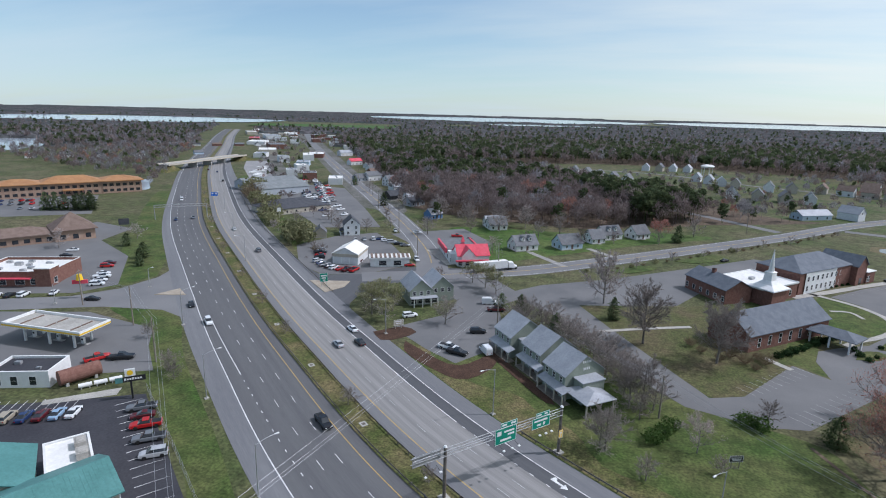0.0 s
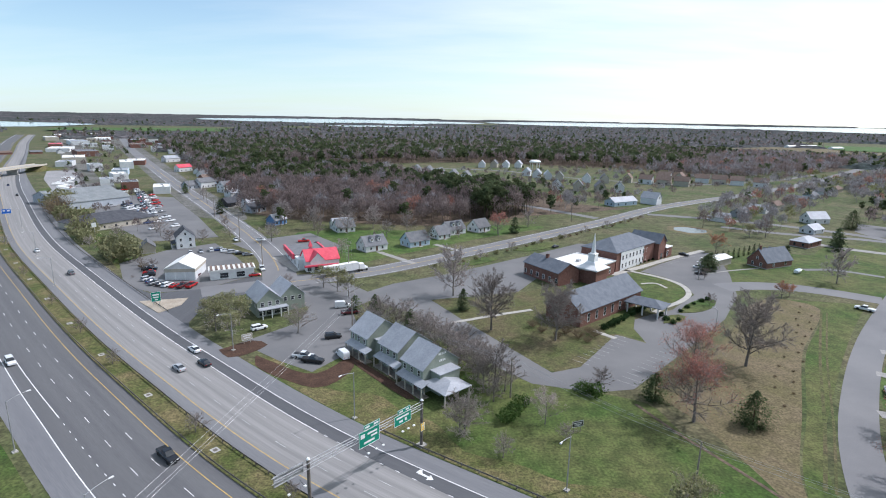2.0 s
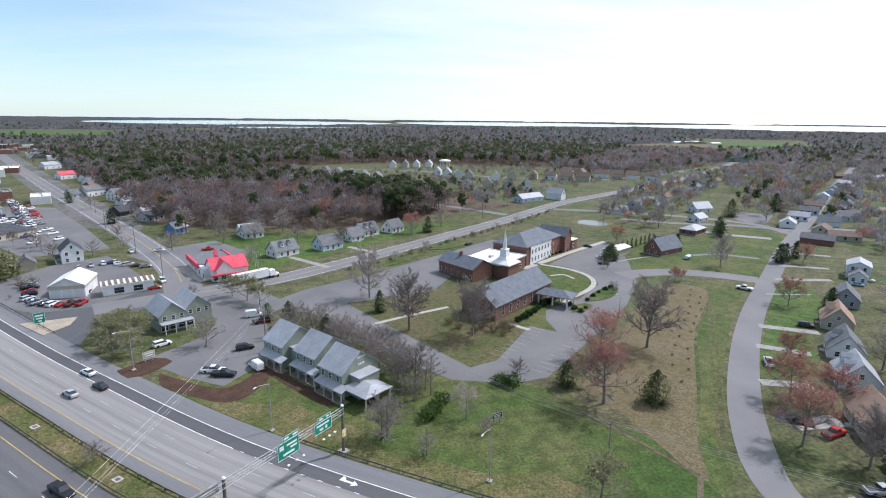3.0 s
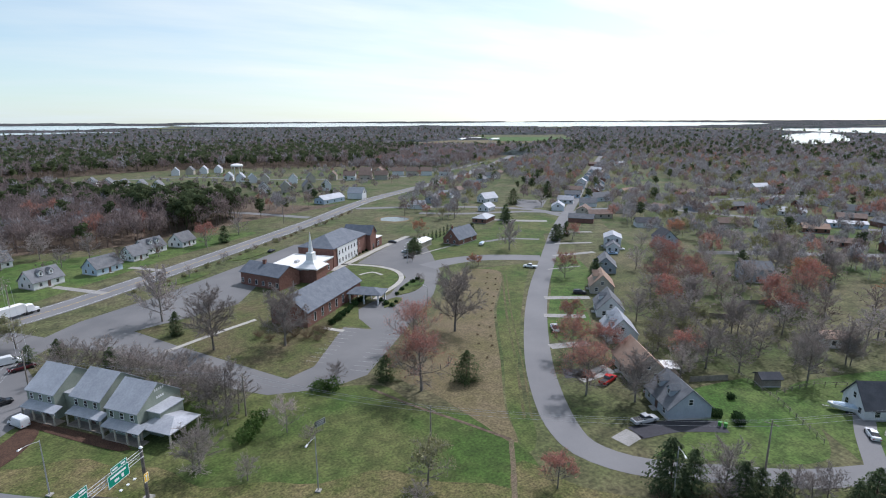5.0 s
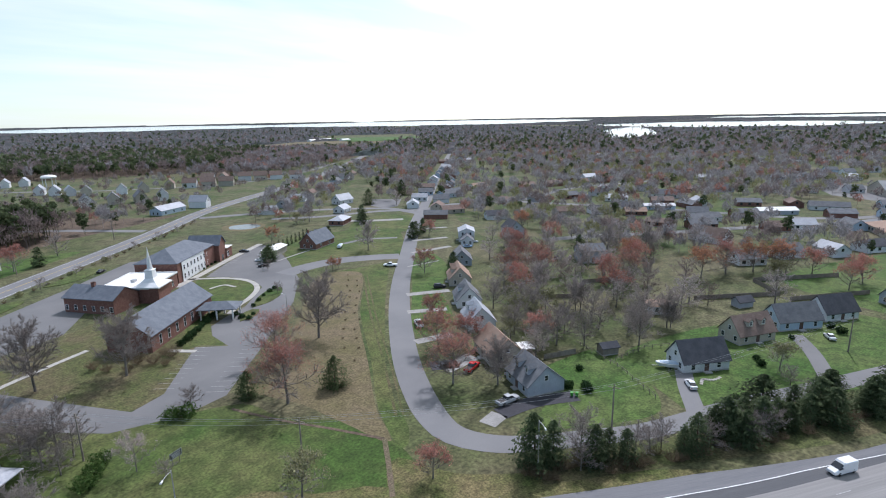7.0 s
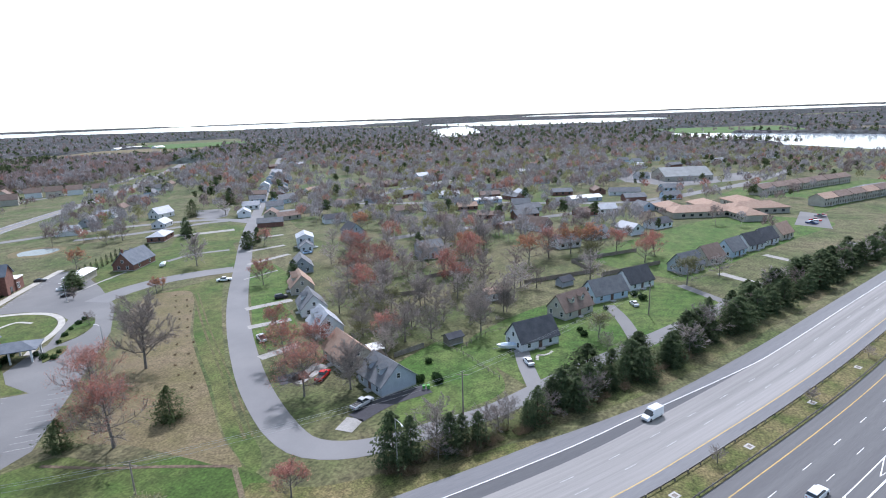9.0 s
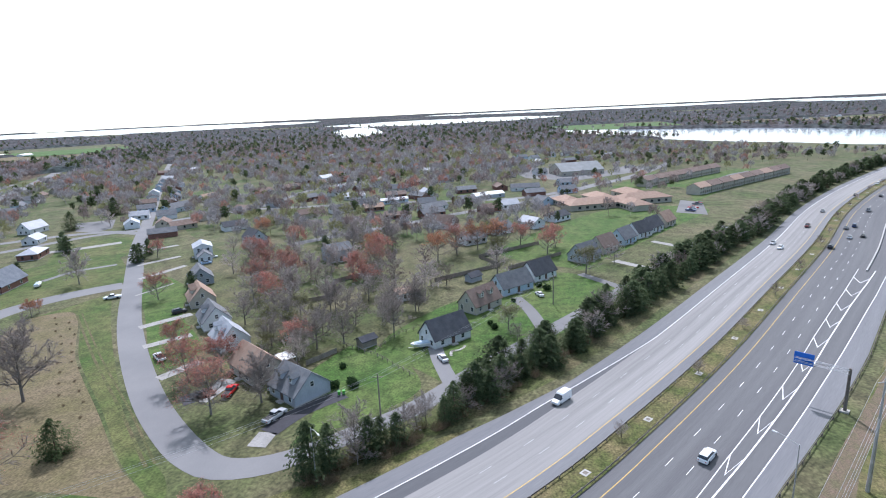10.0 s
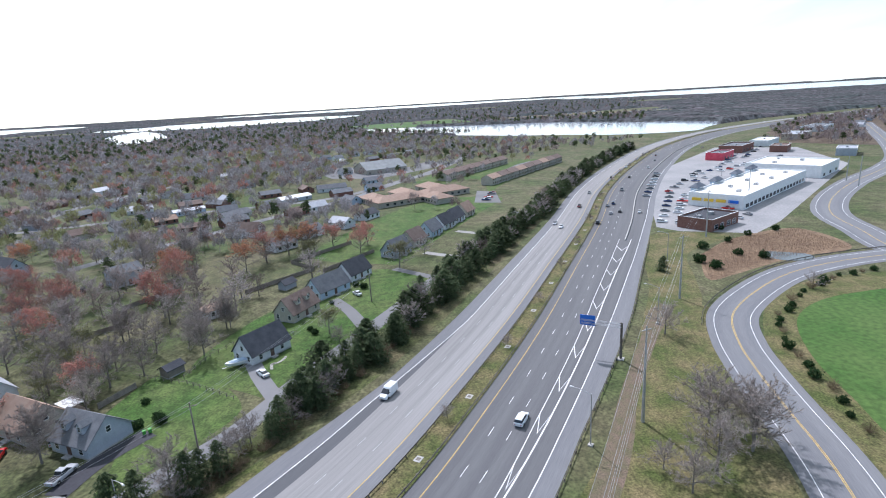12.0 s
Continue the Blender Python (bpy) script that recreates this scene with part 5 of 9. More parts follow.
for k in range(46):
    p = MS.at(tr.uniform(520, 1750), tr.choice((26, 34, 60, 95, 130, -34, -60)))
    L, W = tr.uniform(18, 44), tr.uniform(12, 22)
    if np.min(np.hypot(HW.p[:, 0] - p[0], HW.p[:, 1] - p[1])) < 46 or any(math.hypot(p[0] - a, p[1] - b) < q + L / 2 for a, b, q in OBST):
        continue
    w, rf = tr.choice((("sid_white", "rf_white"), ("sid_white", "rf_metal"), ("brick", "rf_grey"), ("sid_tan", "rf_white"), ("sid_white", "rf_grey"), ("brick", "rf_brown")))
    block(p[0], p[1], -59 + tr.choice((0, 90)), L, W, tr.uniform(4.5, 7), w, rf, "flat-roofed store in the distant town", "store", "shop", 0.5, [(-L / 4, L / 3), (L / 4, L / 3)], (), [(0, 0, 1.2)])
# west side of the highway
of = thing("office_building", pose(-362, 298, 0, 0, 0, 55), "long two-storey office with sweeping orange-brown roofs", "office")
for k, (q, l) in enumerate(((-30, 26), (0, 36), (30, 26))):
    part("wall", boxes((q - l / 2, q + l / 2, -10, 10, 0, 8.5)), "rf_tan", of)
    part("roof", at(hip_roof(l, 20, 8.5, 3.4 + 1.2 * (k == 1), 1.6, 0.5), q, 0), "rf_orange", of)
    for f in range(2):
        for j in range(int(l / 4.2)):
            window(of, q - l / 2 + 2.4 + 4.2 * j, -10, 1.2 + 3.9 * f, 0, 2.6, 1.9)
            if f == 0 or k != 1:
                window(of, q - l / 2 + 2.4 + 4.2 * j, 10, 1.2 + 3.9 * f, 180, 2.6, 1.9)
part("porch", boxes((-6, 6, -14, -10, 3.6, 4.4)), "rf_orange", of)
for q in (-5.4, 5.4):
    piece("post", (3.6, 6), lambda: boxes((-0.3, 0.3, -0.3, 0.3, 0, 3.6)), "brick", of, pose(q, -13.5, 0))
OBST += [(-380, 272, 22), (-362, 298, 22), (-345, 322, 22)]
pk = thing("restaurant", pose(-241, 196, 0, 0, 0, 58), "restaurant with a tall peaked brown roof", "restaurant")
part("wall", boxes((-8, 8, -8, 8, 0, 5)), "rf_tan", pk)
part("roof", hip_roof(16, 16, 5, 7.4, 1.2, 0.3), "rf_brown", pk)
part("wing", boxes((-34, -8, -7, 7, 0, 4)), "rf_tan", pk)
part("wing_roof", at(hip_roof(26, 14, 4, 3.2, 1.0, 0.3), -22, 0), "rf_brown", pk)
for j in range(6):
    window(pk, -31 + 4.2 * j, -7, 0.9, 0, 2.2, 1.8)
for j in range(3):
    window(pk, -5 + 5 * j, -8, 0.9, 0, 2.2, 2.2)
    window(pk, 8, -5 + 5 * j, 0.9, 90, 2.2, 2.2)
OBST += [(-241, 196, 14), (-252, 178, 14)]
rr = block(-197, 141, 22, 26, 20, 4.4, "brick", "rf_white", "brick restaurant with a white flat roof", "restaurant", "restaurant", 1.0, [(-8, 3), (-3, 3), (3, 3), (8, 3)], [(-6, 2), (0, 2), (6, 2)], [(-4, 2, 1.2), (3, -3, 1.0), (5, 4, 0.8)])
part("tower", boxes((8.2, 13.3, -10.3, -4.6, 0, 6.4)), "brick", rr)
part("tower_roof", boxes((7.9, 13.6, -10.6, -4.3, 6.4, 6.7)), "rf_white", rr)
window(rr, 13.3, -7.4, 1.0, 90, 2.0, 1.8)
part("awning", boxes((-12, 7, -11.6, -10, 2.9, 3.3)), "rf_red", rr)
for a, b in ((-9, 5), (-7, -4), (-2, 6), (0, 1), (6, 3), (2, -6)):
    piece("roof_unit", (0.9,), lambda: boxes((-0.9, 0.9, -0.6, 0.6, 0, 0.8), (-0.7, 0.7, -0.45, 0.45, 0.8, 0.9)), "steel", rr, pose(a, b, 4.4))
gs = thing("fuel_canopy", pose(-136.8, 103, 0, 0, 0, 3), "petrol station canopy with yellow edging on white posts", "fuel canopy")
part("fascia", boxes((-12.6, 12.6, -4.9, -4.5, 4.6, 5.7), (-12.6, 12.6, 4.5, 4.9, 4.6, 5.7), (-12.6, -12.2, -4.5, 4.5, 4.6, 5.7), (12.2, 12.6, -4.5, 4.5, 4.6, 5.7)), "trim", gs)
part("yellow_band", boxes((-12.64, 12.64, -4.94, -4.9, 4.75, 5.2), (12.6, 12.64, -4.9, 4.9, 4.75, 5.2)), "yellow", gs)
part("deck", boxes((-12.2, 12.2, -4.5, 4.5, 4.7, 5.0)), "walk", gs)
for a in (-8, 0, 8):
    for b in (-2.6, 2.6):
        piece("post", (4.7,), lambda: boxes((-0.25, 0.25, -0.25, 0.25, 0, 4.7)), "trim", gs, pose(a, b, 0))
        piece("rib", (4.4,), lambda: boxes((-0.15, 0.15, -1.6, 1.6, 0, 0.25)), "rf_brown", gs, pose(a, b * 0.7, 5.0))
    fp = thing("fuel_pump", gs.matrix_world @ pose(a, 0, 0), "white and red fuel pump under the canopy", "fuel pump", "pumps under the canopy")
    part("base", boxes((-1.6, 1.6, -0.6, 0.6, 0, 0.2)), "conc", fp)
    part("body", boxes((-0.45, 0.45, -0.3, 0.3, 0.2, 1.9)), "trim", fp)
    part("screen", boxes((-0.3, 0.3, -0.32, -0.3, 1.1, 1.6)), "black", fp)
OBST.append((-137, 103, 13))
block(-122.5, 84.5, 21, 13, 8.4, 3.4, "trim", "lot_dark", "white painted roadside store with a black flat roof", "store", "shop", 0.5, [(-4.5, 1.4), (-1, 1.4), (3, 1.4)], [(-4, 1.2), (4, 1.2)], [(-3, 1, 0.7), (3, -1.6, 0.5)])
tk = thing("storage_tank", pose(-111.6, 87.6, 0, 0, 0, 66), "rusty brown horizontal storage tank by the store", "tank")
part("shell", tube(bmesh.new(), (-4.2, 0, 2.0), (4.2, 0, 2.0), 1.7, 1.7, 20), "brick", tk)
part("cradle", boxes((-3.2, -2.6, -1.3, 1.3, 0, 1.0), (2.6, 3.2, -1.3, 1.3, 0, 1.0)), "conc", tk)
for q in range(3):
    gt = thing("gas_tank", pose(-107.4 + 1.9 * q, 85.2 + 2.3 * q, 0, 0, 0, 50), "small white gas tank lying on the grass", "tank", "white tanks")
    part("shell", tube(bmesh.new(), (-1.3, 0, 0.8), (1.3, 0, 0.8), 0.5, 0.5, 14), "trim", gt)
    part("saddle", boxes((-0.9, -0.7, -0.4, 0.4, 0, 0.5), (0.7, 0.9, -0.4, 0.4, 0, 0.5)), "conc", gt)
tl = thing("store", pose(-77, 46.4, 0, 0, 0, 63), "store with teal standing-seam metal roofs", "shop")
part("wall", gable_wall(25.6, 11.6, 5.4, 2.5), "sid_tan", tl)
part("roof", gable_roof(26, 12, 5.4, 2.6, 0.5, 0.2), "rf_teal", tl)
part("wing_wall", at(gable_wall(11.6, 11.4, 5.2, 2.3), -0.6, 12.3, 0, -103), "sid_tan", tl)
part("wing_roof", at(gable_roof(12, 12, 5.2, 2.4, 0.5, 0.2), -0.6, 12.3, 0, -103), "rf_teal", tl)
for q in range(42):
    piece("seam", (7.7,), lambda: poly(bmesh.new(), [(-0.03, -6.4, 5.4), (0.03, -6.4, 5.4), (0.03, 0, 8.18), (-0.03, 0, 8.18), (-0.03, -6.4, 5.48), (0.03, -6.4, 5.48), (0.03, 0, 8.26), (-0.03, 0, 8.26)],
                                       [(4, 5, 6, 7), (0, 1, 5, 4), (1, 2, 6, 5), (3, 0, 4, 7), (2, 3, 7, 6)]), "rf_teal", tl, pose(-13 + 0.63 * q, 0, 0))
part("corner_trim", boxes((12.82, 13.0, -5.9, -5.6, 0, 5.2), (12.82, 13.0, 5.6, 5.9, 0, 5.2)), "trim", tl)
for q in (-3, 1.5):
    window(tl, 12.8, q, 0.8, 90, 2.0, 2.0)
an = block(-83.2, 61.2, -37, 10.2, 6.8, 4.1, "trim", "rf_white", "white flat-roofed annexe with tan roof units", "store", "shop", 0.3, (), [(-3, 1.4), (3, 1.4)], ())
for a, b in ((-1.5, 1.9), (2.2, 1.9)):
    piece("roof_unit", (1.31,), lambda: boxes((-1.2, 1.2, -0.9, 0.9, 0.1, 1.3), (-0.9, 0.9, -0.6, 0.6, 1.3, 1.42), (-1.1, -0.9, -0.8, 0.8, 0, 0.1), (0.9, 1.1, -0.8, 0.8, 0, 0.1)), "walk", an, pose(a, b, 4.1), "tan metal roof unit")
# east: shopping centre and estate
ml = block(312, -191, -49, 106, 28, 6.6, "trim", "rf_white", "long white shopping centre with a flat white roof", "shopping_centre", "shopping centre", 0.7, [(-48 + 6 * k, 4.0) for k in range(17)], [(-48 + 8 * k, 2.0) for k in range(13)],
           [(-38 + 13 * k, -6 + 9 * (k % 2), 1.3) for k in range(7)])
for k in range(4):
    part("awning", boxes((-53.9, -53.0, -11.5 + 6.2 * k, -6.8 + 6.2 * k, 3.2, 4.6)), "yellow" if k else "sign_blue", ml)
for q in (-40, -14, 18, 44):
    part("entrance_gable", boxes((q - 5, q + 5, 14.02, 16.5, 0, 8.2)), "sid_blue", ml)
    part("entrance_roof", at(hip_roof(10, 4, 8.2, 2.2, 0.5), q, 15), "rf_slate", ml)
block(375, -257, -49, 44, 46, 7.4, "trim", "rf_white", "large white flat-roofed store", "store", "shop", 0.7, [(-15, 4), (0, 4), (15, 4)], [(-10, 3), (10, 3)], [(-10, 8, 1.5), (8, -4, 1.5), (12, 12, 1.2)])
block(242, -129, -55, 24, 16, 4.6, "brick", "rf_dark", "brick restaurant with a dark roof and pale canopies", "restaurant", "restaurant", 0.8, [(-8, 3), (-3, 3), (3, 3), (8, 3)], [(-6, 2), (6, 2)], [(2, 0, 1.4), (-6, 1, 1.0)])
block(472, -258, -45, 30, 14, 5.5, "rf_red", "rf_grey", "low red-fronted store with a flat roof", "store", "shop", 0.9, [(-8, 3), (0, 3), (8, 3)], (), [(0, 0, 1)])
block(520, -300, -45, 40, 20, 6, "brick", "rf_grey", "brown store beside the highway", "store", "shop", 0.9, [(-12, 3), (0, 3), (12, 3)], (), [(0, 0, 1)])
for x, y, yaw, L, W, w, rf, lab in ((560, -352, -45, 40, 18, "sid_white", "rf_white", "pale flat-roofed store beyond the shopping centre"), (610, -420, -45, 50, 20, "sid_tan", "rf_metal", "tan store with a pale roof by the highway"), (500, -330, -40, 26, 14, "brick", "rf_brown", "brick store with a brown roof by the highway"),
                                    (690, -500, -50, 60, 22, "sid_white", "rf_grey", "long low store with a grey roof by the highway"), (452, -356, -40, 30, 14, "sid_grey", "rf_metal", "grey workshop with a pale roof")):
    block(x, y, yaw, L, W, 5.5, w, rf, lab, "store", "shop", 0.5, [(-L / 4, 4), (L / 4, 4)], (), [(0, 0, 1.2)])
bl = thing("school_building", pose(360, 0, 0, 0, 0, -60), "low brick building with hipped terracotta roofs", "school")
for k, (x, y, L, W, tn) in enumerate(((-20, 0, 36, 15, 0), (16, 4, 34, 15, 0), (-6, 16, 26, 14, 90), (20, 22, 30, 14, 90), (-30, 14, 22, 14, 90), (0, -14, 20, 13, 90))):
    part("wall", at(boxes((-L / 2, L / 2, -W / 2, W / 2, 0, 3.4)), x, y, 0, tn), "sid_tan", bl)
    part("roof", at(hip_roof(L, W, 3.4 + 0.01 * k, 3.2, 0.7, 0.2), x, y, 0, tn), "rf_tan", bl)
    for j in range(6):
        window(bl, x - 12 + 5 * j if not tn else x - W / 2, y - W / 2 if not tn else y - 8 + 3.4 * j, 1.0, 0 if not tn else -90, 1.8, 1.4)
OBST += [(366, 0, 40)]
house(532, 42, -60, 42, 30, 4.2, 6.5, "sid_tan", "rf_steel", "broad hall with a sweeping pale metal roof", (-18, -6, 6, 18), (-12, 12), (-8, 8), name="hall", cat="hall")
for k in range(9):
    house(409 + 13.5 * k, -50 - 9.2 * k, -34, 15, 9.5, 5.0, 2.6, "sid_tan", "rf_brown" if k % 3 else "rf_tan", "cream two-storey apartment block with a brown roof", ("d", -6, -3, 3, 6), (), (), floors=2, name="apartment_block", cat="apartments", group="apartment row by the highway")
    if k < 7:
        house(448 + 13.5 * k, -18 - 9.2 * k, -34, 15, 9.5, 5.0, 2.6, "sid_tan", "rf_brown", "cream two-storey apartment block with a brown roof", ("d", -6, -3, 3, 6), (), (), floors=2, name="apartment_block", cat="apartments", group="apartment row beyond the lawn")
for k, (x, y) in enumerate(((226, 14), (242, 7), (258, -1), (272, -8), (285, -14), (300, -21))):
    house(x, y, -33 + 3 * (k % 3), 11.5, 8, 3.0, 4.4, ("sid_grey", "sid_tan", "sid_blue", "sid_white", "sid_white", "sid_tan")[k], ("rf_grey", "rf_brown", "rf_grey", "rf_dark", "rf_dark", "rf_tan")[k], "cape cottage in a row beside the highway trees", ("d", -3.4, 3.4), (-3, 3), (-2, 2), group="cottage row")
for x, y, yaw, L, W, h, r, w, rf, lab in (
        (305, 131, -80, 14, 8, 2.7, 1.8, "brick", "rf_brown", "low brick ranch house with a brown roof"), (330, 158, -50, 13, 8, 2.8, 2.2, "brick", "rf_tan", "brick house with a reddish roof"),
        (377, 196, -55, 16, 8, 2.8, 2.4, "sid_white", "rf_metal", "white ranch house with a pale roof"), (416, 176, -65, 22, 9, 3.0, 3.2, "sid_white", "rf_grey", "long white house with a grey gable roof"),
        (360, 156, -50, 20, 7, 2.8, 1.2, "sid_blue", "rf_metal", "pale low house with a nearly flat roof"), (333, 117, -30, 20, 8, 2.8, 2.4, "sid_white", "rf_grey", "white ranch house behind a mown lawn"),
        (282, 95, 75, 18, 9, 3.4, 4.0, "sid_white", "rf_brown", "white-gabled house with a long brown roof"), (331, 79, -45, 13, 8, 2.8, 2.4, "brick", "rf_brown", "red brick bungalow beside the street"),
        (386, 93, -45, 24, 9, 2.8, 1.6, "sid_grey", "rf_white", "low house with a whitish roof"), (423, 72, -70, 22, 9, 2.9, 2.6, "sid_white", "rf_grey", "white ranch house with a grey roof"),
        (474, 276, -20, 14, 9, 5.2, 2.6, "sid_white", "rf_metal", "white two-storey house among the trees"), (240, 350, 190, 14, 9, 3.4, 4.0, "sid_white", "rf_metal", "white house with a tall pale gable"),
        (316, 309, -5, 20, 9, 3.6, 3.2, "sid_blue", "rf_grey", "blue-grey house with a grey roof"), (366, 323, 0, 18, 9, 3.2, 2.6, "sid_white", "rf_tan", "white house with a tan roof"), (263, 255, -30, 15, 8, 2.8, 2.2, "sid_tan", "rf_brown", "tan bungalow with a brown roof"),
        (-90, 404, 60, 22, 9, 5.6, 3.4, "sid_tan", "rf_grey", "long cream two-storey farmhouse"), (-147, 374, 60, 12, 9, 3.2, 3.2, "black", "rf_dark", "small black-fronted house beside main street"), (-206, 470, 60, 14, 9, 5.0, 3.4, "sid_white", "rf_grey", "white old house along main street"),
        (-214, 462, 60, 12, 9, 3.2, 3.4, "sid_grey", "rf_grey", "grey old house along main street"), (-285, 600, 60, 16, 9, 4.8, 3.0, "sid_white", "rf_red", "white house with a faded red roof"), (-355, 716, 60, 20, 10, 5.0, 3.4, "sid_white", "rf_metal", "large white house by main street"),
        (-206, 632, 3, 46, 10, 3.2, 1.6, "sid_tan", "rf_tan", "long low motel among the trees"), (-58, 303, 30, 10, 8, 3.0, 3.2, "sid_white", "rf_metal", "small white cottage on a green lawn"), (134, 412, 30, 24, 10, 3.4, 3.0, "sid_blue", "rf_metal", "pale blue hall beside the road")):
    if any(math.hypot(x - a, y - b) < q * 0.55 + 2 for a, b, q in OBST):
        continue
    house(x, y, yaw, L, W, h, r, w, rf, lab, (-L / 3, 0, L / 3), (-L / 4, L / 4), (-1.8, 1.8))
# the road bridge over the highway
br = thing("road_bridge", pose(-421, 512, 0, 0, 0, 95.5), "concrete road bridge across the highway", "bridge")
part("deck", boxes((-72, 72, -6, 6, 5.6, 6.5)), "conc", br)
part("parapet", boxes((-72, 72, -6.3, -6, 5.6, 7.4)), "sid_tan", br)
part("parapet", boxes((-72, 72, 6, 6.3, 5.6, 7.4)), "sid_tan", br)
for q in (-26, 0, 26):
    part("pier", boxes((q - 0.6, q + 0.6, -5, 5, 0, 5.6)), "conc", br)
for s in (-1, 1):
    bk = bmesh.new()
    poly(bk, [(s * 52, -6, 0), (s * 52, 6, 0), (s * 66, 6, 5.5), (s * 66, -6, 5.5), (s * 84, -12, 0), (s * 84, 12, 0)], [(0, 1, 2, 3), (3, 2, 5, 4), (0, 3, 4), (1, 5, 2), (0, 4, 5, 1)])
    bmesh.ops.recalc_face_normals(bk, faces=bk.faces[:])
    part("abutment", bk, "verge", br)


# procedural estates farther off: small houses set out along rows
def far_house(x, y, yaw, kind, label, group):
    w, rf, L, h, r = kind
    t = thing("house", pose(x, y, 0, 0, 0, yaw), label, "house", group)
    piece("wall", (L, h, r), lambda: gable_wall(L, 8.5, h, r), w, t, Matrix())
    piece("roof", (L, h, r), lambda: gable_roof(L, 8.5, h, r), rf, t, Matrix())
    for k, q in enumerate((-L / 3, 0, L / 3) if math.hypot(x, y) < 480 else (-L / 4, L / 4) if math.hypot(x, y) < 640 else ()):
        piece("window", (1.6, 1.4), lambda: boxes((-0.8, 0.8, -0.05, 0.02, 0, 1.4)), "glass", t, pose(q, -4.25, 1.0))
    if math.hypot(x, y) > 480:
        OBST.append((x, y, L / 2 + 1.5))
        return
    piece("window", (1.3, 1.3), lambda: boxes((-0.6, 0.6, -0.05, 0.02, 0, 1.3)), "glass", t, pose(L / 2, 0, h - 0.4, 0, 0, 90))
    piece("window", (1.3, 1.3), lambda: boxes((-0.6, 0.6, -0.05, 0.02, 0, 1.3)), "glass", t, pose(-L / 2, 0, h - 0.4, 0, 0, -90))
    OBST.append((x, y, L / 2 + 1.5))


rnd = random.Random(5)
ROWS = [  # start, step, count, yaw, label, group
    ((-32, 630), (14, -16), 5, 20, "grey-roofed estate house among the trees", "estate rows"), ((50, 722), (16, 2), 4, 10, "grey-roofed estate house among the trees", "estate rows"), ((92, 622), (9, -15), 4, 20, "grey-roofed estate house among the trees", "estate rows"), ((128, 566), (17, -3), 3, 25, "grey-roofed estate house among the trees", "estate rows"),
    ((104, 500), (18, -4), 4, 20, "estate house with a pale gable", "estate rows"), ((190, 570), (15, -8), 4, 150, "two-storey estate house with a rose-brown roof", "rose-roofed estate houses"), ((240, 600), (15, -10), 6, 150, "two-storey estate house with a rose-brown roof", "rose-roofed estate houses"), ((120, 408), (21, 7), 3, 40, "small house beside the crossing road", "estate rows"),
    ((178, 350), (24, 20), 5, 40, "small gabled house beside the wide road", "roadside houses"), ((290, 450), (28, 24), 8, 40, "small gabled house beside the wide road", "roadside houses"), ((260, 292), (26, 22), 14, 225, "bungalow beside the straight street", "bungalows along the street"), ((240, 248), (26, 23), 16, 45, "bungalow beside the straight street", "bungalows along the street"),
    ((262, 216), (20, -12), 7, -30, "low bungalow among bare garden trees", "garden estate"), ((290, 262), (26, -10), 7, -20, "low bungalow among bare garden trees", "garden estate"), ((280, 150), (16, -20), 6, -50, "low bungalow among bare garden trees", "garden estate"), ((318, 172), (16, -22), 7, -55, "low bungalow among bare garden trees", "garden estate"),
    ((370, 190), (14, -24), 7, -60, "low bungalow among bare garden trees", "garden estate"), ((420, 230), (18, -26), 8, -55, "low bungalow among bare garden trees", "garden estate"), ((350, 320), (26, -12), 9, -25, "low bungalow among bare garden trees", "garden estate"), ((470, 300), (20, -26), 9, -50, "low bungalow among bare garden trees", "garden estate"),
    ((250, 70), (20, -12), 4, -35, "low bungalow among bare garden trees", "garden estate"), ((540, 330), (22, -30), 9, -55, "small pale house among bare trees", "garden estate"), ((650, 420), (24, -34), 11, -55, "small pale house among bare trees", "garden estate"), ((560, 560), (30, -18), 9, -30, "small pale house among bare trees", "garden estate"),
    ((640, 60), (26, -20), 9, -40, "small pale house among bare trees", "garden estate"), ((600, 150), (26, -16), 8, -40, "small pale house among bare trees", "garden estate"), ((-640, 480), (22, 30), 6, 50, "small pale house across the highway", "western houses"), ((-720, 700), (24, 22), 7, 40, "small pale house across the highway", "western houses"),
    ((-130, 372), (-16, 26), 9, 60, "small old house along main street", "main street houses"), ((-330, 720), (-30, 48), 9, 60, "small old house along main street", "main street houses"), ((1560, -260), (30, -34), 10, -50, "far white house beyond the lake", "far estate"), ((1480, -520), (30, -30), 10, -50, "far white house beyond the lake", "far estate"),
    ((700, -560), (30, -28), 8, -45, "small far house beside the highway", "far estate"), ((620, -420), (24, -26), 6, -45, "small far house beside the highway", "far estate"),
]
KINDS = [("sid_white", "rf_grey", 12, 3.0, 3.0), ("sid_white", "rf_dark", 13, 2.9, 2.4), ("sid_tan", "rf_brown", 13, 2.9, 2.6), ("brick", "rf_brown", 15, 2.9, 2.2), ("sid_grey", "rf_grey", 12, 3.0, 3.2), ("sid_white", "rf_metal", 12, 3.0, 2.6), ("sid_blue", "rf_grey", 12, 2.9, 2.6), ("brick", "rf_grey", 15, 2.9, 2.2)]
ROSE = [("sid_tan", "rf_brown", 14, 5.4, 4.2), ("sid_white", "rf_brown", 13, 5.2, 4.0)]
EST = [("sid_white", "rf_grey", 12, 5.2, 4.4), ("sid_white", "rf_metal", 13, 5.0, 4.2), ("sid_tan", "rf_grey", 13, 5.2, 4.4)]
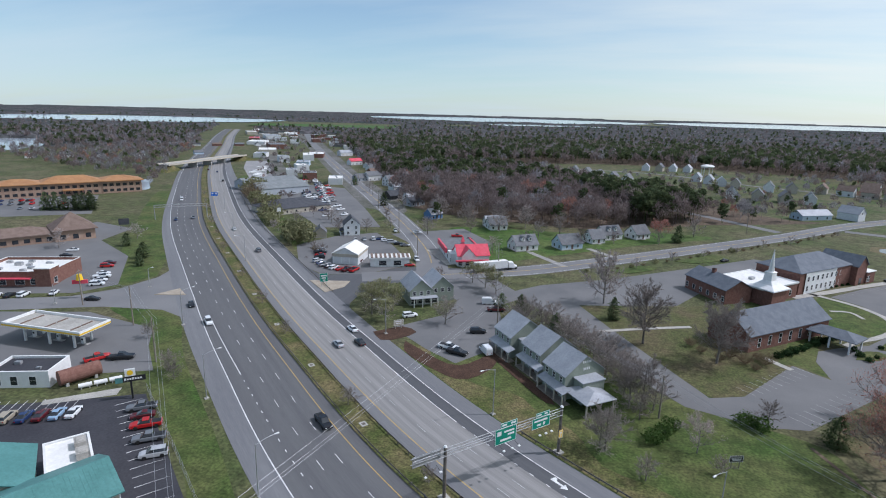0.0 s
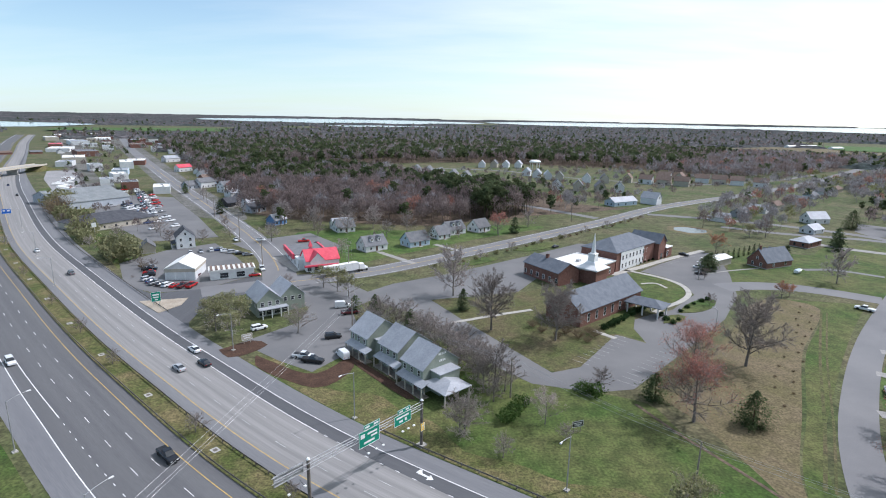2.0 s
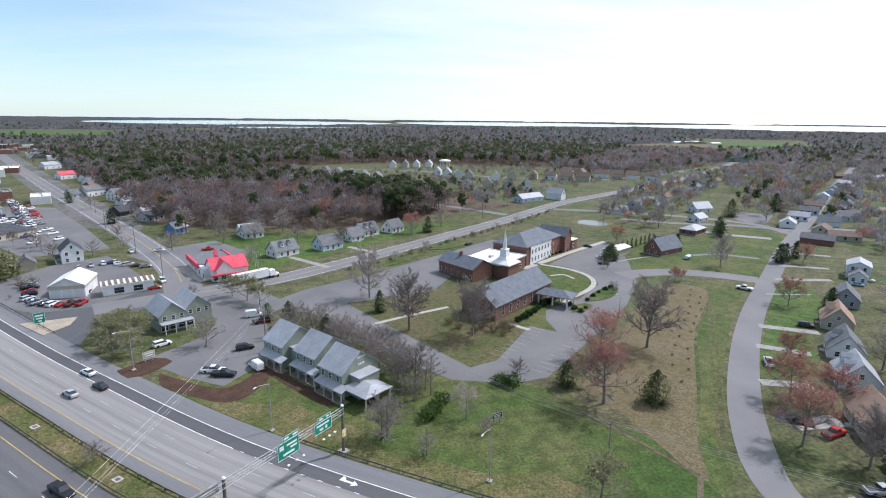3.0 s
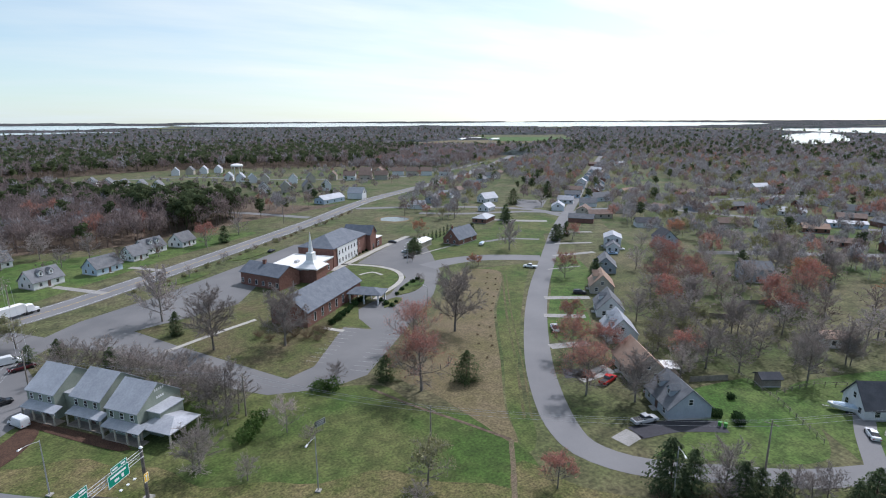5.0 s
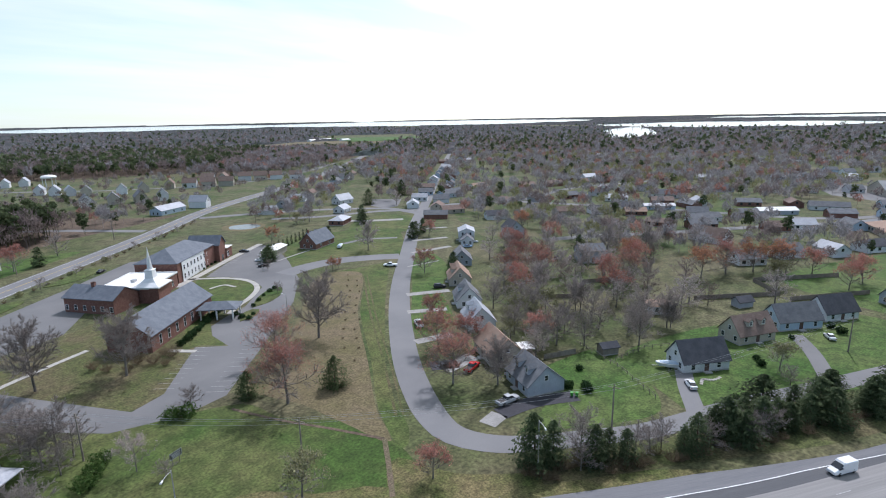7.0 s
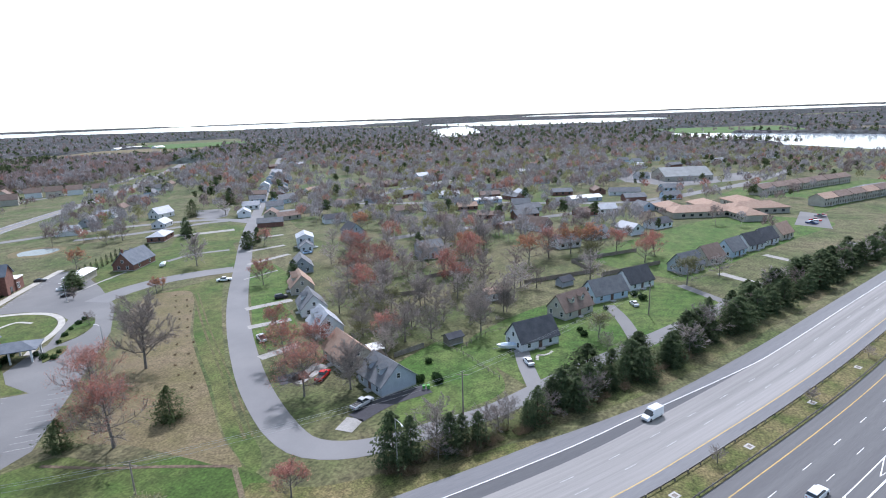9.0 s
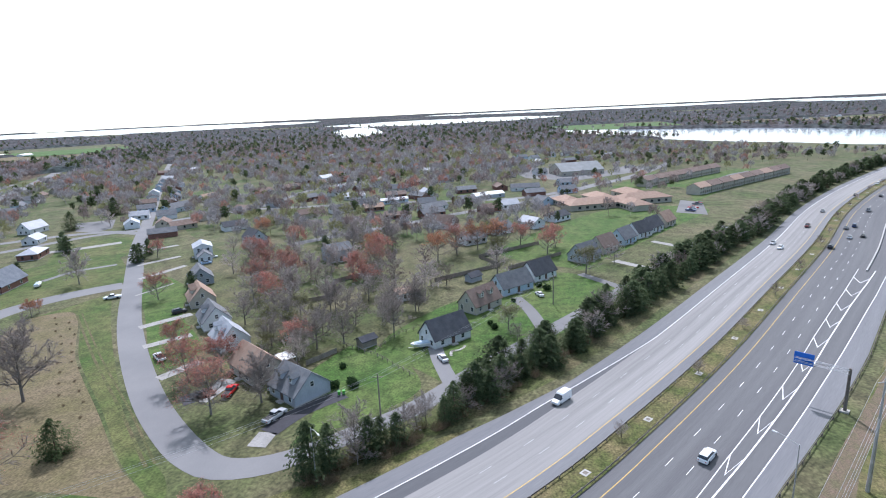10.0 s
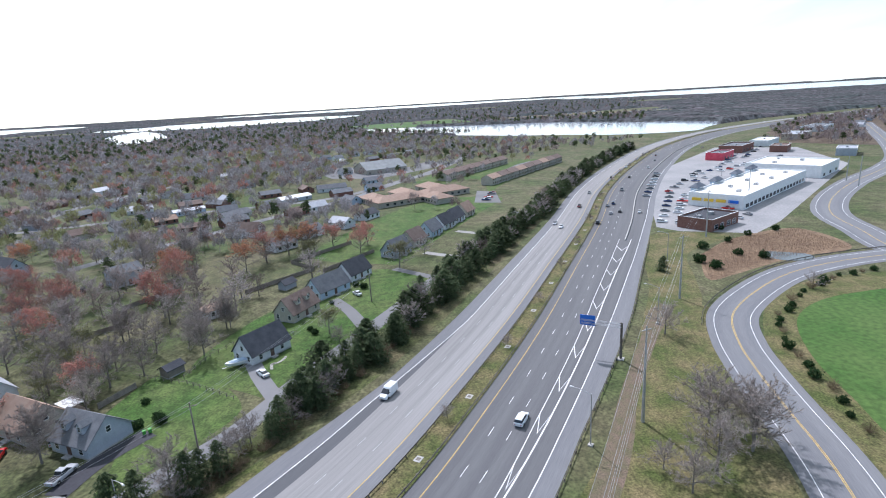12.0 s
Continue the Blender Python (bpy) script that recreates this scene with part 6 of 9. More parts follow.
for (x, y), (dx, dy), n, yaw, label, grp in ROWS:
    for k in range(n):
        px, py = x + dx * k + rnd.uniform(-2, 2), y + dy * k + rnd.uniform(-2, 2)
        if math.hypot(px - 366, py) < 45 or any(math.hypot(px - a, py - b) < r + 6 for a, b, r in OBST):
            continue
        kinds = ROSE if "rose" in grp else EST if "estate rows" == grp else KINDS
        far_house(px, py, (78 + rnd.choice((0, 180)) if "estate rows" == grp and py > 450 else yaw + rnd.choice((0, 0, 90, 180))) + rnd.uniform(-6, 6), rnd.choice(kinds), label, grp)
wt = thing("water_tank", pose(113, 690, 0), "white domed water tank above the trees", "water tank")
part("tank", poly(bmesh.new(), [(q * math.cos(2 * math.pi * i / 20), q * math.sin(2 * math.pi * i / 20), z) for z, q in ((9.5, 6.8), (11, 7.4), (12.1, 5.9), (12.8, 3.1), (13.1, 0.4)) for i in range(20)],
                  [(20 * k + i, 20 * k + (i + 1) % 20, 20 * k + 20 + (i + 1) % 20, 20 * k + 20 + i) for k in range(4) for i in range(20)] + [tuple(range(80, 100)), tuple(range(19, -1, -1))]), "trim", wt)
for k in range(6):
    part("leg", tube(bmesh.new(), (5.6 * math.cos(k), 5.6 * math.sin(k), 0), (5.6 * math.cos(k), 5.6 * math.sin(k), 9.6), 0.35, 0.35, 8), "trim", wt)
OBST.append((113, 690, 14))
for x, y, L in ((987, 1516, 60), (1010, 1440, 40), (930, 1500, 30)):
    house(x, y, 20, L, 14, 4, 3, "sid_white", "rf_white", "long white farm shed in the fields", (), (), (), name="farm_shed", cat="barn")


# ---- trees and shrubs ----
M.update({
    "bark": mat("grey_bark", (0.16, 0.14, 0.122), (0.225, 0.2, 0.175), 0.8, 0.95, amount=0.25, vary=0.15),
    "bark_pine": mat("pine_bark", (0.09, 0.06, 0.045), (0.13, 0.09, 0.07), 0.8, 0.95, amount=0.25),
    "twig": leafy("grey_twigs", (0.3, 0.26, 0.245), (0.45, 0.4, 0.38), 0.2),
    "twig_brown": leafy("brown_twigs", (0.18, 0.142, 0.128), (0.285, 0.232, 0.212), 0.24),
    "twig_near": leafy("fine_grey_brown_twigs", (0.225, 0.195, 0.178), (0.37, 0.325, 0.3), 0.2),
    "bud_red": leafy("red_maple_buds", (0.33, 0.135, 0.105), (0.47, 0.245, 0.2), 0.2),
    "bud_orange": leafy("orange_buds", (0.36, 0.17, 0.1), (0.5, 0.27, 0.17), 0.15),
    "bud_green": leafy("pale_green_buds", (0.165, 0.17, 0.085), (0.3, 0.29, 0.165), 0.2),
    "leaf_green": leafy("fresh_green_leaves", (0.05, 0.1, 0.026), (0.11, 0.165, 0.05), 0.15),
    "bud_pink": leafy("pale_pink_blossom", (0.46, 0.36, 0.36), (0.6, 0.5, 0.5), 0.1),
    "needle": leafy("dark_needles", (0.055, 0.084, 0.04), (0.122, 0.148, 0.074), 0.3),
    "needle_pine": leafy("pine_needles", (0.055, 0.08, 0.035), (0.1, 0.125, 0.055), 0.22),
    "evergreen": leafy("clipped_evergreen", (0.02, 0.045, 0.018), (0.045, 0.08, 0.03), 0.2),
    "brush": leafy("dry_brush", (0.13, 0.1, 0.065), (0.23, 0.18, 0.12), 0.2),
    "reeds": leafy("reed_stems", (0.2, 0.135, 0.095), (0.31, 0.22, 0.155), 0.1),
})


class Soup:
    """A list of loose triangles and tubes that becomes one mesh."""

    def __init__(self):
        self.v, self.f = [], []

    def tube(self, a, b, ra, rb, n):
        d = b - a
        u = np.cross(d, (0.3, 0.9, 0.2))
        u /= np.linalg.norm(u) + 1e-9
        w = np.cross(d, u)
        w /= np.linalg.norm(w) + 1e-9
        q = len(self.v)
        for c, r in ((a, ra), (b, rb)):
            for i in range(n):
                t = 2 * math.pi * i / n
                self.v.append(c + (u * math.cos(t) + w * math.sin(t)) * r)
        for i in range(n):
            self.f.append((q + i, q + (i + 1) % n, q + n + (i + 1) % n, q + n + i))

    def blade(self, a, b, w, rng):
        """A twig: a thin long triangle."""
        d = b - a
        u = np.cross(d, rng.normal(size=3))
        u *= w / (np.linalg.norm(u) + 1e-9)
        q = len(self.v)
        self.v += [a - u, a + u, b]
        self.f.append((q, q + 1, q + 2))

    def leaf(self, c, s, rng, flat=1.0):
        e = rng.normal(size=(3, 3)) * s * np.array([1, 1, flat])
        q = len(self.v)
        self.v += [c + e[0], c + e[1], c + e[2]]
        self.f.append((q, q + 1, q + 2))

    def mesh(self, name, material):
        me = bpy.data.meshes.new(name)
        me.from_pydata([tuple(p) for p in self.v], [], self.f)
        me.materials.append(M[material])
        return me


def bare_tree(seed, h, limbs, subs, twigs, spread=0.5, buds=0, bud=0.16, low=0.2, width=0.04):
    """Trunk with limbs, and a crown of branches, twigs and, if any, buds, for a tree h high."""
    g = np.random.default_rng(seed)
    wood, crown = Soup(), Soup()
    p, tips = np.zeros(3), []
    lean = g.normal(size=3) * 0.03
    r0 = h * 0.013 + 0.05
    n = 6
    pts = [p]
    for i in range(n):
        q = pts[-1] + np.array([lean[0] + g.normal() * 0.02, lean[1] + g.normal() * 0.02, 1.0]) * h * 0.8 / n
        wood.tube(pts[-1], q, r0 * (1 - 0.85 * i / n), r0 * (1 - 0.85 * (i + 1) / n), 6)
        pts.append(q)
    for k in range(limbs):
        f = low + (0.98 - low) * (k / limbs) ** 0.9
        i = min(int(f * n), n - 1)
        base = pts[i] + (pts[i + 1] - pts[i]) * (f * n - i)
        az = k * 2.4 + g.normal() * 0.35
        up = 0.3 + 0.6 * f + g.normal() * 0.1
        d = np.array([math.cos(az), math.sin(az), up])
        d /= np.linalg.norm(d)
        ln = h * spread * (1.12 - 0.62 * f) * g.uniform(0.85, 1.15)
        a, rr = base, r0 * (0.5 - 0.32 * f)
        for j in range(3):
            d = d + np.array([0, 0, 0.12]) + g.normal(size=3) * 0.11
            d /= np.linalg.norm(d)
            b = a + d * ln / 3
            wood.tube(a, b, rr * (1 - j * 0.3), rr * (1 - (j + 1) * 0.3), 4)
            for s in range(subs):
                c = a + (b - a) * g.uniform(0.2, 1)
                e = d + g.normal(size=3) * 0.62 + np.array([0, 0, 0.15])
                e /= np.linalg.norm(e)
                l2 = ln * g.uniform(0.22, 0.42) * (1 - 0.12 * j)
                c2 = c + e * l2
                crown.tube(c, c2, rr * 0.3, 0.02, 3)
                for q in range(twigs):
                    c3 = c + e * l2 * g.uniform(0.25, 1.0)
                    e2 = e + g.normal(size=3) * 0.7 + np.array([0, 0, 0.2])
                    e2 *= l2 * g.uniform(0.3, 0.62) / np.linalg.norm(e2)
                    crown.blade(c3, c3 + e2, width, g)
                    if q % 2:
                        tips.append(c3 + e2)
            a = b
        tips.append(a)
    leaves = Soup()
    tips = sorted(tips, key=lambda q: q[2] + 0.5 * math.hypot(q[0], q[1]))[len(tips) * 2 // 5:]
    for k in range(buds):
        leaves.leaf(tips[int(g.integers(len(tips)))] + g.normal(size=3) * 0.35, bud, g)
    return wood, crown, leaves


def conifer(seed, h, r, tufts, size, base=0.05, top=0.9, droop=0.25, ragged=0.25):
    """An evergreen: a trunk, and tufts in whorls that narrow to the tip."""
    g = np.random.default_rng(seed)
    wood, crown = Soup(), Soup()
    wood.tube(np.zeros(3), np.array([0, 0, h * 0.95]), 0.02 * h + 0.04, 0.02, 6)
    lob = g.uniform(1 - ragged, 1 + ragged, size=16)
    for k in range(tufts):
        f = g.uniform(0, 1) ** 1.25
        z = h * (base + (1 - base) * f)
        az = g.uniform(0, 2 * math.pi)
        q = r * min(1.0, (1 - f) * 1.7) ** top * (0.75 + 0.25 * min(1, f * 5)) * lob[int(az / 6.2832 * 16) % 16] * (0.85 + 0.3 * math.sin(f * 34 + az * 2))
        d = q * math.sqrt(g.uniform(0.15, 1))
        c = np.array([math.cos(az) * d, math.sin(az) * d, z - droop * d * 0.4])
        out = np.array([math.cos(az), math.sin(az), -droop + g.normal() * 0.25])
        side = np.array([-math.sin(az), math.cos(az), g.normal() * 0.4])
        s = size * g.uniform(0.6, 1.3)
        n = len(crown.v)
        crown.v += [c + out * s, c - out * s * 0.4 + side * s * 0.6, c - out * s * 0.4 - side * s * 0.6 + np.array([0, 0, s * 0.3])]
        crown.f.append((n, n + 1, n + 2))
    return wood, crown


def pine(seed, h, r, clumps, tufts, size):
    """A tall pine: a bare trunk with needle clumps in its upper part."""
    g = np.random.default_rng(seed)
    wood, crown = Soup(), Soup()
    wood.tube(np.zeros(3), np.array([0.2, 0.1, h * 0.95]), 0.28, 0.06, 6)
    for k in range(clumps):
        f = 0.48 + 0.52 * (k + 0.5) / clumps
        az = k * 2.4 + g.normal() * 0.4
        q = r * (1.15 - f) / 0.6 * g.uniform(0.5, 1.1)
        c = np.array([math.cos(az) * q, math.sin(az) * q, h * f])
        wood.tube(np.array([0.1, 0.05, h * (f - 0.05)]), c, 0.06, 0.02, 3)
        for j in range(tufts):
            crown.leaf(c + g.normal(size=3) * np.array([0.9, 0.9, 0.45]) * r * 0.32, size, g, 0.7)
    return wood, crown


def thicket(seed, r, h, n):
    """Bare brush: many thin stems and twigs from one root."""
    g = np.random.default_rng(seed)
    s = Soup()
    for k in range(n):
        d = g.normal(size=3) * np.array([1, 1, 0.6])
        d /= np.linalg.norm(d)
        b = np.array([d[0] * r, d[1] * r, 0.45 * h + abs(d[2]) * h * 0.6]) * g.uniform(0.6, 1.05)
        a = b * g.uniform(0.05, 0.7)
        s.blade(a, b, 0.022, g)
        for q in range(2):
            c = a + (b - a) * g.uniform(0.4, 0.9)
            s.blade(c, c + g.normal(size=3) * 0.25 + (b - a) * 0.2, 0.014, g)
    return Soup(), s


def shrub(seed, r, h, n, size):
    g = np.random.default_rng(seed)
    s = Soup()
    for k in range(n):
        d = g.normal(size=3)
        d /= np.linalg.norm(d)
        q = g.uniform(0.55, 1.0) * (1 + 0.18 * math.sin(3 * d[0] + 5 * d[1] + seed))
        s.leaf(np.array([d[0] * r * q, d[1] * r * q, h * 0.48 + d[2] * h * 0.46 * q]), size, g)
    w = Soup()
    for k in range(5):
        a = k * 1.26
        w.tube(np.zeros(3), np.array([math.cos(a) * r * 0.4, math.sin(a) * r * 0.4, h * 0.6]), 0.05, 0.02, 3)
    return w, s


PLANTS = {}


def plant_kind(key, make, mats, name, label, cat):
    """Register a kind: several variants, each a trunk mesh and crown meshes."""
    vs = []
    for k in range(make[0]):
        soups = make[1](k)
        vs.append([(("trunk", "crown", "foliage")[i], s.mesh(("trunk", "crown", "foliage")[i], mats[i])) for i, s in enumerate(soups) if s.f])
    PLANTS[key] = (vs, name, label, cat)


REF = 10.0   # kinds are made 10 m high and scaled
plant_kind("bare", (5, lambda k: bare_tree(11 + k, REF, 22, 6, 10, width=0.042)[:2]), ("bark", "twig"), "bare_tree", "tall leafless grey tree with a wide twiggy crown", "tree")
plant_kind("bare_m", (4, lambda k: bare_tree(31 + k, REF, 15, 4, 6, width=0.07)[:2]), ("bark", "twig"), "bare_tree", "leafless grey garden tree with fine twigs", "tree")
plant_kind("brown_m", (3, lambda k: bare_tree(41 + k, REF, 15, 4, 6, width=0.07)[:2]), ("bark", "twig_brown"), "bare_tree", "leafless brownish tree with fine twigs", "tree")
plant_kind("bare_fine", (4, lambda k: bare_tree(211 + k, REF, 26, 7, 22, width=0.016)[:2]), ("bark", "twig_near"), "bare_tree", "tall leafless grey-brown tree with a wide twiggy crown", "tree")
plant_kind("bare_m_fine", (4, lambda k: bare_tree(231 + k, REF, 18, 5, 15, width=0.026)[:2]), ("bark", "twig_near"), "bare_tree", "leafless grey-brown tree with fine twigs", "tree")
plant_kind("red", (3, lambda k: bare_tree(51 + k, REF, 18, 6, 11, buds=8000, bud=0.055, width=0.02)), ("bark", "twig_near", "bud_red"), "red_maple", "maple tree in dull red bud", "tree")
plant_kind("red_m", (3, lambda k: bare_tree(61 + k, REF, 15, 5, 7, buds=2800, bud=0.11, width=0.035)), ("bark", "twig_near", "bud_red"), "red_maple", "maple tree in dull red bud", "tree")
plant_kind("orange_m", (2, lambda k: bare_tree(71 + k, REF, 14, 4, 6, buds=2000, bud=0.14)), ("bark", "twig_near", "bud_orange"), "budding_tree", "garden tree in orange-brown bud", "tree")
plant_kind("green_m", (3, lambda k: bare_tree(81 + k, REF, 14, 4, 6, buds=2000, bud=0.15)), ("bark", "twig", "bud_green"), "budding_tree", "garden tree in pale yellow-green bud", "tree")
plant_kind("pink", (1, lambda k: bare_tree(91 + k, REF, 13, 3, 4, 0.6, buds=2200, bud=0.1)), ("bark", "twig", "bud_pink"), "blossom_tree", "small tree in pale pink blossom", "tree")
plant_kind("cedar", (5, lambda k: conifer(101 + k, REF, 3.3, 1500, 0.44, top=0.5, ragged=0.45)), ("bark_pine", "needle"), "cedar_tree", "dense dark green cedar tree", "tree")
plant_kind("cedar_far", (4, lambda k: conifer(181 + k, REF, 3.3, 620, 0.66, top=0.5, ragged=0.45)), ("bark_pine", "needle"), "cedar_tree", "dense dark green cedar tree", "tree")
plant_kind("cedar_fine", (4, lambda k: conifer(171 + k, REF, 3.3, 3200, 0.27, top=0.6, ragged=0.4)), ("bark_pine", "needle"), "cedar_tree", "dense dark olive-green cedar tree", "tree")
plant_kind("pine_near", (2, lambda k: conifer(111 + k, REF, 4.6, 3800, 0.27, top=0.75, ragged=0.35)), ("bark_pine", "needle_pine"), "pine_tree", "spreading young green pine tree", "tree")
plant_kind("pine", (4, lambda k: pine(121 + k, REF, 2.6, 12, 26, 0.3)), ("bark_pine", "needle_pine"), "pine_tree", "tall pine with a high needle crown", "tree")
plant_kind("shrub", (3, lambda k: shrub(131 + k, 1.0, 1.5, 420, 0.14)), ("bark", "evergreen"), "evergreen_shrub", "rounded dark evergreen shrub", "shrub")
plant_kind("brush", (3, lambda k: thicket(141 + k, 1.3, 2.0, 170)), ("bark", "brush"), "leafless_shrub", "tangled leafless brown shrub", "shrub")
plant_kind("bush_green", (2, lambda k: shrub(151 + k, 1.2, 1.8, 420, 0.12)), ("bark", "bud_green"), "budding_shrub", "shrub in pale green leaf", "shrub")
plant_kind("bush_leafy", (2, lambda k: shrub(191 + k, 1.3, 1.7, 520, 0.12)), ("bark", "leaf_green"), "leafy_shrub", "shrub in fresh mid-green leaf", "shrub")
plant_kind("cypress", (2, lambda k: conifer(161 + k, REF, 1.6, 900, 0.3, base=0.0, top=0.45, droop=-0.3, ragged=0.12)), ("bark_pine", "evergreen"), "cypress_tree", "clipped dark columnar cypress", "tree")
prng = random.Random(21)


def plant(key, x, y, h, group="", wide=1.0, z=0.0, label=""):
    """A plant of a kind, h metres high (shrubs: h times their own size)."""
    reach = math.hypot(x, y)
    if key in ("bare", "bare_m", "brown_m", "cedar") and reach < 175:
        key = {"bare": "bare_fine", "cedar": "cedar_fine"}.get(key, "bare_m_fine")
    if key == "cedar" and reach > 280:
        key = "cedar_far"
    if key in ("red", "red_m", "orange_m", "bare_m_fine", "brown_m", "bare_m", "green_m"):
        wide *= 1.25
    vs, name, lab, cat = PLANTS[key]
    v = prng.choice(vs)
    s = h / REF if key not in ("shrub", "brush", "bush_green", "bush_leafy") else h
    m = pose(x, y, z - 0.05, 0, 0, prng.uniform(0, 360)) @ Matrix.Diagonal((s * wide, s * wide, s, 1))
    if cat == "shrub":
        t = new(name, v[-1][1])
        t.matrix_world = m
        return tagged(t, label or lab, cat, group)
    t = new(name, v[0][1])
    t.matrix_world = m
    tagged(t, label or lab, cat, group)
    for nm, me in v[1:]:
        o = new(nm, me)
        o.parent = t
    return t


# single trees that stand out
for k, x, y, h in [("bare", 4, 187, 18.5), ("bare", 15, 155, 19), ("bare", 33, 148, 18.5), ("bare", 80, 133, 21), ("cedar", 7, 172, 7.5), ("red", 54, 105, 15.5), ("red", 63, 127, 14), ("pine_near", 66, 104, 8), ("pine_near", 49, 114, 7), ("bare_m", 38, 119, 6), ("pink", 22, 103, 7.5), ("brown_m", 4, 99, 8), ("bare_m", 5, 98, 10), ("bare_m", 25, 97, 4),
                   ("bare_m", -13, 152, 10), ("bare_m", -5, 143, 11), ("bare_m", 2, 133, 11), ("brown_m", 8, 126, 10), ("bare_m", 13, 120, 12), ("bare_m", -19, 160, 9), ("cedar", -21, 163, 8), ("cedar", -9, 150, 8), ("bare_m", -2, 147, 8), ("brown_m", 10, 117, 9), ("bare_m", 6, 138, 9), ("green_m", -15, 145, 7), ("cedar", -28, 168, 6),
                   ("bare_m", -42, 150, 9), ("green_m", -66, 150, 9), ("green_m", -61, 155, 9), ("green_m", -70, 157, 8), ("green_m", -60, 146, 8), ("green_m", -67, 163, 8), ("green_m", -38, 189, 9), ("green_m", -44, 194, 8), ("green_m", -33, 184, 8), ("brown_m", -57, 195, 5), ("green_m", -72, 165, 6),
                   ("red", 86, 84, 13), ("bare", 93, 76, 13), ("red_m", 58, 62, 7), ("green_m", 39, 74, 9), ("brown_m", 12, 91, 5), ("cedar", 73, 51, 11), ("cedar", 76, 49, 9), ("bare_m", 82, 47, 10), ("bare_m", 34, 68, 6), ("red_m", 148, 160, 10), ("bare", 158, 211, 15), ("orange_m", 124, 191, 6), ("orange_m", 128, 193, 5), ("brown_m", 107, 215, 5), ("brown_m", 93, 181, 5),
                   ("red_m", 104, 96, 10), ("red_m", 98, 101, 11), ("red_m", 112, 118, 9), ("cedar", 157, 152, 7), ("cedar", 161, 156, 7.5), ("cedar", 196, 218, 8), ("red_m", 200, 212, 9), ("cedar", 190, 214, 9), ("cedar", 205, 222, 8), ("cedar", 160, 248, 7), ("cedar", 206, 280, 10), ("cedar", 200, 270, 9), ("pine_near", 250, 330, 12), ("pine_near", 300, 350, 13), ("bare_m", 262, 312, 11), ("brown_m", 180, 300, 12), ("orange_m", 134, 262, 9), ("green_m", 170, 298, 8),
                   ("red", 165, 128, 12), ("red", 174, 120, 12), ("red", 183, 129, 12), ("red_m", 158, 121, 10), ("red", 196, 148, 12), ("red_m", 204, 160, 11), ("red_m", 150, 112, 10), ("red_m", 188, 142, 10), ("brown_m", 162, 112, 10), ("brown_m", 172, 108, 10), ("orange_m", 214, 74, 13), ("red", 226, 69, 14), ("orange_m", 236, 62, 13), ("red", 190, 92, 13), ("red_m", 184, 99, 11), ("red_m", 212, 100, 12), ("brown_m", 242, 52, 12), ("red_m", 246, 44, 11),
                   ("green_m", 124, 97, 7), ("green_m", 130, 92, 8), ("green_m", 137, 88, 7), ("green_m", 143, 97, 8), ("green_m", 117, 91, 6), ("green_m", 134, 102, 7), ("bare_m", 127, 73, 10), ("bare", 137, 62, 13), ("bare_m", 131, 82, 9), ("bare_m", 140, 76, 9), ("brown_m", 146, 82, 11), ("bare_m", 152, 70, 10), ("bare", 155, 62, 12), ("bare_m", 117, 80, 9), ("brown_m", 111, 78, 9), ("red_m", 120, 84, 9), ("bare_m", 150, 90, 10), ("red_m", 168, 86, 12), ("brown_m", 176, 78, 11), ("bare_m", 182, 66, 11), ("bare_m", 160, 97, 9), ("bare_m", 145, 108, 9),
                   ("bare", 222, 118, 16), ("bare", 234, 106, 17), ("cedar", 218, 130, 9), ("bare_m", 240, 122, 14), ("green_m", 146, 30, 8), ("bare_m", 200, 45, 12), ("green_m", 206, 12, 11), ("bare_m", 222, 2, 9), ("red_m", 232, 30, 11), ("red_m", 246, 28, 11), ("brown_m", 139, 26, 5), ("bare_m", 86, -50, 13), ("bare_m", 81, -54, 14), ("bare_m", 90, -51, 12), ("bare_m", 76, -45, 12), ("brown_m", 72, -39, 8), ("brown_m", 78, -37, 6), ("bare_m", 84, -56, 12), ("bare_m", 130, -60, 9), ("cedar", 181, -81, 5), ("cedar", 186, -84, 4), ("bare_m", 155, -117, 6),
                   ("brown_m", -116, 112, 5), ("brown_m", -96, 98, 6), ("brown_m", -92, 95, 5), ("cedar", -178, 172, 6), ("cedar", -182, 178, 7), ("cedar", -174, 168, 5), ("bare_m", -228, 178, 9), ("cedar", -205, 192, 6), ("bare_m", -212, 205, 8)]:
    plant(k, x, y, h)
for x, y, h in [(-16, 150, 8), (-11, 157, 9), (-7, 148, 8), (-3, 140, 9), (1, 143, 8), (5, 131, 9), (11, 130, 8), (9, 122, 9), (15, 117, 8), (12, 112, 7), (-22, 155, 8), (3, 126, 7)]:
    plant("brown_m", x, y, h, "thicket behind the shops")
for x, y in [(-313, 246), (-308, 248), (-303, 250), (-298, 252), (-294, 254), (-318, 244), (-300, 258), (-308, 256)]:
    plant("cedar", x, y, prng.uniform(9, 11), "evergreens by the office")
for k in range(10):
    plant("cypress", 121 + 3.9 * k, 239.5 + 2.7 * k, prng.uniform(4.5, 5.2), "clipped hedge of cypresses")
plant("cedar", 117, 232, 7, wide=1.6)
plant("cedar", 114, 228, 7, wide=1.6)
for k in range(30):
    s = S0 - 420 + k * 36 + prng.uniform(-6, 6)
    x, y = HW.at(s, prng.uniform(-0.8, 0.8))
    plant(prng.choice(("bare_m", "brown_m")), x, y, prng.uniform(3.2, 5.0), "young trees in the median", z=0.08)
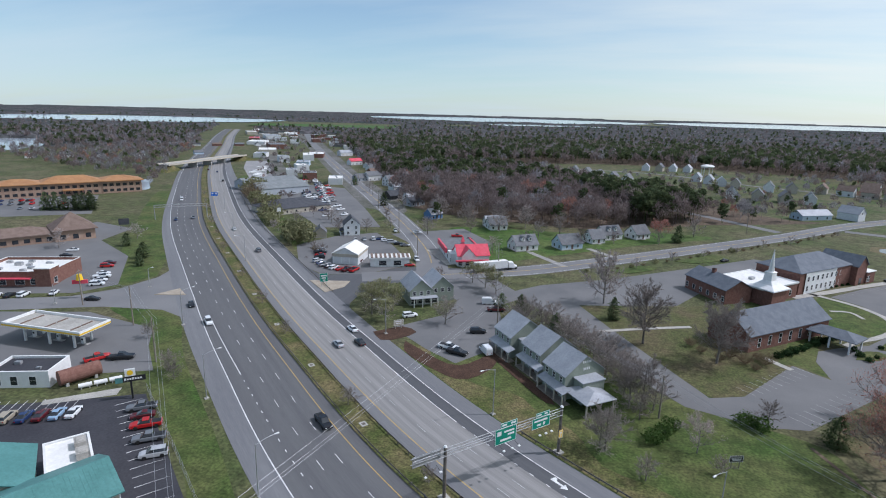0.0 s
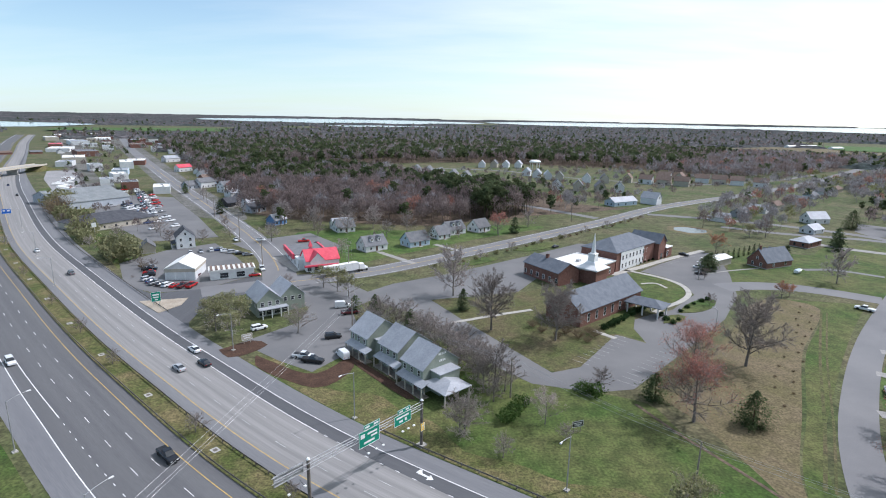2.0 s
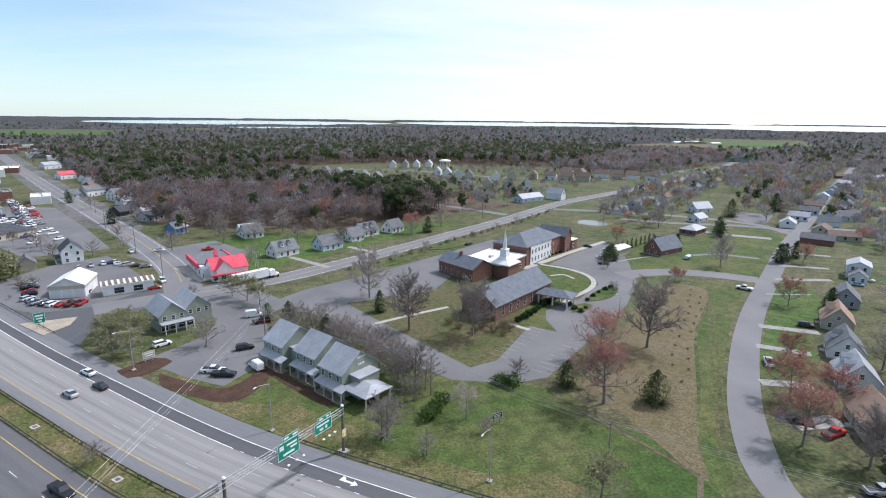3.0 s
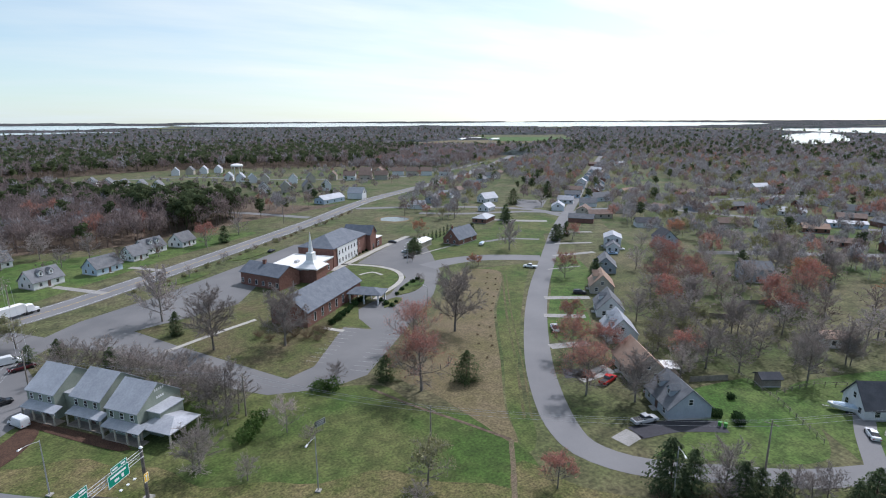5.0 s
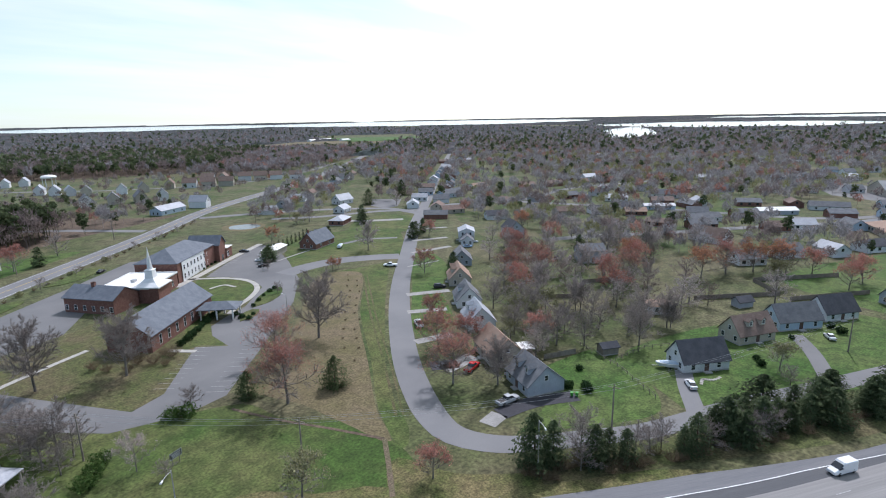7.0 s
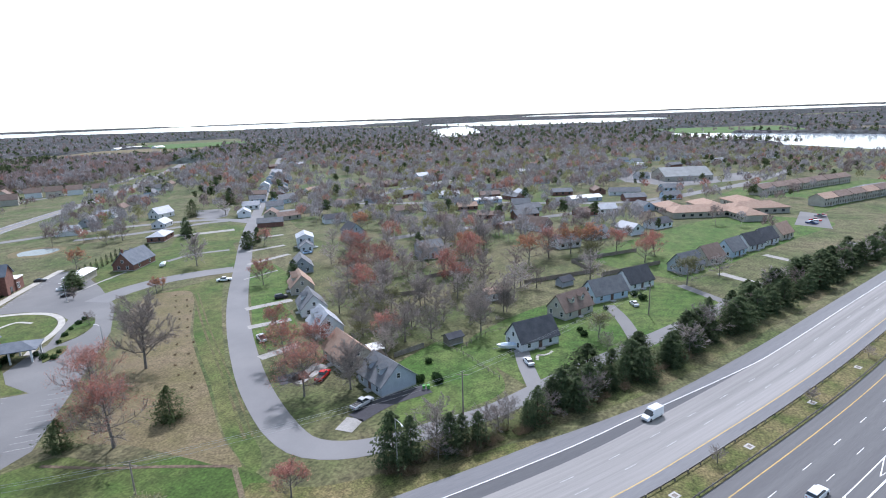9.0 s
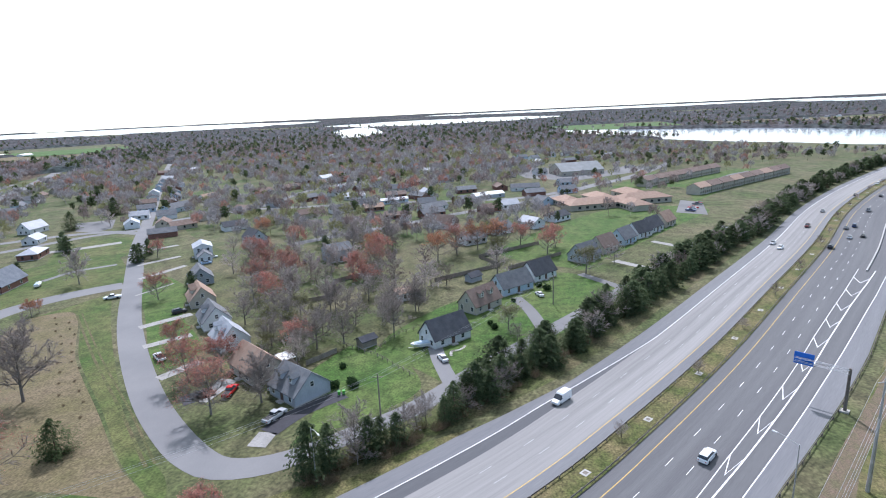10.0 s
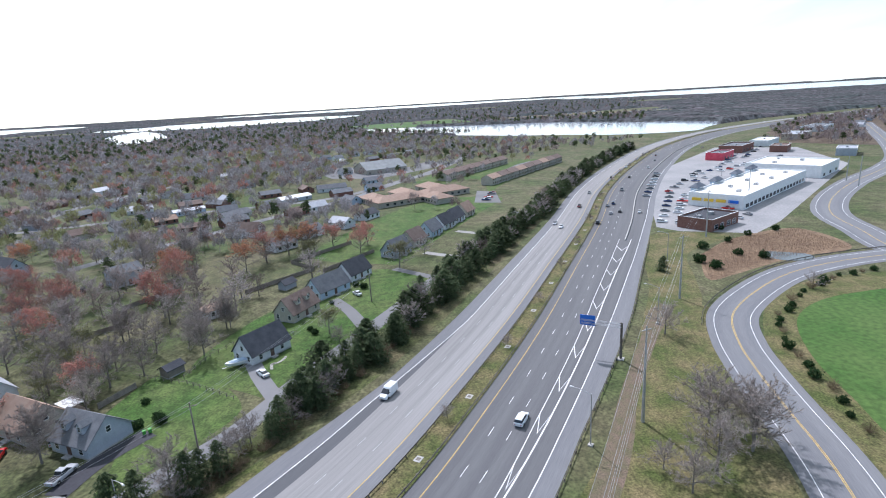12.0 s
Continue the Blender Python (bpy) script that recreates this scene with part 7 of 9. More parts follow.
# trees and bushes beside the wide road and its houses
for k, x, y, h in [("brown_m", -8, 268, 10), ("red_m", 30, 297, 12), ("bare_m", -52, 290, 12), ("bare_m", -30, 284, 10), ("brown_m", -66, 282, 9), ("bare_m", -46, 242, 9), ("brown_m", -34, 262, 8), ("bare_m", -86, 268, 11), ("bare", -72, 300, 14), ("bare", -92, 312, 15), ("brown_m", 8, 284, 7), ("cedar", 40, 300, 9), ("bare_m", 50, 318, 12), ("bare_m", -20, 296, 12), ("bare", -40, 306, 14), ("bare", -56, 312, 15),
                   ("bare_m", -118, 262, 8), ("bare_m", -146, 276, 9), ("brown_m", -152, 284, 9), ("brown_m", -132, 258, 8), ("bare_m", -160, 262, 9), ("bare_m", -110, 276, 7), ("cedar", -142, 344, 9), ("brown_m", -122, 300, 8), ("bare_m", -126, 338, 10), ("cedar", -205, 432, 8), ("bare_m", -178, 402, 10)]:
    plant(k, x, y, h)
for k in range(26):
    x, y = CR.at(CR.near(-10, 232) + 7.5 * k, -10.5 + prng.uniform(-1.5, 1.5))
    plant(prng.choice(("brush", "brush", "bush_green")), x, y, prng.uniform(0.6, 1.5), "bushes beside the wide road")
    if k % 3 == 0:
        plant("bare_m", x + 2, y - 1, prng.uniform(3.5, 6), "young trees beside the wide road")
# shrubs round the church and gardens
for k in range(9):
    plant("shrub", 50 + 2.55 * k + prng.uniform(-.3, .3), 157.5 + 2.6 * k, prng.uniform(0.9, 1.4), "shrubs along the chapel wall")
for x, y in [(34, 150), (37, 153), (40, 150), (42, 147), (45, 151), (30, 154), (36, 158), (44, 154), (28, 158)]:
    plant("brush", x, y, prng.uniform(1.3, 2.2), "shrubbery at the chapel corner")
for x, y in [(73, 163), (76, 166), (72, 166), (80, 174), (84, 178), (88, 182), (92, 185), (95, 187), (72, 170), (16, 107), (18, 110), (14, 104), (33, 117), (36, 116)]:
    plant("shrub" if x > 60 else "bush_leafy", x, y, prng.uniform(0.7, 1.2) if x > 60 else prng.uniform(1.2, 1.9))
for k in range(10):
    plant("shrub", 77 + 2.8 * k, 229.5 + 2.35 * k - 1.6, 0.7, "low shrubs by the hall")
for x, y in [(103, 63), (106, 60), (104.5, 58.5), (124, 33), (146, 34), (149, 36), (113, 66), (170, 33), (187, 27), (184, 24)]:
    plant("shrub", x, y, prng.uniform(0.8, 1.5))
for k in range(26):
    x, y = RP.at(RP.s[-1] * (0.3 + 0.022 * k), -11 + prng.uniform(-1, 1))
    plant("shrub" if k % 3 else "brush", x, y, prng.uniform(0.8, 1.5), "shrubs along the ramp")
for x, y in [(205, -108), (188, -98), (180, -100), (225, -150), (220, -135), (232, -130), (188, -122), (194, -116), (212, -122)]:
    plant("shrub", x, y, prng.uniform(1.2, 2.4))
# saplings in the dry meadow
for k in range(22):
    plant("brush", 78 + 2.25 * k + prng.uniform(-1, 1), 115 + 3.0 * k + (3 if k % 2 else -3), 0.42, "young saplings in rows")
# evergreens and brush along the highway
for k in range(265):
    s = S0 + 78 + k * 2.1 + prng.uniform(-1.5, 1.5)
    o = prng.uniform(28.5, 38) + (0 if s < S0 + 260 else -4)
    x, y = HW.at(s, o)
    if any(math.hypot(x - a, y - b) < 5 for a, b in ((118, 40), (148, 20))):
        continue
    r_ = prng.random()
    if r_ < 0.72:
        plant("cedar", x, y, prng.uniform(5.5, 9.5), "evergreens along the highway", wide=prng.uniform(1.1, 1.6))
    elif r_ < 0.92:
        plant(prng.choice(("bare_m", "brown_m", "bare_m")), x, y, prng.uniform(6, 10), "bare trees along the highway")
    else:
        plant("brush", x, y, prng.uniform(1.2, 2.2), "brush along the highway")
for k in range(16):
    x, y = HW.at(S0 + 44 + k * 3.2, b_edge(S0 + 60) + prng.uniform(5, 8.5))
    plant(prng.choice(("cedar", "bare_m", "bare_m", "cedar", "brown_m")), x, y, prng.uniform(5, 8.5), "trees between the street and the highway")
for k in range(60):
    s = S0 + 34 + k * 1.5
    x, y = HW.at(s, prng.uniform(27.5, 31.5))
    plant("brush", x, y, prng.uniform(0.8, 1.6), "brush along the highway")
for k in range(46):
    s = S0 - 430 + k * 6.2
    x, y = HW.at(s, prng.uniform(28, 38))
    if -112 < x < -60:
        continue
    plant(prng.choice(("brush", "brown_m", "bare_m", "bush_green")), x, y, prng.uniform(1.2, 2.0) if k % 2 else prng.uniform(4, 7), "bushes behind the shops")

# more trees in the back gardens
gx_ = random.Random(33)
BACK = [(110, 80), (128, 74), (146, 60), (160, 58), (190, 60), (226, 42), (262, 60), (262, 130), (240, 200), (206, 176), (180, 158), (160, 140), (140, 118), (124, 102)]
done = []
while len(done) < 46:
    x, y = gx_.uniform(100, 270), gx_.uniform(40, 205)
    if not inside(x, y, BACK) or any(math.hypot(x - a, y - b) < r for a, b, r in OBST) or any(math.hypot(x - a, y - b) < 6.5 for a, b in done):
        continue
    done.append((x, y))
    k = gx_.choice(("bare_m", "bare_m", "brown_m", "brown_m", "bare_m", "bare", "green_m", "orange_m" if x > 190 else "brown_m"))
    plant(k, x, y, gx_.uniform(8, 13), "garden trees")


# ---- woods: joined trees too many to count ----
def woody(name, a, b):
    """Tree crowns of a wood: the tone drifts from tree to tree, and a little from piece to piece."""
    m = mat(name, a, b, 0.11, 0.95, fine=6, amount=0.22, spec=0.1)
    n, l = m.node_tree.nodes, m.node_tree.links
    bsdf = n["Principled BSDF"]
    base = bsdf.inputs["Base Color"].links[0].from_socket
    g = n.new("ShaderNodeNewGeometry")
    mr = n.new("ShaderNodeMapRange")
    mr.inputs["To Min"].default_value, mr.inputs["To Max"].default_value = 0.55, 1.2
    l.new(g.outputs["Random Per Island"], mr.inputs["Value"])
    mul = n.new("ShaderNodeVectorMath")
    mul.operation = "SCALE"
    l.new(base, mul.inputs[0])
    l.new(mr.outputs[0], mul.inputs["Scale"])
    l.new(mul.outputs[0], bsdf.inputs["Base Color"])
    return thin(m, 0.45)


M.update({
    # the grey is cooled slightly to stand in for bluish haze over the woods
    "wood_grey": woody("hazed_grey_woodland", (0.25, 0.238, 0.245), (0.375, 0.357, 0.362)),
    "wood_brown": woody("brown_woodland", (0.2, 0.16, 0.153), (0.305, 0.247, 0.23)),
    "wood_red": woody("reddish_woodland", (0.34, 0.17, 0.14), (0.43, 0.25, 0.2)),
    "wood_green": woody("budding_woodland", (0.2, 0.21, 0.095), (0.31, 0.3, 0.16)),
    "wood_pine": woody("pine_woodland", (0.072, 0.1, 0.05), (0.13, 0.155, 0.075)),
})


def unit(v):
    return v / (np.linalg.norm(v, axis=-1, keepdims=True) + 1e-9)


def template(kind, seed, n, coarse):
    """A small tree, about a metre high, of n loose pieces that face outwards; coarse: how large the pieces are."""
    g = np.random.default_rng(seed)
    if kind == "pine":
        k = 9
        a = np.arange(k) * 2.4 + g.uniform(-.4, .4, k)
        zz = np.linspace(0.5, 0.93, k)
        rr = 0.17 * np.sqrt(np.clip((1.02 - zz) / 0.5, 0, 1)) * g.uniform(0.6, 1.15, k)
        heads = np.stack([rr * np.cos(a), rr * np.sin(a), zz], 1)
        pick = g.integers(k, size=n)
        d = unit(g.normal(size=(n, 3)) + np.array([0, 0, 0.35]))
        c = heads[pick] + d * np.array([0.12, 0.12, 0.075]) * g.uniform(0.7, 1.05, (n, 1))
        nrm = unit(d + g.normal(size=(n, 3)) * 0.45)
        u = unit(np.cross(nrm, g.normal(size=(n, 3))))
        w = np.cross(nrm, u)
        s = g.uniform(0.035, 0.06, (n, 1)) * coarse
        e = np.stack([u * s, (-0.5 * u + 0.8 * w) * s, (-0.5 * u - 0.8 * w) * s], 1)
    else:
        k = 11
        a = np.arange(k) * 2.4 + g.uniform(-.4, .4, k)
        zz = np.linspace(-0.45, 0.95, k) + g.uniform(-.08, .08, k)
        rr = np.sqrt(np.clip(1 - zz ** 2, 0.03, 1))
        heads = np.stack([rr * np.cos(a) * 0.22, rr * np.sin(a) * 0.22, 0.6 + 0.27 * zz], 1)
        pick = g.integers(k, size=n)
        d = unit(g.normal(size=(n, 3)) + np.array([0, 0, 0.3]))
        c = heads[pick] + d * 0.13 * g.uniform(0.45, 1.1, (n, 1))
        up = unit(np.array([0, 0, 0.75]) + d * 0.45 + g.normal(size=(n, 3)) * 0.4)
        nrm = d + g.normal(size=(n, 3)) * 0.3
        side = unit(np.cross(up, nrm))
        ln = g.uniform(0.08, 0.16, (n, 1)) * coarse
        e = np.stack([up * ln * 0.6, -up * ln * 0.4 + side * 0.0135 * coarse, -up * ln * 0.4 - side * 0.0135 * coarse], 1)
    tris = c[:, None, :] + e
    t = 0.009
    trunk = [[[-t, 0, 0], [t, 0, 0], [0, 0, 0.8]], [[0, -t, 0], [0, t, 0], [0, 0, 0.8]]]
    for h in heads[::2] if n > 60 else ():
        b = np.array([0, 0, max(0.2, h[2] - 0.3)]) if kind != "pine" else np.array([0, 0, h[2] - 0.04])
        trunk.append([b + (0, 0, 0.006), b - (0, 0, 0.006), h])
    return np.concatenate([tris, np.array(trunk, float)])


def wood(name, kind, places, material, label, n, seed, coarse):
    """places: rows of x, y, z, height."""
    if not len(places):
        return
    g = np.random.default_rng(seed)
    T = [template(kind, seed + k, n, coarse) for k in range(7)]
    out = []
    for x, y, z, h in places:
        t = T[int(g.integers(7))]
        a = g.uniform(0, 6.283)
        w = h * g.uniform(0.9, 1.3)
        ca, sa = math.cos(a) * w, math.sin(a) * w
        q = np.empty_like(t)
        q[..., 0] = t[..., 0] * ca - t[..., 1] * sa + x
        q[..., 1] = t[..., 0] * sa + t[..., 1] * ca + y
        q[..., 2] = t[..., 2] * h + z - 0.02
        out.append(q)
    v = np.concatenate(out).reshape(-1, 3)
    me = bpy.data.meshes.new(name)
    me.vertices.add(len(v))
    me.vertices.foreach_set("co", v.ravel())
    k = len(v) // 3
    me.loops.add(3 * k)
    me.loops.foreach_set("vertex_index", np.arange(3 * k, dtype=np.int32))
    me.polygons.add(k)
    me.polygons.foreach_set("loop_start", np.arange(0, 3 * k, 3, dtype=np.int32))
    me.update(calc_edges=True)
    me.materials.append(M[material])
    tagged(new(name, me), label, "woods", kind="stuff")


WAYS = [(HW, 34), (ST, 8), (CR, 11), (MS, 13), (RP, 12), (R2, 14)]


def clear(x, y, gap=0.0):
    for w, d in WAYS:
        if np.min(np.hypot(w.p[:, 0] - x, w.p[:, 1] - y)) < d + gap:
            return False
    for a, b, r in OBST:
        if abs(x - a) < r and abs(y - b) < r and math.hypot(x - a, y - b) < r:
            return False
    return not any(inside(x, y, w) for w in WAT)


def scatter(poly_, spacing, g, keep=1.0):
    xs, ys = [p[0] for p in poly_], [p[1] for p in poly_]
    out = []
    y = min(ys)
    while y < max(ys):
        x = min(xs)
        while x < max(xs):
            px, py = x + g.uniform(-.5, .5) * spacing, y + g.uniform(-.5, .5) * spacing
            if g.random() < keep and inside(px, py, poly_) and clear(px, py):
                out.append((px, py))
            x += spacing
        y += spacing
    return out


wr = np.random.default_rng(77)
SETS = {k: [] for k in ("grey", "brown", "red", "green", "pine")}


FLOORS = []
ESTATE = [(-50, 560), (20, 480), (66, 440), (120, 392), (240, 470), (250, 560), (140, 745), (40, 750), (-50, 670)]   # houses with low garden trees


def sow(poly_, spacing, mix, hmin, hmax, keep=1.0, floor=False):
    if floor:
        FLOORS.append(poly_)
    names, w = list(mix), np.array(list(mix.values()), float)
    for x, y in scatter(poly_, spacing, wr, keep):
        k = names[int(wr.choice(len(names), p=w / w.sum()))]
        low = inside(x, y, ESTATE)
        if low and wr.random() < 0.3:
            continue
        SETS[k].append((x, y, rise(math.hypot(x, y)), wr.uniform(4, 9) if low else wr.uniform(hmin, hmax)))


# the wood beyond the crossing road: leafless in front, pines behind
sow([(-128, 350), (-100, 330), (-60, 322), (-24, 316), (6, 318), (22, 340), (0, 420), (-60, 470), (-190, 470)], 7.6, {"grey": 0.8, "brown": 5, "red": 0.3, "pine": 0.35}, 11, 17, floor=True)
sow([(22, 338), (52, 350), (62, 380), (40, 440), (-6, 425), (8, 370)], 6.4, {"pine": 5, "brown": 1.2}, 15, 21, floor=True)
sow([(56, 356), (130, 392), (170, 440), (120, 540), (40, 560), (30, 450)], 8.5, {"brown": 3, "grey": 2, "pine": 1.5, "red": 0.4}, 9, 14, 0.6, floor=True)
sow([(-196, 470), (-60, 470), (0, 425), (40, 445), (44, 520), (-40, 570), (-160, 620), (-250, 600)], 7.5, {"pine": 4, "brown": 2.5, "grey": 0.6}, 12, 18, floor=True)
sow([(-260, 610), (-170, 700), (-20, 780), (60, 800), (300, 720), (560, 1100), (300, 1180), (-300, 1180), (-440, 900)], 9.5, {"pine": 3.4, "brown": 2.4, "grey": 0.7}, 13, 19, floor=True)
# garden estate
MIX = {"grey": 5.5, "brown": 2.6, "red": 0.7, "green": 1.5, "pine": 0.6}
sow([(250, 60), (214, 140), (240, 210), (330, 310), (430, 300), (430, 150), (330, 50), (300, 20)], 10.5, MIX, 7, 13, 0.85)
sow([(430, 90), (430, 310), (560, 470), (700, 560), (760, 380), (700, 160), (560, 80)], 10.5, MIX, 8, 13, 0.9)
sow([(700, 160), (760, 400), (700, 560), (860, 720), (1150, 640), (1230, 420), (1180, 160), (960, 10), (800, -130), (720, -190), (700, -60)], 11.5, MIX, 8, 13, 0.92)
sow([(560, -20), (640, 60), (700, 160), (700, -60), (740, -220), (690, -280), (600, -140)], 12.0, {"grey": 3, "brown": 3, "green": 1, "pine": 2}, 6, 11, 0.75)
sow([(150, 330), (180, 300), (330, 460), (520, 640), (460, 690), (300, 540)], 10, MIX, 7, 12, 0.8)
sow([(260, 330), (340, 330), (560, 520), (760, 760), (620, 760), (440, 600)], 10.5, MIX, 8, 13, 0.85)
sow([(330, 600), (470, 700), (700, 900), (640, 1090), (560, 1080), (300, 720), (240, 660)], 9.5, {"grey": 2.5, "brown": 4, "red": 0.4, "pine": 0.6}, 11, 16, floor=True)
sow([(300, -20), (330, 40), (420, 40), (400, -10)], 11.0, MIX, 6, 11, 0.4)
sow([(-330, 640), (-420, 700), (-700, 1120), (-1100, 1760), (-1000, 1800), (-560, 1080)], 24, {"grey": 3, "brown": 3, "pine": 1.5}, 7, 12, 0.8)
sow([(-200, 300), (-262, 380), (-330, 470), (-380, 540), (-372, 552), (-300, 455), (-240, 380)], 11, {"brown": 2, "green": 1, "red": 1}, 4, 7, 0.5)
sow([(262, 300), (300, 340), (620, 660), (1000, 1010), (1030, 985), (660, 630), (330, 318), (290, 290)], 13, MIX, 7, 12, 0.7)
sow([(250, 240), (300, 290), (640, 590), (1010, 930), (1040, 900), (680, 560), (340, 270), (280, 226)], 13, MIX, 7, 12, 0.7)
sow([(372, -40), (330, -30), (345, 30), (440, 60), (470, 110), (620, 120), (700, -40), (640, -160), (540, -110), (440, -40)], 14, MIX, 6, 11, 0.6)
# town trees along main street and west of the highway
sow([(-90, 300), (-130, 350), (-190, 460), (-330, 700), (-600, 1160), (-560, 1180), (-300, 760), (-130, 440)], 11.0, {"grey": 3, "brown": 4, "pine": 1, "red": 1}, 8, 13, 0.8)
sow([(-190, 300), (-150, 270), (-140, 262), (-330, 560), (-700, 1150), (-800, 1200), (-420, 600)], 13.0, {"grey": 3, "brown": 3, "pine": 1}, 5, 9, 0.55)
sow([(-300, 345), (-330, 330), (-400, 380), (-460, 400), (-640, 460), (-760, 640), (-900, 900), (-800, 960), (-620, 760), (-440, 520), (-330, 400)], 10.0, {"grey": 4, "brown": 4, "red": 0.5, "pine": 0.5}, 7, 11, 0.8)
sow([(-640, 460), (-1000, 420), (-1300, 700), (-1400, 1300), (-1000, 1250), (-860, 1000), (-900, 900), (-760, 640)], 15.0, {"pine": 1.2, "grey": 3, "brown": 3}, 8, 13, 0.7)
sow([(232, -60), (420, -150), (540, -210), (640, -300), (600, -330), (420, -200)], 40, {"grey": 1}, 4, 6, 0.4)
sow([(470, -440), (560, -380), (700, -440), (900, -640), (1020, -880), (880, -980), (640, -700), (500, -560)], 9.5, {"grey": 2, "brown": 4, "pine": 0.8}, 6, 11, 0.9, floor=True)
sow([(540, -330), (620, -390), (760, -520), (840, -640), (800, -640), (700, -520), (580, -400)], 14, {"grey": 2, "brown": 3, "pine": 1}, 4, 8, 0.7)
sow([(60, 420), (170, 430), (300, 560), (330, 640), (260, 720), (90, 700), (20, 640), (40, 560)], 13, {"grey": 3, "brown": 4, "red": 0.6, "pine": 0.7, "green": 0.5}, 5, 9, 0.7)
sow([(560, 520), (760, 760), (1000, 960), (1150, 660), (860, 720), (700, 560)], 15.0, MIX, 9, 14, 0.9)
sow([(-330, 700), (-600, 1160), (-300, 1180), (-260, 620), (-200, 480)], 9.5, {"grey": 1.5, "brown": 3, "pine": 2}, 10, 16, 0.9, floor=True)
# reed stems in the marsh
rs_ = Soup()
for x, y in scatter([(196, -102), (216, -126), (226, -160), (194, -160), (186, -132), (172, -102), (168, -92)], 0.55, wr):
    rs_.blade(np.array([x, y, 0]), np.array([x + wr.normal() * .3, y + wr.normal() * .3, wr.uniform(0.5, 1.2)]), 0.045, wr)
tagged(new("reeds", rs_.mesh("reeds", "reeds")), "dense stand of dry brown reeds", "reeds", kind="stuff")

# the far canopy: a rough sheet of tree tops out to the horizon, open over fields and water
# distance haze is put into the base colour as a cool grey
M["canopy"] = mat("far_woods_haze_tint", (0.115, 0.106, 0.112), (0.06, 0.072, 0.07), 0.012, 1.0, fine=8, amount=0.55, spec=0.0, tuft=0.4)
BAYS = ((61.4, 65.4, 1520, 2500), (-60, -32, 2300, 3000), (-24, 4, 3300, 4300), (4, 30, 3500, 4600), (26, 60, 3400, 4700), (60, 84, 2500, 3300), (70, 108, 3900, 4600), (104, 140, 3300, 4500), (-12, 0, 2700, 3000))
radii = [1000.0]
while radii[-1] < 4860:
    radii.append(radii[-1] * 1.011)
bear = np.arange(-72, 146, 0.3)
FARP = [p for _, _, p, _ in FAR] + WAT


def open_ground(a, r):
    x, y = r * math.sin(radians(a)), r * math.cos(radians(a))
    a, r = a + 1.1 * noise.noise((x * 0.004, y * 0.004, 7.0)), r + 130 * noise.noise((x * 0.003, y * 0.003, 11.0))
    if any(a0 < a < a1 and (r0 + r1) / 2 + (r0 - r1) / 2 * math.sin(math.pi * (a - a0) / (a1 - a0)) ** .5 - 20 < r < (r0 + r1) / 2 + (r1 - r0) / 2 * math.sin(math.pi * (a - a0) / (a1 - a0)) ** .5 + 20 for a0, a1, r0, r1 in BAYS):
        return True
    if r < 2600 and any(inside(x, y, p) for p in FARP):
        return True
    if r < 2900 and np.min(np.hypot(HW.p[::6, 0] - x, HW.p[::6, 1] - y)) < 60:
        return True
    return r < 1500 and (inside(x, y, [(-500, 600), (-1100, 1400), (-700, 1400), (-380, 700)]) or inside(x, y, [(200, -80), (800, -500), (1100, -1000), (200, -700)])) or noise.noise((x * 0.0022, y * 0.0022, 3.0)) > 0.46


FAR_TREES = []
for a in np.arange(-58, 112, 0.75):
    r = 990.0
    while r < 3100:
        q, w = a + float(wr.uniform(-.5, .5)), r + float(wr.uniform(-12, 12))
        x, y = w * math.sin(radians(q)), w * math.cos(radians(q))
        if not open_ground(q, w) and clear(x, y):
            FAR_TREES.append((x, y))
        r *= 1.02 if r < 1700 else 1.035
# the far woods, tree by tree where crowns still show
for x, y in FAR_TREES:
    SETS[("pine", "brown", "brown", "grey", "pine")[int(wr.integers(5))]].append((x, y, rise(math.hypot(x, y)) + 1.0, wr.uniform(10, 15)))
LABELS = {"grey": "leafless grey woodland", "brown": "leafless brown woodland", "red": "reddish budding woodland trees", "green": "pale green budding trees", "pine": "dark green pines"}
for k, label in LABELS.items():
    kind = "pine" if k == "pine" else "bare"
    for r0, r1, n, coarse, where in ((0, 440, 330, 1.0, "close to the road"), (440, 720, 110, 1.65, "beyond the gardens"), (720, 1000, 44, 2.5, "in the distance"), (1000, 1600, 22, 3.3, "towards the horizon"), (1600, 9000, 14, 4.2, "on the horizon")):
        wood("woods", kind, [q for q in SETS[k] if r0 <= math.hypot(q[0], q[1]) < r1], "wood_" + k, "%s %s" % (label, where), n, 500 + n, coarse)
for i, p in enumerate(FLOORS):
    paved(p, 0.004 + 0.0004 * i, "forest_floor", "brown leaf litter of a woodland floor", "woodland floor", "ground_patch")


cv, cf, ids = [], [], {}
op = [[open_ground(a, r) for a in bear] for r in radii]
cg = np.random.default_rng(9)
for i, r in enumerate(radii):
    for j, a in enumerate(bear):
        if op[i][j]:
            continue
        edge = any(op[max(0, min(len(radii) - 1, i + u))][max(0, min(len(bear) - 1, j + w))] for u in (-1, 0, 1) for w in (-1, 0, 1)) or i == 0
        x, y = r * math.sin(radians(a)), r * math.cos(radians(a))
        z = rise(r) + (0.2 if edge else 6.0 + 2.5 * noise.noise((x * 0.008, y * 0.008, 0)) + cg.uniform(-0.8, 0.8))
        ids[i, j] = len(cv)
        cv.append((x, y, z))
for i in range(len(radii) - 1):
    for j in range(len(bear) - 1):
        q = [(i, j), (i, j + 1), (i + 1, j + 1), (i + 1, j)]
        if all(k in ids for k in q):
            cf.append(tuple(ids[k] for k in q))
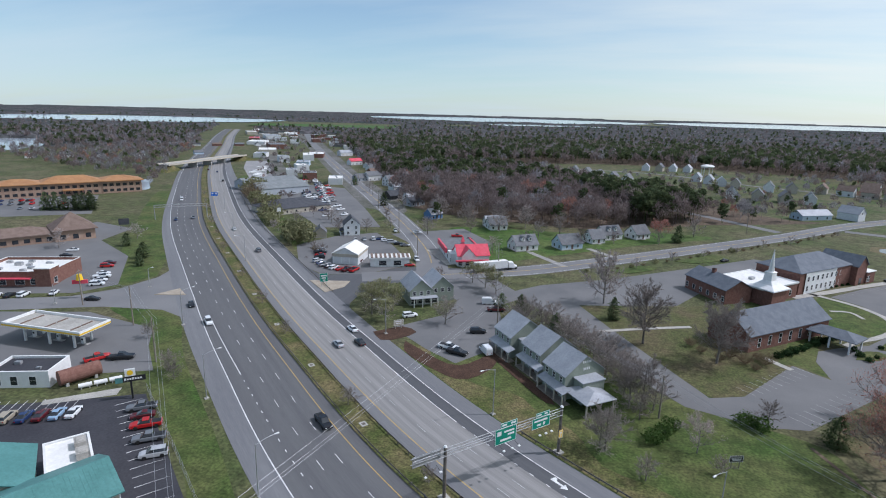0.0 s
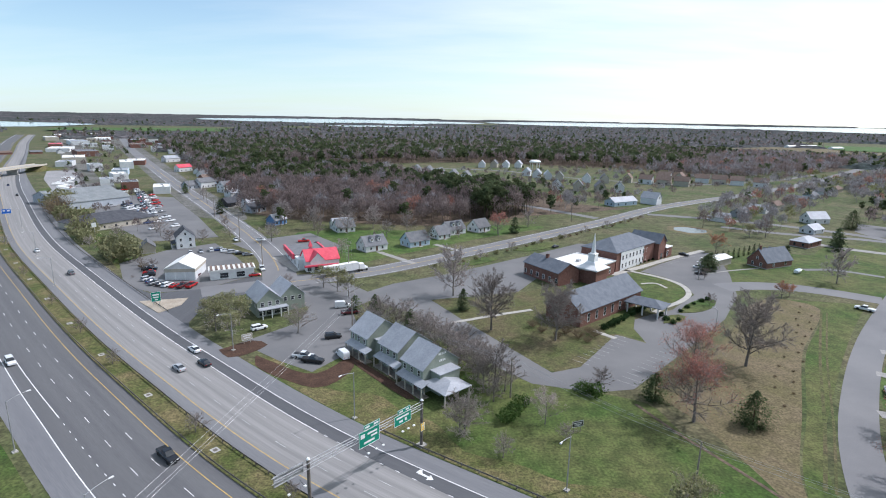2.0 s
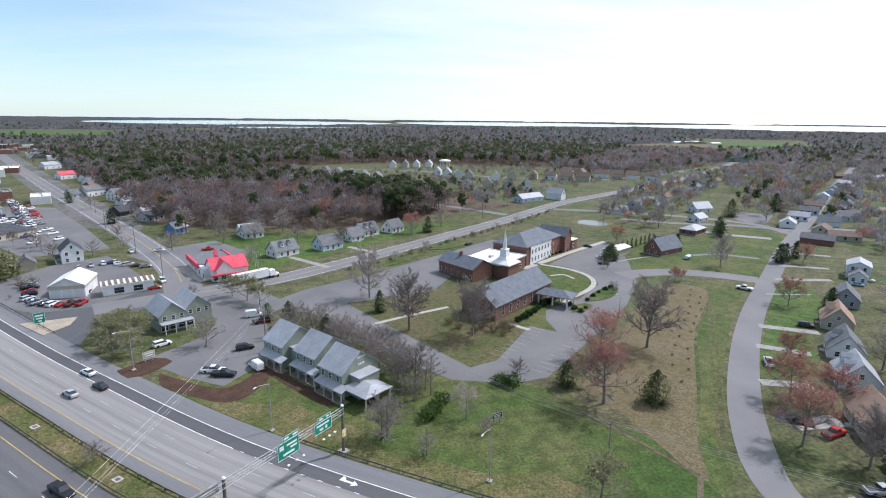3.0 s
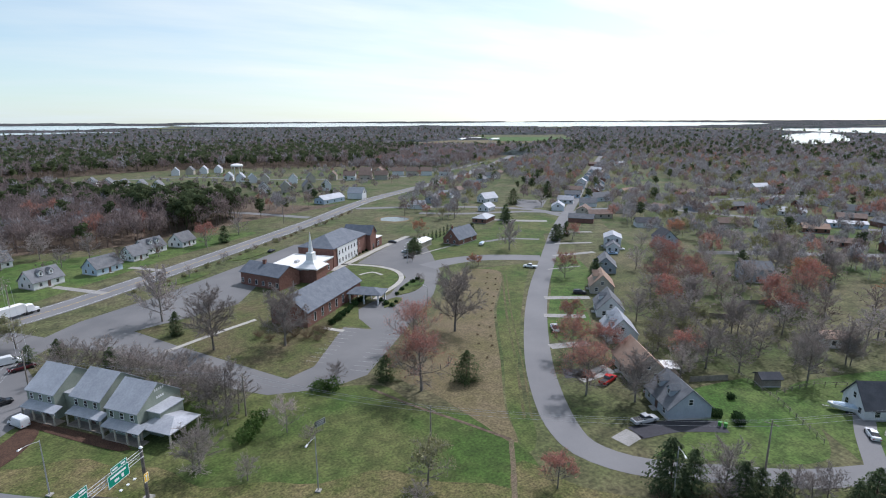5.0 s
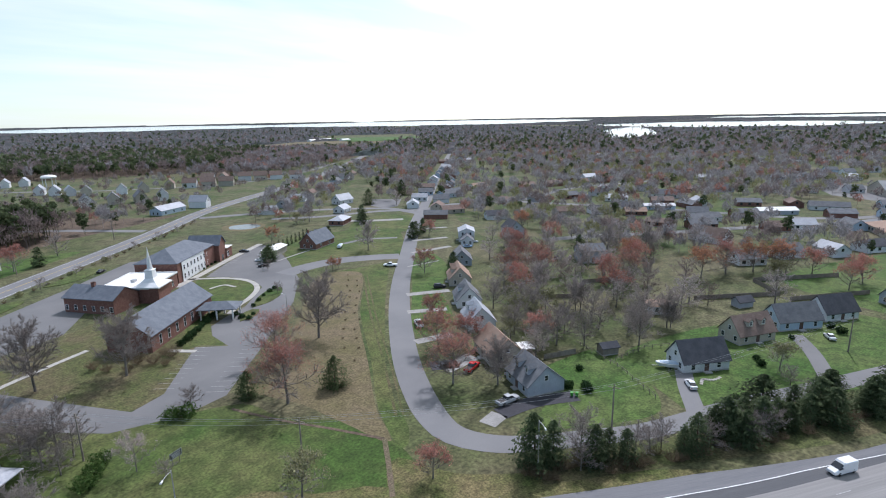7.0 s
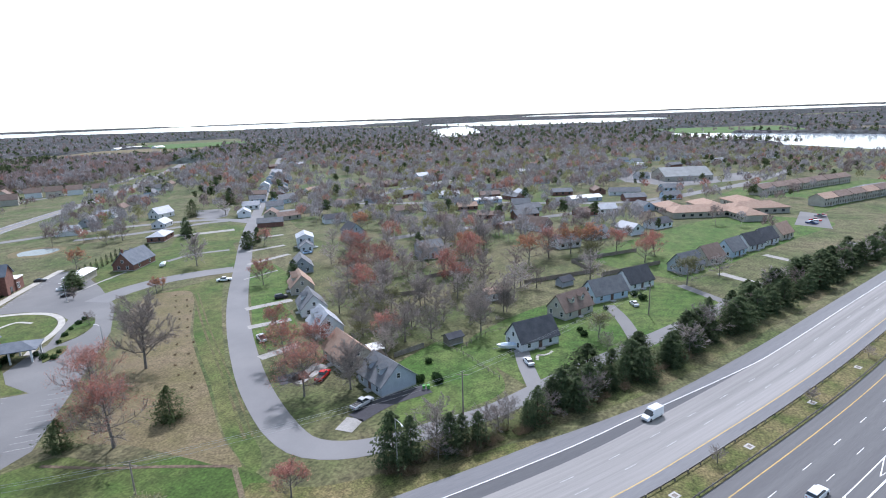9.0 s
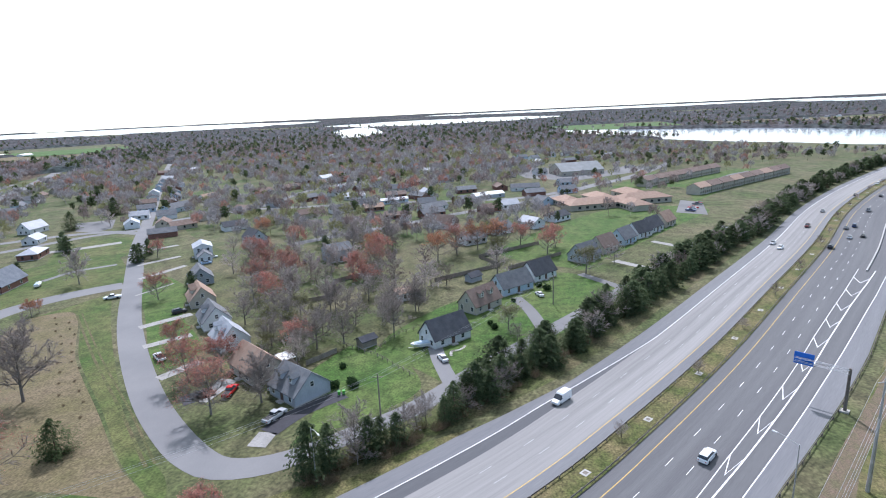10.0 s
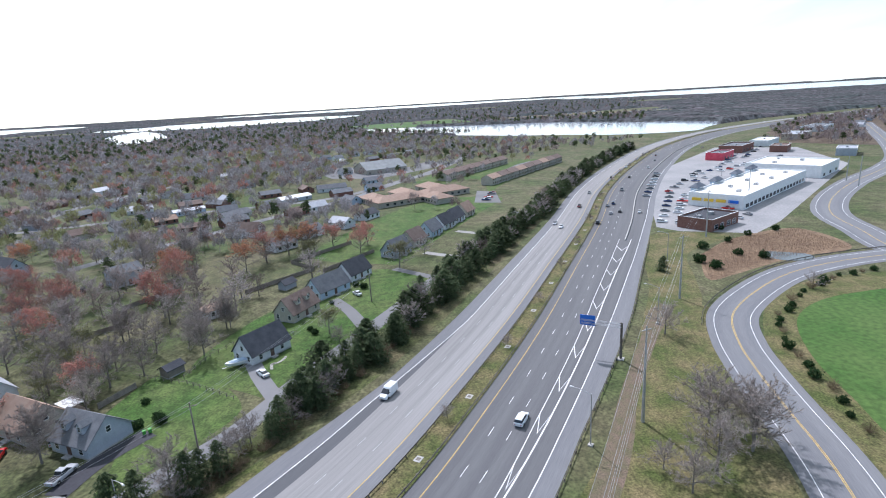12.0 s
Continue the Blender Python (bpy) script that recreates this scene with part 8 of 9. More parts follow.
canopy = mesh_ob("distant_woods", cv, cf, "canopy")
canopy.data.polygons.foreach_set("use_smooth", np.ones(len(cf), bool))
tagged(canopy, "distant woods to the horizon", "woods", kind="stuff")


# ---- highway furniture ----
def guardrail(way, o, s0, s1, label, side, o1=None):
    """A steel beam on posts along a way; side: which face looks to the traffic."""
    f = o if callable(o) else (lambda s: o)
    t = thing("guardrail", pose(*way.at((s0 + s1) / 2, f((s0 + s1) / 2)), 0), label, "guardrail")
    inv = t.matrix_world.inverted()
    n = int((s1 - s0) / 3.8)
    vs, fs = [], []
    prof = ((0.0, 0.42), (0.06, 0.48), (0.0, 0.56), (0.06, 0.66), (0.0, 0.74), (-0.03, 0.74), (-0.03, 0.42))
    for i in range(n + 1):
        s = s0 + i * 3.8
        for dx, z in prof:
            x, y = way.at(s, f(s) + side * dx)
            vs.append(inv @ Vector((x, y, z)))
    m = len(prof)
    for i in range(n):
        for j in range(m):
            fs.append((i * m + j, i * m + (j + 1) % m, (i + 1) * m + (j + 1) % m, (i + 1) * m + j))
    mesh_ob("beam", [tuple(v) for v in vs], fs, "rail", t)
    for i in range(min(n + 1, 130)):
        s = s0 + i * 3.8
        x, y = way.at(s, f(s) - side * 0.12)
        piece("post", (0.72,), lambda: boxes((-0.09, 0.09, -0.09, 0.09, 0, 0.74)), "rail", t, inv @ pose(x, y, 0.02, 0, 0, way.yaw(s)))


guardrail(HW, 2.35, S0 - 110, S0 + 200, "weathered steel guardrail along the median", 1)
guardrail(HW, -2.35, S0 - 110, S0 + 200, "weathered steel guardrail along the median", -1)
guardrail(HW, lambda s: a_edge(s) - 0.4, S0 + 20, S0 + 240, "weathered steel guardrail beside the highway", 1)
guardrail(HW, lambda s: b_edge(s) + 0.4, S0 - 64, S0 + 30, "weathered steel guardrail below the sign gantry", -1)
guardrail(HW, 24.6, S0 - 420, S0 - 165, "weathered steel guardrail beside the slip lane", -1)
guardrail(RP, 7.4, RP.s[-1] * 0.5, RP.s[-1], "weathered steel guardrail on the ramp", -1)
sep = strip("kerb_barrier", HW, lambda s: -19.4 - 0.009 * max(0, s - S0 - 240), lambda s: -18.9 - 0.009 * max(0, s - S0 - 240), 0.6, "conc", S0 + 236, S0 + 760, 0.6)
tagged(sep, "low concrete barrier between highway and exit lane", "barrier", kind="structure")
# rails past the posts, joined
for o in (2.35, -2.35):
    for a, b in ((-700, -110), (200, 900)):
        tagged(strip("guardrail_run", HW, o - 0.05, o + 0.05, 0.74, "rail", S0 + a, S0 + b, 0.34), "distant run of median guardrail", "guardrail", kind="structure")

# concrete drain aprons in the median
for k in range(34):
    s = S0 - 330 + 31 * k if k < 14 else S0 + 96 + 26 * (k - 14)
    w = [HW.at(s + a, b) for a, b in ((-0.85, -0.7), (0.85, -0.7), (0.85, 0.7), (-0.85, 0.7))]
    paved(w, 0.13, "conc", "pale concrete drain apron in the grass median", "drain", "drain_apron", 0.1)
    w = [HW.at(s + a, b) for a, b in ((-0.45, -0.4), (0.45, -0.4), (0.45, 0.4), (-0.45, 0.4))]
    paved(w, 0.135, "rail", "dark iron drain grating", "drain", "drain_grating")

# gore chevrons where the exit lane leaves
gl = lerp_s((40, -16.9), (70, -16.4), (93, -16.0), (130, -15.8), (160, -15.6), (206, -16.4), (240, -16.6))
gr = lerp_s((40, -17.2), (70, -17.7), (92, -18.3), (130, -18.6), (160, -18.8), (195, -19.8), (222, -21.0), (240, -21.6))
for f, w in ((gl, 0.09), (gr, 0.15)):
    road("lane_line", lambda s, f=f, w=w: f(s) - w, lambda s, f=f, w=w: f(s) + w, 0.07, "white_line", "solid white gore line", s0=S0 + 40, s1=S0 + 238, cat="road marking")
for k in range(10):
    s = S0 + 72 + 16.4 * k
    mid = 0.4 * gl(s) + 0.6 * gr(s)
    vs = []
    for (sa, oa), (sb, ob_) in (((s, mid), (s + 6.5, gl(s + 6.5))), ((s, mid), (s + 7.6, gr(s + 7.6)))):
        vs += [(*HW.at(sa - 0.4, oa), 0.072), (*HW.at(sa + 0.4, oa), 0.072), (*HW.at(sb + 0.4, ob_), 0.072), (*HW.at(sb - 0.4, ob_), 0.072)]
    tagged(mesh_ob("gore_chevron", vs, [(0, 1, 2, 3), (4, 5, 6, 7)], "white_line"), "white painted chevron in the gore", "road marking", kind="structure")
# turn arrow on the slip lane
for dx in (0,):
    s = S0 - 47
    q = [(0, -0.1), (2.2, -0.1), (2.2, -0.5), (3.2, 0.0), (2.2, 0.55), (2.2, 0.2), (0.9, 0.25), (0.5, 0.7), (0.1, 0.7), (0, 0.3)]
    tagged(mesh_ob("turn_arrow", [(*HW.at(s + a * 1.2, 18.3 + b * 1.5), 0.072) for a, b in q], [tuple(range(len(q)))], "white_line"), "white painted turn arrow", "road marking", kind="structure")


def lamp_post(x, y, yaw, h=10.5, arm=3.2):
    t = thing("street_lamp", pose(x, y, 0, 0, 0, yaw), "galvanised street lamp with one curved arm", "street lamp", "highway lamps")
    piece("base", (0.5,), lambda: boxes((-0.45, 0.45, -0.45, 0.45, -0.05, 0.25)), "walk", t, Matrix())
    piece("pole", (h,), lambda: tube(bmesh.new(), (0, 0, 0.2), (0, 0, h), 0.13, 0.075, 10), "steel", t, Matrix())

    def arm_():
        bm = bmesh.new()
        a = Vector((0, 0, h - 0.2))
        for k in range(4):
            b = Vector((arm * (k + 1) / 4, 0, h - 0.2 + 0.75 * math.sin((k + 1) / 4 * 1.5)))
            tube(bm, a, b, 0.055, 0.05, 6)
            a = b
        return bm
    piece("arm", (h, arm), arm_, "steel", t, Matrix())
    piece("lamp_head", (0.9,), lambda: poly(bmesh.new(), [(0, -0.09, 0), (0.8, -0.17, -0.02), (0.8, 0.17, -0.02), (0, 0.09, 0), (0, -0.07, 0.12), (0.72, -0.12, 0.16), (0.72, 0.12, 0.16), (0, 0.07, 0.12)],
                                            [(3, 2, 1, 0), (4, 5, 6, 7), (0, 1, 5, 4), (1, 2, 6, 5), (2, 3, 7, 6), (3, 0, 4, 7)]), "trim", t, pose(arm, 0, h + 0.52))
    return t


for x, y in ((-56, 137), (-18, 104), (22, 82), (72, 49.5)):
    lamp_post(x, y, -128)
for x, y in ((-114, 123), (-79, 90), (-49, 65.5), (86, -27), (137, -61), (192, -88)):
    lamp_post(x, y, 55)
for x, y in ((-141, 190), (-178, 232), (-228, 290)):
    lamp_post(x, y, -130)
for x, y, yaw in ((-164, 124, 30), (-190, 106, 30), (-150, 148, 40), (66, 131, 120), (84, 158, 120), (104, 214, 120), (300, -168, 40), (262, -150, 40), (340, -206, 40), (380, -210, 40)):
    lamp_post(x, y, yaw, 6.5, 1.0)


def utility_pole(x, y, yaw, h=11.0, m="wood", arm=True):
    t = thing("utility_pole", pose(x, y, 0, 0, 0, yaw), "tall weathered utility pole with a crossarm" if m == "wood" else "tall grey steel power pole", "utility pole")
    piece("pole", (h, m), lambda: tube(bmesh.new(), (0, 0, -0.1), (0, 0, h), 0.2 if m == "wood" else 0.35, 0.12, 10), m, t, Matrix())
    if arm:
        piece("crossarm", (2.4,), lambda: boxes((-0.06, 0.06, -1.2, 1.2, 0, 0.12)), m, t, pose(0, 0, h - 0.8))
    return t


def wires(a, b, za, zb, offs, sag=0.8, label="sagging overhead wires between poles"):
    t = thing("overhead_wire", pose(*a, za), label, "wire")
    d = Vector((b[0] - a[0], b[1] - a[1], 0))
    n = Vector((-d.y, d.x, 0)).normalized()
    for o, z in offs:
        vs, fs = [], []
        for k in range(13):
            f = k / 12
            q = d * f + n * o + Vector((0, 0, (zb - za) * f + z - 4 * sag * f * (1 - f)))
            vs += [tuple(q + n * 0.02), tuple(q + Vector((0, 0, 0.02))), tuple(q - n * 0.02), tuple(q - Vector((0, 0, 0.02)))]
        for k in range(12):
            fs += [(4 * k + j, 4 * k + (j + 1) % 4, 4 * k + 4 + (j + 1) % 4, 4 * k + 4 + j) for j in range(4)]
        mesh_ob("cable", vs, fs, "steel", t)


POLES = [(-155, 126, 30, 12, "wood"), (-127, 118, 30, 12, "wood"), (-103, 101, 40, 12, "wood"), (-25, 144, 0, 13, "wood"), (16, 114, 20, 10, "wood"), (44, 82, 20, 10, "wood"), (94, 47, 20, 10, "wood"), (-102, 268, 60, 13, "wood"), (-74, 217, 60, 13, "wood"), (-140, 330, 60, 12, "wood"), (-168, 385, 60, 12, "wood"), (-38, 214, 40, 12, "wood"), (170, 20, 60, 10, "wood"),
         (30, 290, 45, 11, "wood"), (80, 338, 45, 11, "wood"), (-210, 450, 60, 12, "wood"), (92, -39, 20, 20, "steel"), (154, -75, 20, 20, "steel"), (222, -118, 20, 20, "steel"), (283, -172, 20, 18, "steel"), (310, -254, 20, 18, "steel"), (330, -262, 20, 16, "steel"), (-48, 46, 40, 12, "wood")]
for p in POLES:
    utility_pole(*p)
THREE = [(-1.05, 0), (0.4, 0), (1.05, 0)]
for a, b, za, zb in (((-25, 144), (-48, 20), 12.4, 12), ((16, 114), (44, 82), 9.4, 9.4), ((44, 82), (94, 47), 9.4, 9.4), ((-25, 144), (16, 114), 11, 9.4), ((-103, 101), (-48, 46), 11.4, 11.4), ((-127, 118), (-103, 101), 11.4, 11.4), ((-155, 126), (-127, 118), 11.4, 11.4), ((-74, 217), (-102, 268), 12.4, 12.4), ((-102, 268), (-140, 330), 12.4, 11.4), ((-25, 144), (-38, 214), 12.4, 11.4),
                     ((92, -39), (154, -75), 19, 19), ((154, -75), (222, -118), 19, 19), ((222, -118), (283, -172), 19, 17), ((92, -39), (34, -8), 19, 19), ((94, 47), (170, 20), 9.4, 9.4)):
    wires(a, b, za, zb, THREE)
wires((92, -39), (154, -75), 13, 13, [(0.3, 0), (-0.3, 0)])
wires((92, -39), (34, -8), 13, 13, [(0.3, 0), (-0.3, 0)])


def sign_board(parent, x, y, z, w, h, turn, m, bars=(), name="sign_panel", border=True):
    """A panel whose face looks to local -y when turn is 0; bars: plain strokes that stand for lettering (x, z, w, h)."""
    p = part(name, at(boxes((-w / 2, w / 2, 0, 0.08, 0, h)), x, y, z, turn), m, parent)
    if border:
        part("border", at(boxes((-w / 2, w / 2, -0.012, 0.0, 0, 0.08), (-w / 2, w / 2, -0.012, 0.0, h - 0.08, h), (-w / 2, -w / 2 + 0.08, -0.012, 0, 0.08, h - 0.08), (w / 2 - 0.08, w / 2, -0.012, 0, 0.08, h - 0.08)), x, y, z, turn), "trim", p)
    for bx, bz, bw, bh in bars:
        part("lettering_bar", at(boxes((bx, bx + bw, -0.014, 0.0, bz, bz + bh)), x, y, z, turn), "trim", p)
    return p


# sign gantry over the far carriageway
ga, gb = Vector((-20.5, 75.5, 0)), Vector((-3.5, 94.5, 0))
gd = (gb - ga).normalized()
gyaw = math.degrees(math.atan2(gd.y, gd.x))
gan = thing("sign_gantry", pose(ga.x, ga.y, 0, 0, 0, gyaw), "steel sign gantry with brown posts and green direction signs", "sign gantry")
gl_ = (gb - ga).length
for q in (0, gl_):
    part("post", tube(bmesh.new(), (q, 0, 0), (q, 0, 9.7), 0.3, 0.26, 14), "rail", gan)
    part("cap", tube(bmesh.new(), (q, 0, 9.7), (q, 0, 9.95), 0.34, 0.2, 14), "trim", gan)
    part("footing", boxes((q - 0.8, q + 0.8, -0.8, 0.8, -0.05, 0.35)), "walk", gan)
for dy, z in ((0.35, 8.2), (-0.35, 8.2), (0.35, 9.2), (-0.35, 9.2)):
    part("chord", tube(bmesh.new(), (-6.2, dy, z), (gl_, dy, z), 0.06, 0.06, 8), "steel", gan)
for k in range(15):
    x0, x1 = -6 + 2.05 * k, -6 + 2.05 * (k + 1)
    for dy in (0.35, -0.35):
        piece("brace", (k % 2,), lambda: tube(bmesh.new(), (0, 0, 0 if k % 2 else 1.0), (2.05, 0, 1.0 if k % 2 else 0), 0.03, 0.03, 5), "steel", gan, pose(x0, dy, 8.2))
# panels look along the carriageway, towards the south-east
sign_board(gan, 12.0, -0.55, 6.9, 4.6, 3.0, 0, "sign_green", ((-1.9, 1.7, 0.9, 0.8), (-0.4, 2.0, 2.2, 0.35), (0.4, 1.35, 1.4, 0.35), (-1.2, 0.5, 2.4, 0.4)))
sign_board(gan, 12.6, -0.56, 9.95, 3.6, 0.95, 0, "sign_green", ((-1.5, 0.3, 1.0, 0.35), (0.4, 0.3, 1.1, 0.35)))
sign_board(gan, 20.0, -0.55, 7.4, 4.2, 2.1, 0, "sign_green", ((-1.6, 1.3, 3.1, 0.35), (-0.9, 0.45, 0.9, 0.4), (0.5, 0.4, 0.5, 0.6)))
sign_board(gan, 20.3, -0.56, 9.55, 3.2, 0.9, 0, "sign_green", ((-1.3, 0.3, 1.0, 0.3), (0.4, 0.3, 0.8, 0.3)))
sign_board(gan, -3.2, 0.55, 7.4, 5.2, 1.9, 180, "steel", ((-2.2, 0.5, 0.4, 0.9), (-1.2, 0.5, 0.5, 0.9), (0.2, 0.5, 0.4, 0.9), (1.4, 0.5, 0.5, 0.9)), "sign_back")
for q, z in ((10.6, 6.9), (12.4, 6.9), (13.9, 6.9), (18.6, 7.4), (20.0, 7.4), (21.4, 7.4), (-4.8, 7.4), (-2.0, 7.4)):
    part("sign_light_arm", tube(bmesh.new(), (q, -0.5, z), (q, -1.9, z - 0.35), 0.03, 0.03, 5), "black", gan)
    part("sign_light", boxes((q - 0.2, q + 0.2, -2.15, -1.8, z - 0.45, z - 0.28)), "trim", gan)
sign_board(gan, gl_, -0.32, 3.4, 1.0, 1.6, 0, "sign_yellow", ((-0.2, 0.9, 0.4, 0.4), (-0.1, 0.3, 0.2, 0.5)), "warning_sign")

# cantilever with a blue sign on the right
bl_ = thing("sign_gantry", pose(118, -44, 0, 0, 0, 62), "brown cantilever post with a blue service sign", "sign gantry")
part("post", tube(bmesh.new(), (0, 0, 0), (0, 0, 9.4), 0.33, 0.28, 14), "rail", bl_)
part("footing", boxes((-0.8, 0.8, -0.8, 0.8, -0.05, 0.3)), "walk", bl_)
for dy, z in ((0.3, 8.3), (-0.3, 8.3), (0.3, 9.1), (-0.3, 9.1)):
    part("chord", tube(bmesh.new(), (0, dy, z), (9.5, dy, z), 0.06, 0.06, 8), "steel", bl_)
for k in range(8):
    piece("brace", (k % 2, 1.15), lambda: tube(bmesh.new(), (0, 0, 0 if k % 2 else 0.8), (1.15, 0, 0.8 if k % 2 else 0), 0.03, 0.03, 5), "steel", bl_, pose(0.1 + 1.15 * k, -0.3, 8.3))
sign_board(bl_, 8.0, -0.5, 7.6, 3.6, 2.6, 0, "sign_blue", ((-1.2, 1.5, 0.7, 0.6), (0.3, 1.3, 1.0, 0.9), (-0.9, 0.4, 1.8, 0.35)))
part("sign_light", boxes((6.0, 10.0, -1.6, -1.3, 7.3, 7.45)), "rail", bl_)
# smaller signs
def post_sign(x, y, yaw, w, h, z, m, label, bars=(), posts=2, pm="steel", back="steel"):
    t = thing("road_sign", pose(x, y, 0, 0, 0, yaw), label, "sign")
    sign_board(t, 0, -0.08, z, w, h, 0, m, bars)
    for q in ([-w * 0.3, w * 0.3] if posts == 2 else [0]):
        part("post", boxes((q - 0.06, q + 0.06, 0.01, 0.13, -0.05, z + h - 0.1)), pm, t)
    return t


post_sign(-93, 169, 35, 2.8, 3.2, 2.2, "sign_green", "green exit sign on the traffic island", ((-1.0, 2.0, 2.0, 0.5), (-0.8, 1.2, 1.6, 0.4), (-0.4, 0.4, 0.9, 0.4)))
post_sign(28, 100, 20, 2.6, 1.3, 1.4, "black", "dark notice board standing on the lawn", ((-1.0, 0.8, 2.0, 0.15), (-0.9, 0.5, 1.8, 0.12), (-0.8, 0.25, 1.6, 0.12)), pm="wood")
post_sign(-54, 142, 40, 3.0, 1.8, 1.0, "sid_tan", "tan wooden shop sign in a mulch bed", ((-1.1, 1.1, 2.2, 0.3), (-0.9, 0.5, 1.8, 0.25)), pm="sid_tan")
post_sign(-240, 296, 35, 4.2, 2.6, 6.5, "sign_blue", "blue service sign in the highway median", ((-1.5, 1.3, 1.0, 0.7), (0.3, 1.2, 1.2, 0.9)), 1)
post_sign(-172, 264, 40, 2.0, 2.2, 6.5, "trim", "tall pale sign on a pole behind the shops", (), 1)
ps = thing("pylon_sign", pose(-94, 85, 0, 0, 0, 42), "roadside pylon sign with a yellow emblem and dark panel", "sign")
part("pole", boxes((-0.18, 0.18, -0.18, 0.18, 0, 5.2)), "black", ps)
sign_board(ps, 0, -0.2, 4.1, 5.8, 1.2, 0, "black", ((-1.2, 0.4, 0.35, 0.5), (-0.7, 0.4, 0.35, 0.4), (-0.2, 0.4, 0.35, 0.4), (0.3, 0.4, 0.35, 0.5), (0.8, 0.4, 0.35, 0.4), (1.3, 0.4, 0.35, 0.4), (1.8, 0.4, 0.35, 0.4)), "sign_panel", False)
part("accent", boxes((-2.9, -1.5, -0.23, -0.2, 4.1, 5.3)), "rf_teal", ps)
part("emblem_board", boxes((-1.0, 1.0, -0.15, 0.15, 5.35, 7.0)), "trim", ps)
part("emblem", tube(bmesh.new(), (0, -0.2, 6.15), (0, -0.16, 6.15), 0.6, 0.6, 14), "sign_yellow", ps)
ps2 = thing("pylon_sign", pose(-161, 131, 0, 0, 0, 35), "restaurant pylon sign with a red panel", "sign")
part("pole", boxes((-0.2, 0.2, -0.2, 0.2, 0, 5)), "steel", ps2)
part("panel", boxes((-2.2, 2.2, -0.25, 0.25, 5, 6.3)), "rf_red", ps2)
part("emblem", tube(bmesh.new(), (0, 0, 6.3), (0, 0, 8.2), 1.1, 0.7, 10), "sign_yellow", ps2)


# ---- fences ----
def fence(pts, h, m, label, panel=2.4, gap=0.0, name="fence"):
    t = thing(name, pose(pts[0][0], pts[0][1], 0), label, "fence")
    for (x0, y0), (x1, y1) in zip(pts, pts[1:]):
        d = math.hypot(x1 - x0, y1 - y0)
        n = max(1, round(d / panel))
        yaw = math.degrees(math.atan2(y1 - y0, x1 - x0))
        for k in range(n):
            x, y = x0 + (x1 - x0) * k / n - pts[0][0], y0 + (y1 - y0) * k / n - pts[0][1]
            w = round(d / n, 2)
            if m == "steel":
                piece("fence_panel", (w, h), lambda: boxes((0, w, -0.015, 0.015, h - 0.04, h), (0, w, -0.012, 0.012, h / 2, h / 2 + 0.03), (0, w, -0.012, 0.012, 0.1, 0.13), (-0.03, 0.03, -0.03, 0.03, 0, h)), m, t, pose(x, y, 0, 0, 0, yaw))
            elif "wire" in label:
                piece("fence_panel", (w, h, 2), lambda: boxes((0, w, -0.02, 0.02, h - 0.12, h - 0.04), (0, w, -0.02, 0.02, h * 0.5, h * 0.5 + 0.07), (-0.06, 0.06, -0.06, 0.06, 0, h + 0.05)), m, t, pose(x, y, 0, 0, 0, yaw))
            else:
                piece("fence_panel", (w, h), lambda: boxes((0.03, w - 0.03, -0.02, 0.02, 0.05, h), (-0.05, 0.05, -0.05, 0.05, 0, h + 0.08)), m, t, pose(x, y, 0, 0, 0, yaw))


fence([(-93.5, 88.5), (-68, 69.5), (-57, 61)], 1.9, "steel", "chain-link fence beside the black car park", 3.0)
fence([(112, 46), (121, 60), (127, 76)], 1.1, "wood", "low weathered wire and post fence", 2.5)
fence([(112, 76), (121, 72)], 1.5, "wood", "weathered board fence of a back garden")
fence([(124, 62), (136, 60), (150, 50), (146, 38)], 1.1, "wood", "low weathered wire and post fence", 2.5)
fence([(150, 108), (160, 98), (178, 104), (196, 92)], 1.6, "wood", "weathered board fence of a back garden")
fence([(186, 66), (210, 46), (222, 58), (250, 36)], 1.6, "wood", "dark board fence between gardens")
fence([(206, 42), (232, 24)], 1.6, "wood", "dark board fence between gardens")

# truss gantry over the nearer carriageway, far up the road
gs_ = HW.near(-222, 262)
gp = Vector((*HW.at(gs_, -27.5), 0))
tg = thing("sign_gantry", pose(gp.x, gp.y, 0, 0, 0, math.degrees(math.atan2(HW.at(gs_, 0)[1] - gp.y, HW.at(gs_, 0)[0] - gp.x))), "grey steel truss gantry with sign backs over the highway", "sign gantry")
for q in (0.0, 27.0):
    part("post", tube(bmesh.new(), (q, 0, 0), (q, 0, 8.4), 0.24, 0.2, 8), "steel", tg)
for z in (7.0, 8.2):
    for w in (-0.5, 0.5):
        part("chord", tube(bmesh.new(), (0, w, z), (27, w, z), 0.09, 0.09, 6), "steel", tg)
for k in range(12):
    part("brace", tube(bmesh.new(), (2.25 * k, 0.5, 7.0), (2.25 * k + 2.25, 0.5, 8.2), 0.06, 0.06, 5), "steel", tg)
sg = thing("highway_sign", pose(*HW.at(gs_ + 22, -41), 0, 0, 0, HW.yaw(gs_) + 90), "large dark-backed highway sign on two posts", "road sign")
part("panel", boxes((-2.4, 2.4, -0.06, 0.06, 2.4, 5.6)), "rf_dark", sg)
for q in (-1.6, 1.6):
    part("post", boxes((q - 0.12, q + 0.12, 0.06, 0.26, 0, 5.4)), "rail", sg)


# ---- vehicles ----
def paint(name, c):
    return mat(name, c, tuple(min(1, q * 1.08) for q in c), 0.6, 0.25, 0.1, amount=0.04, spec=0.6)


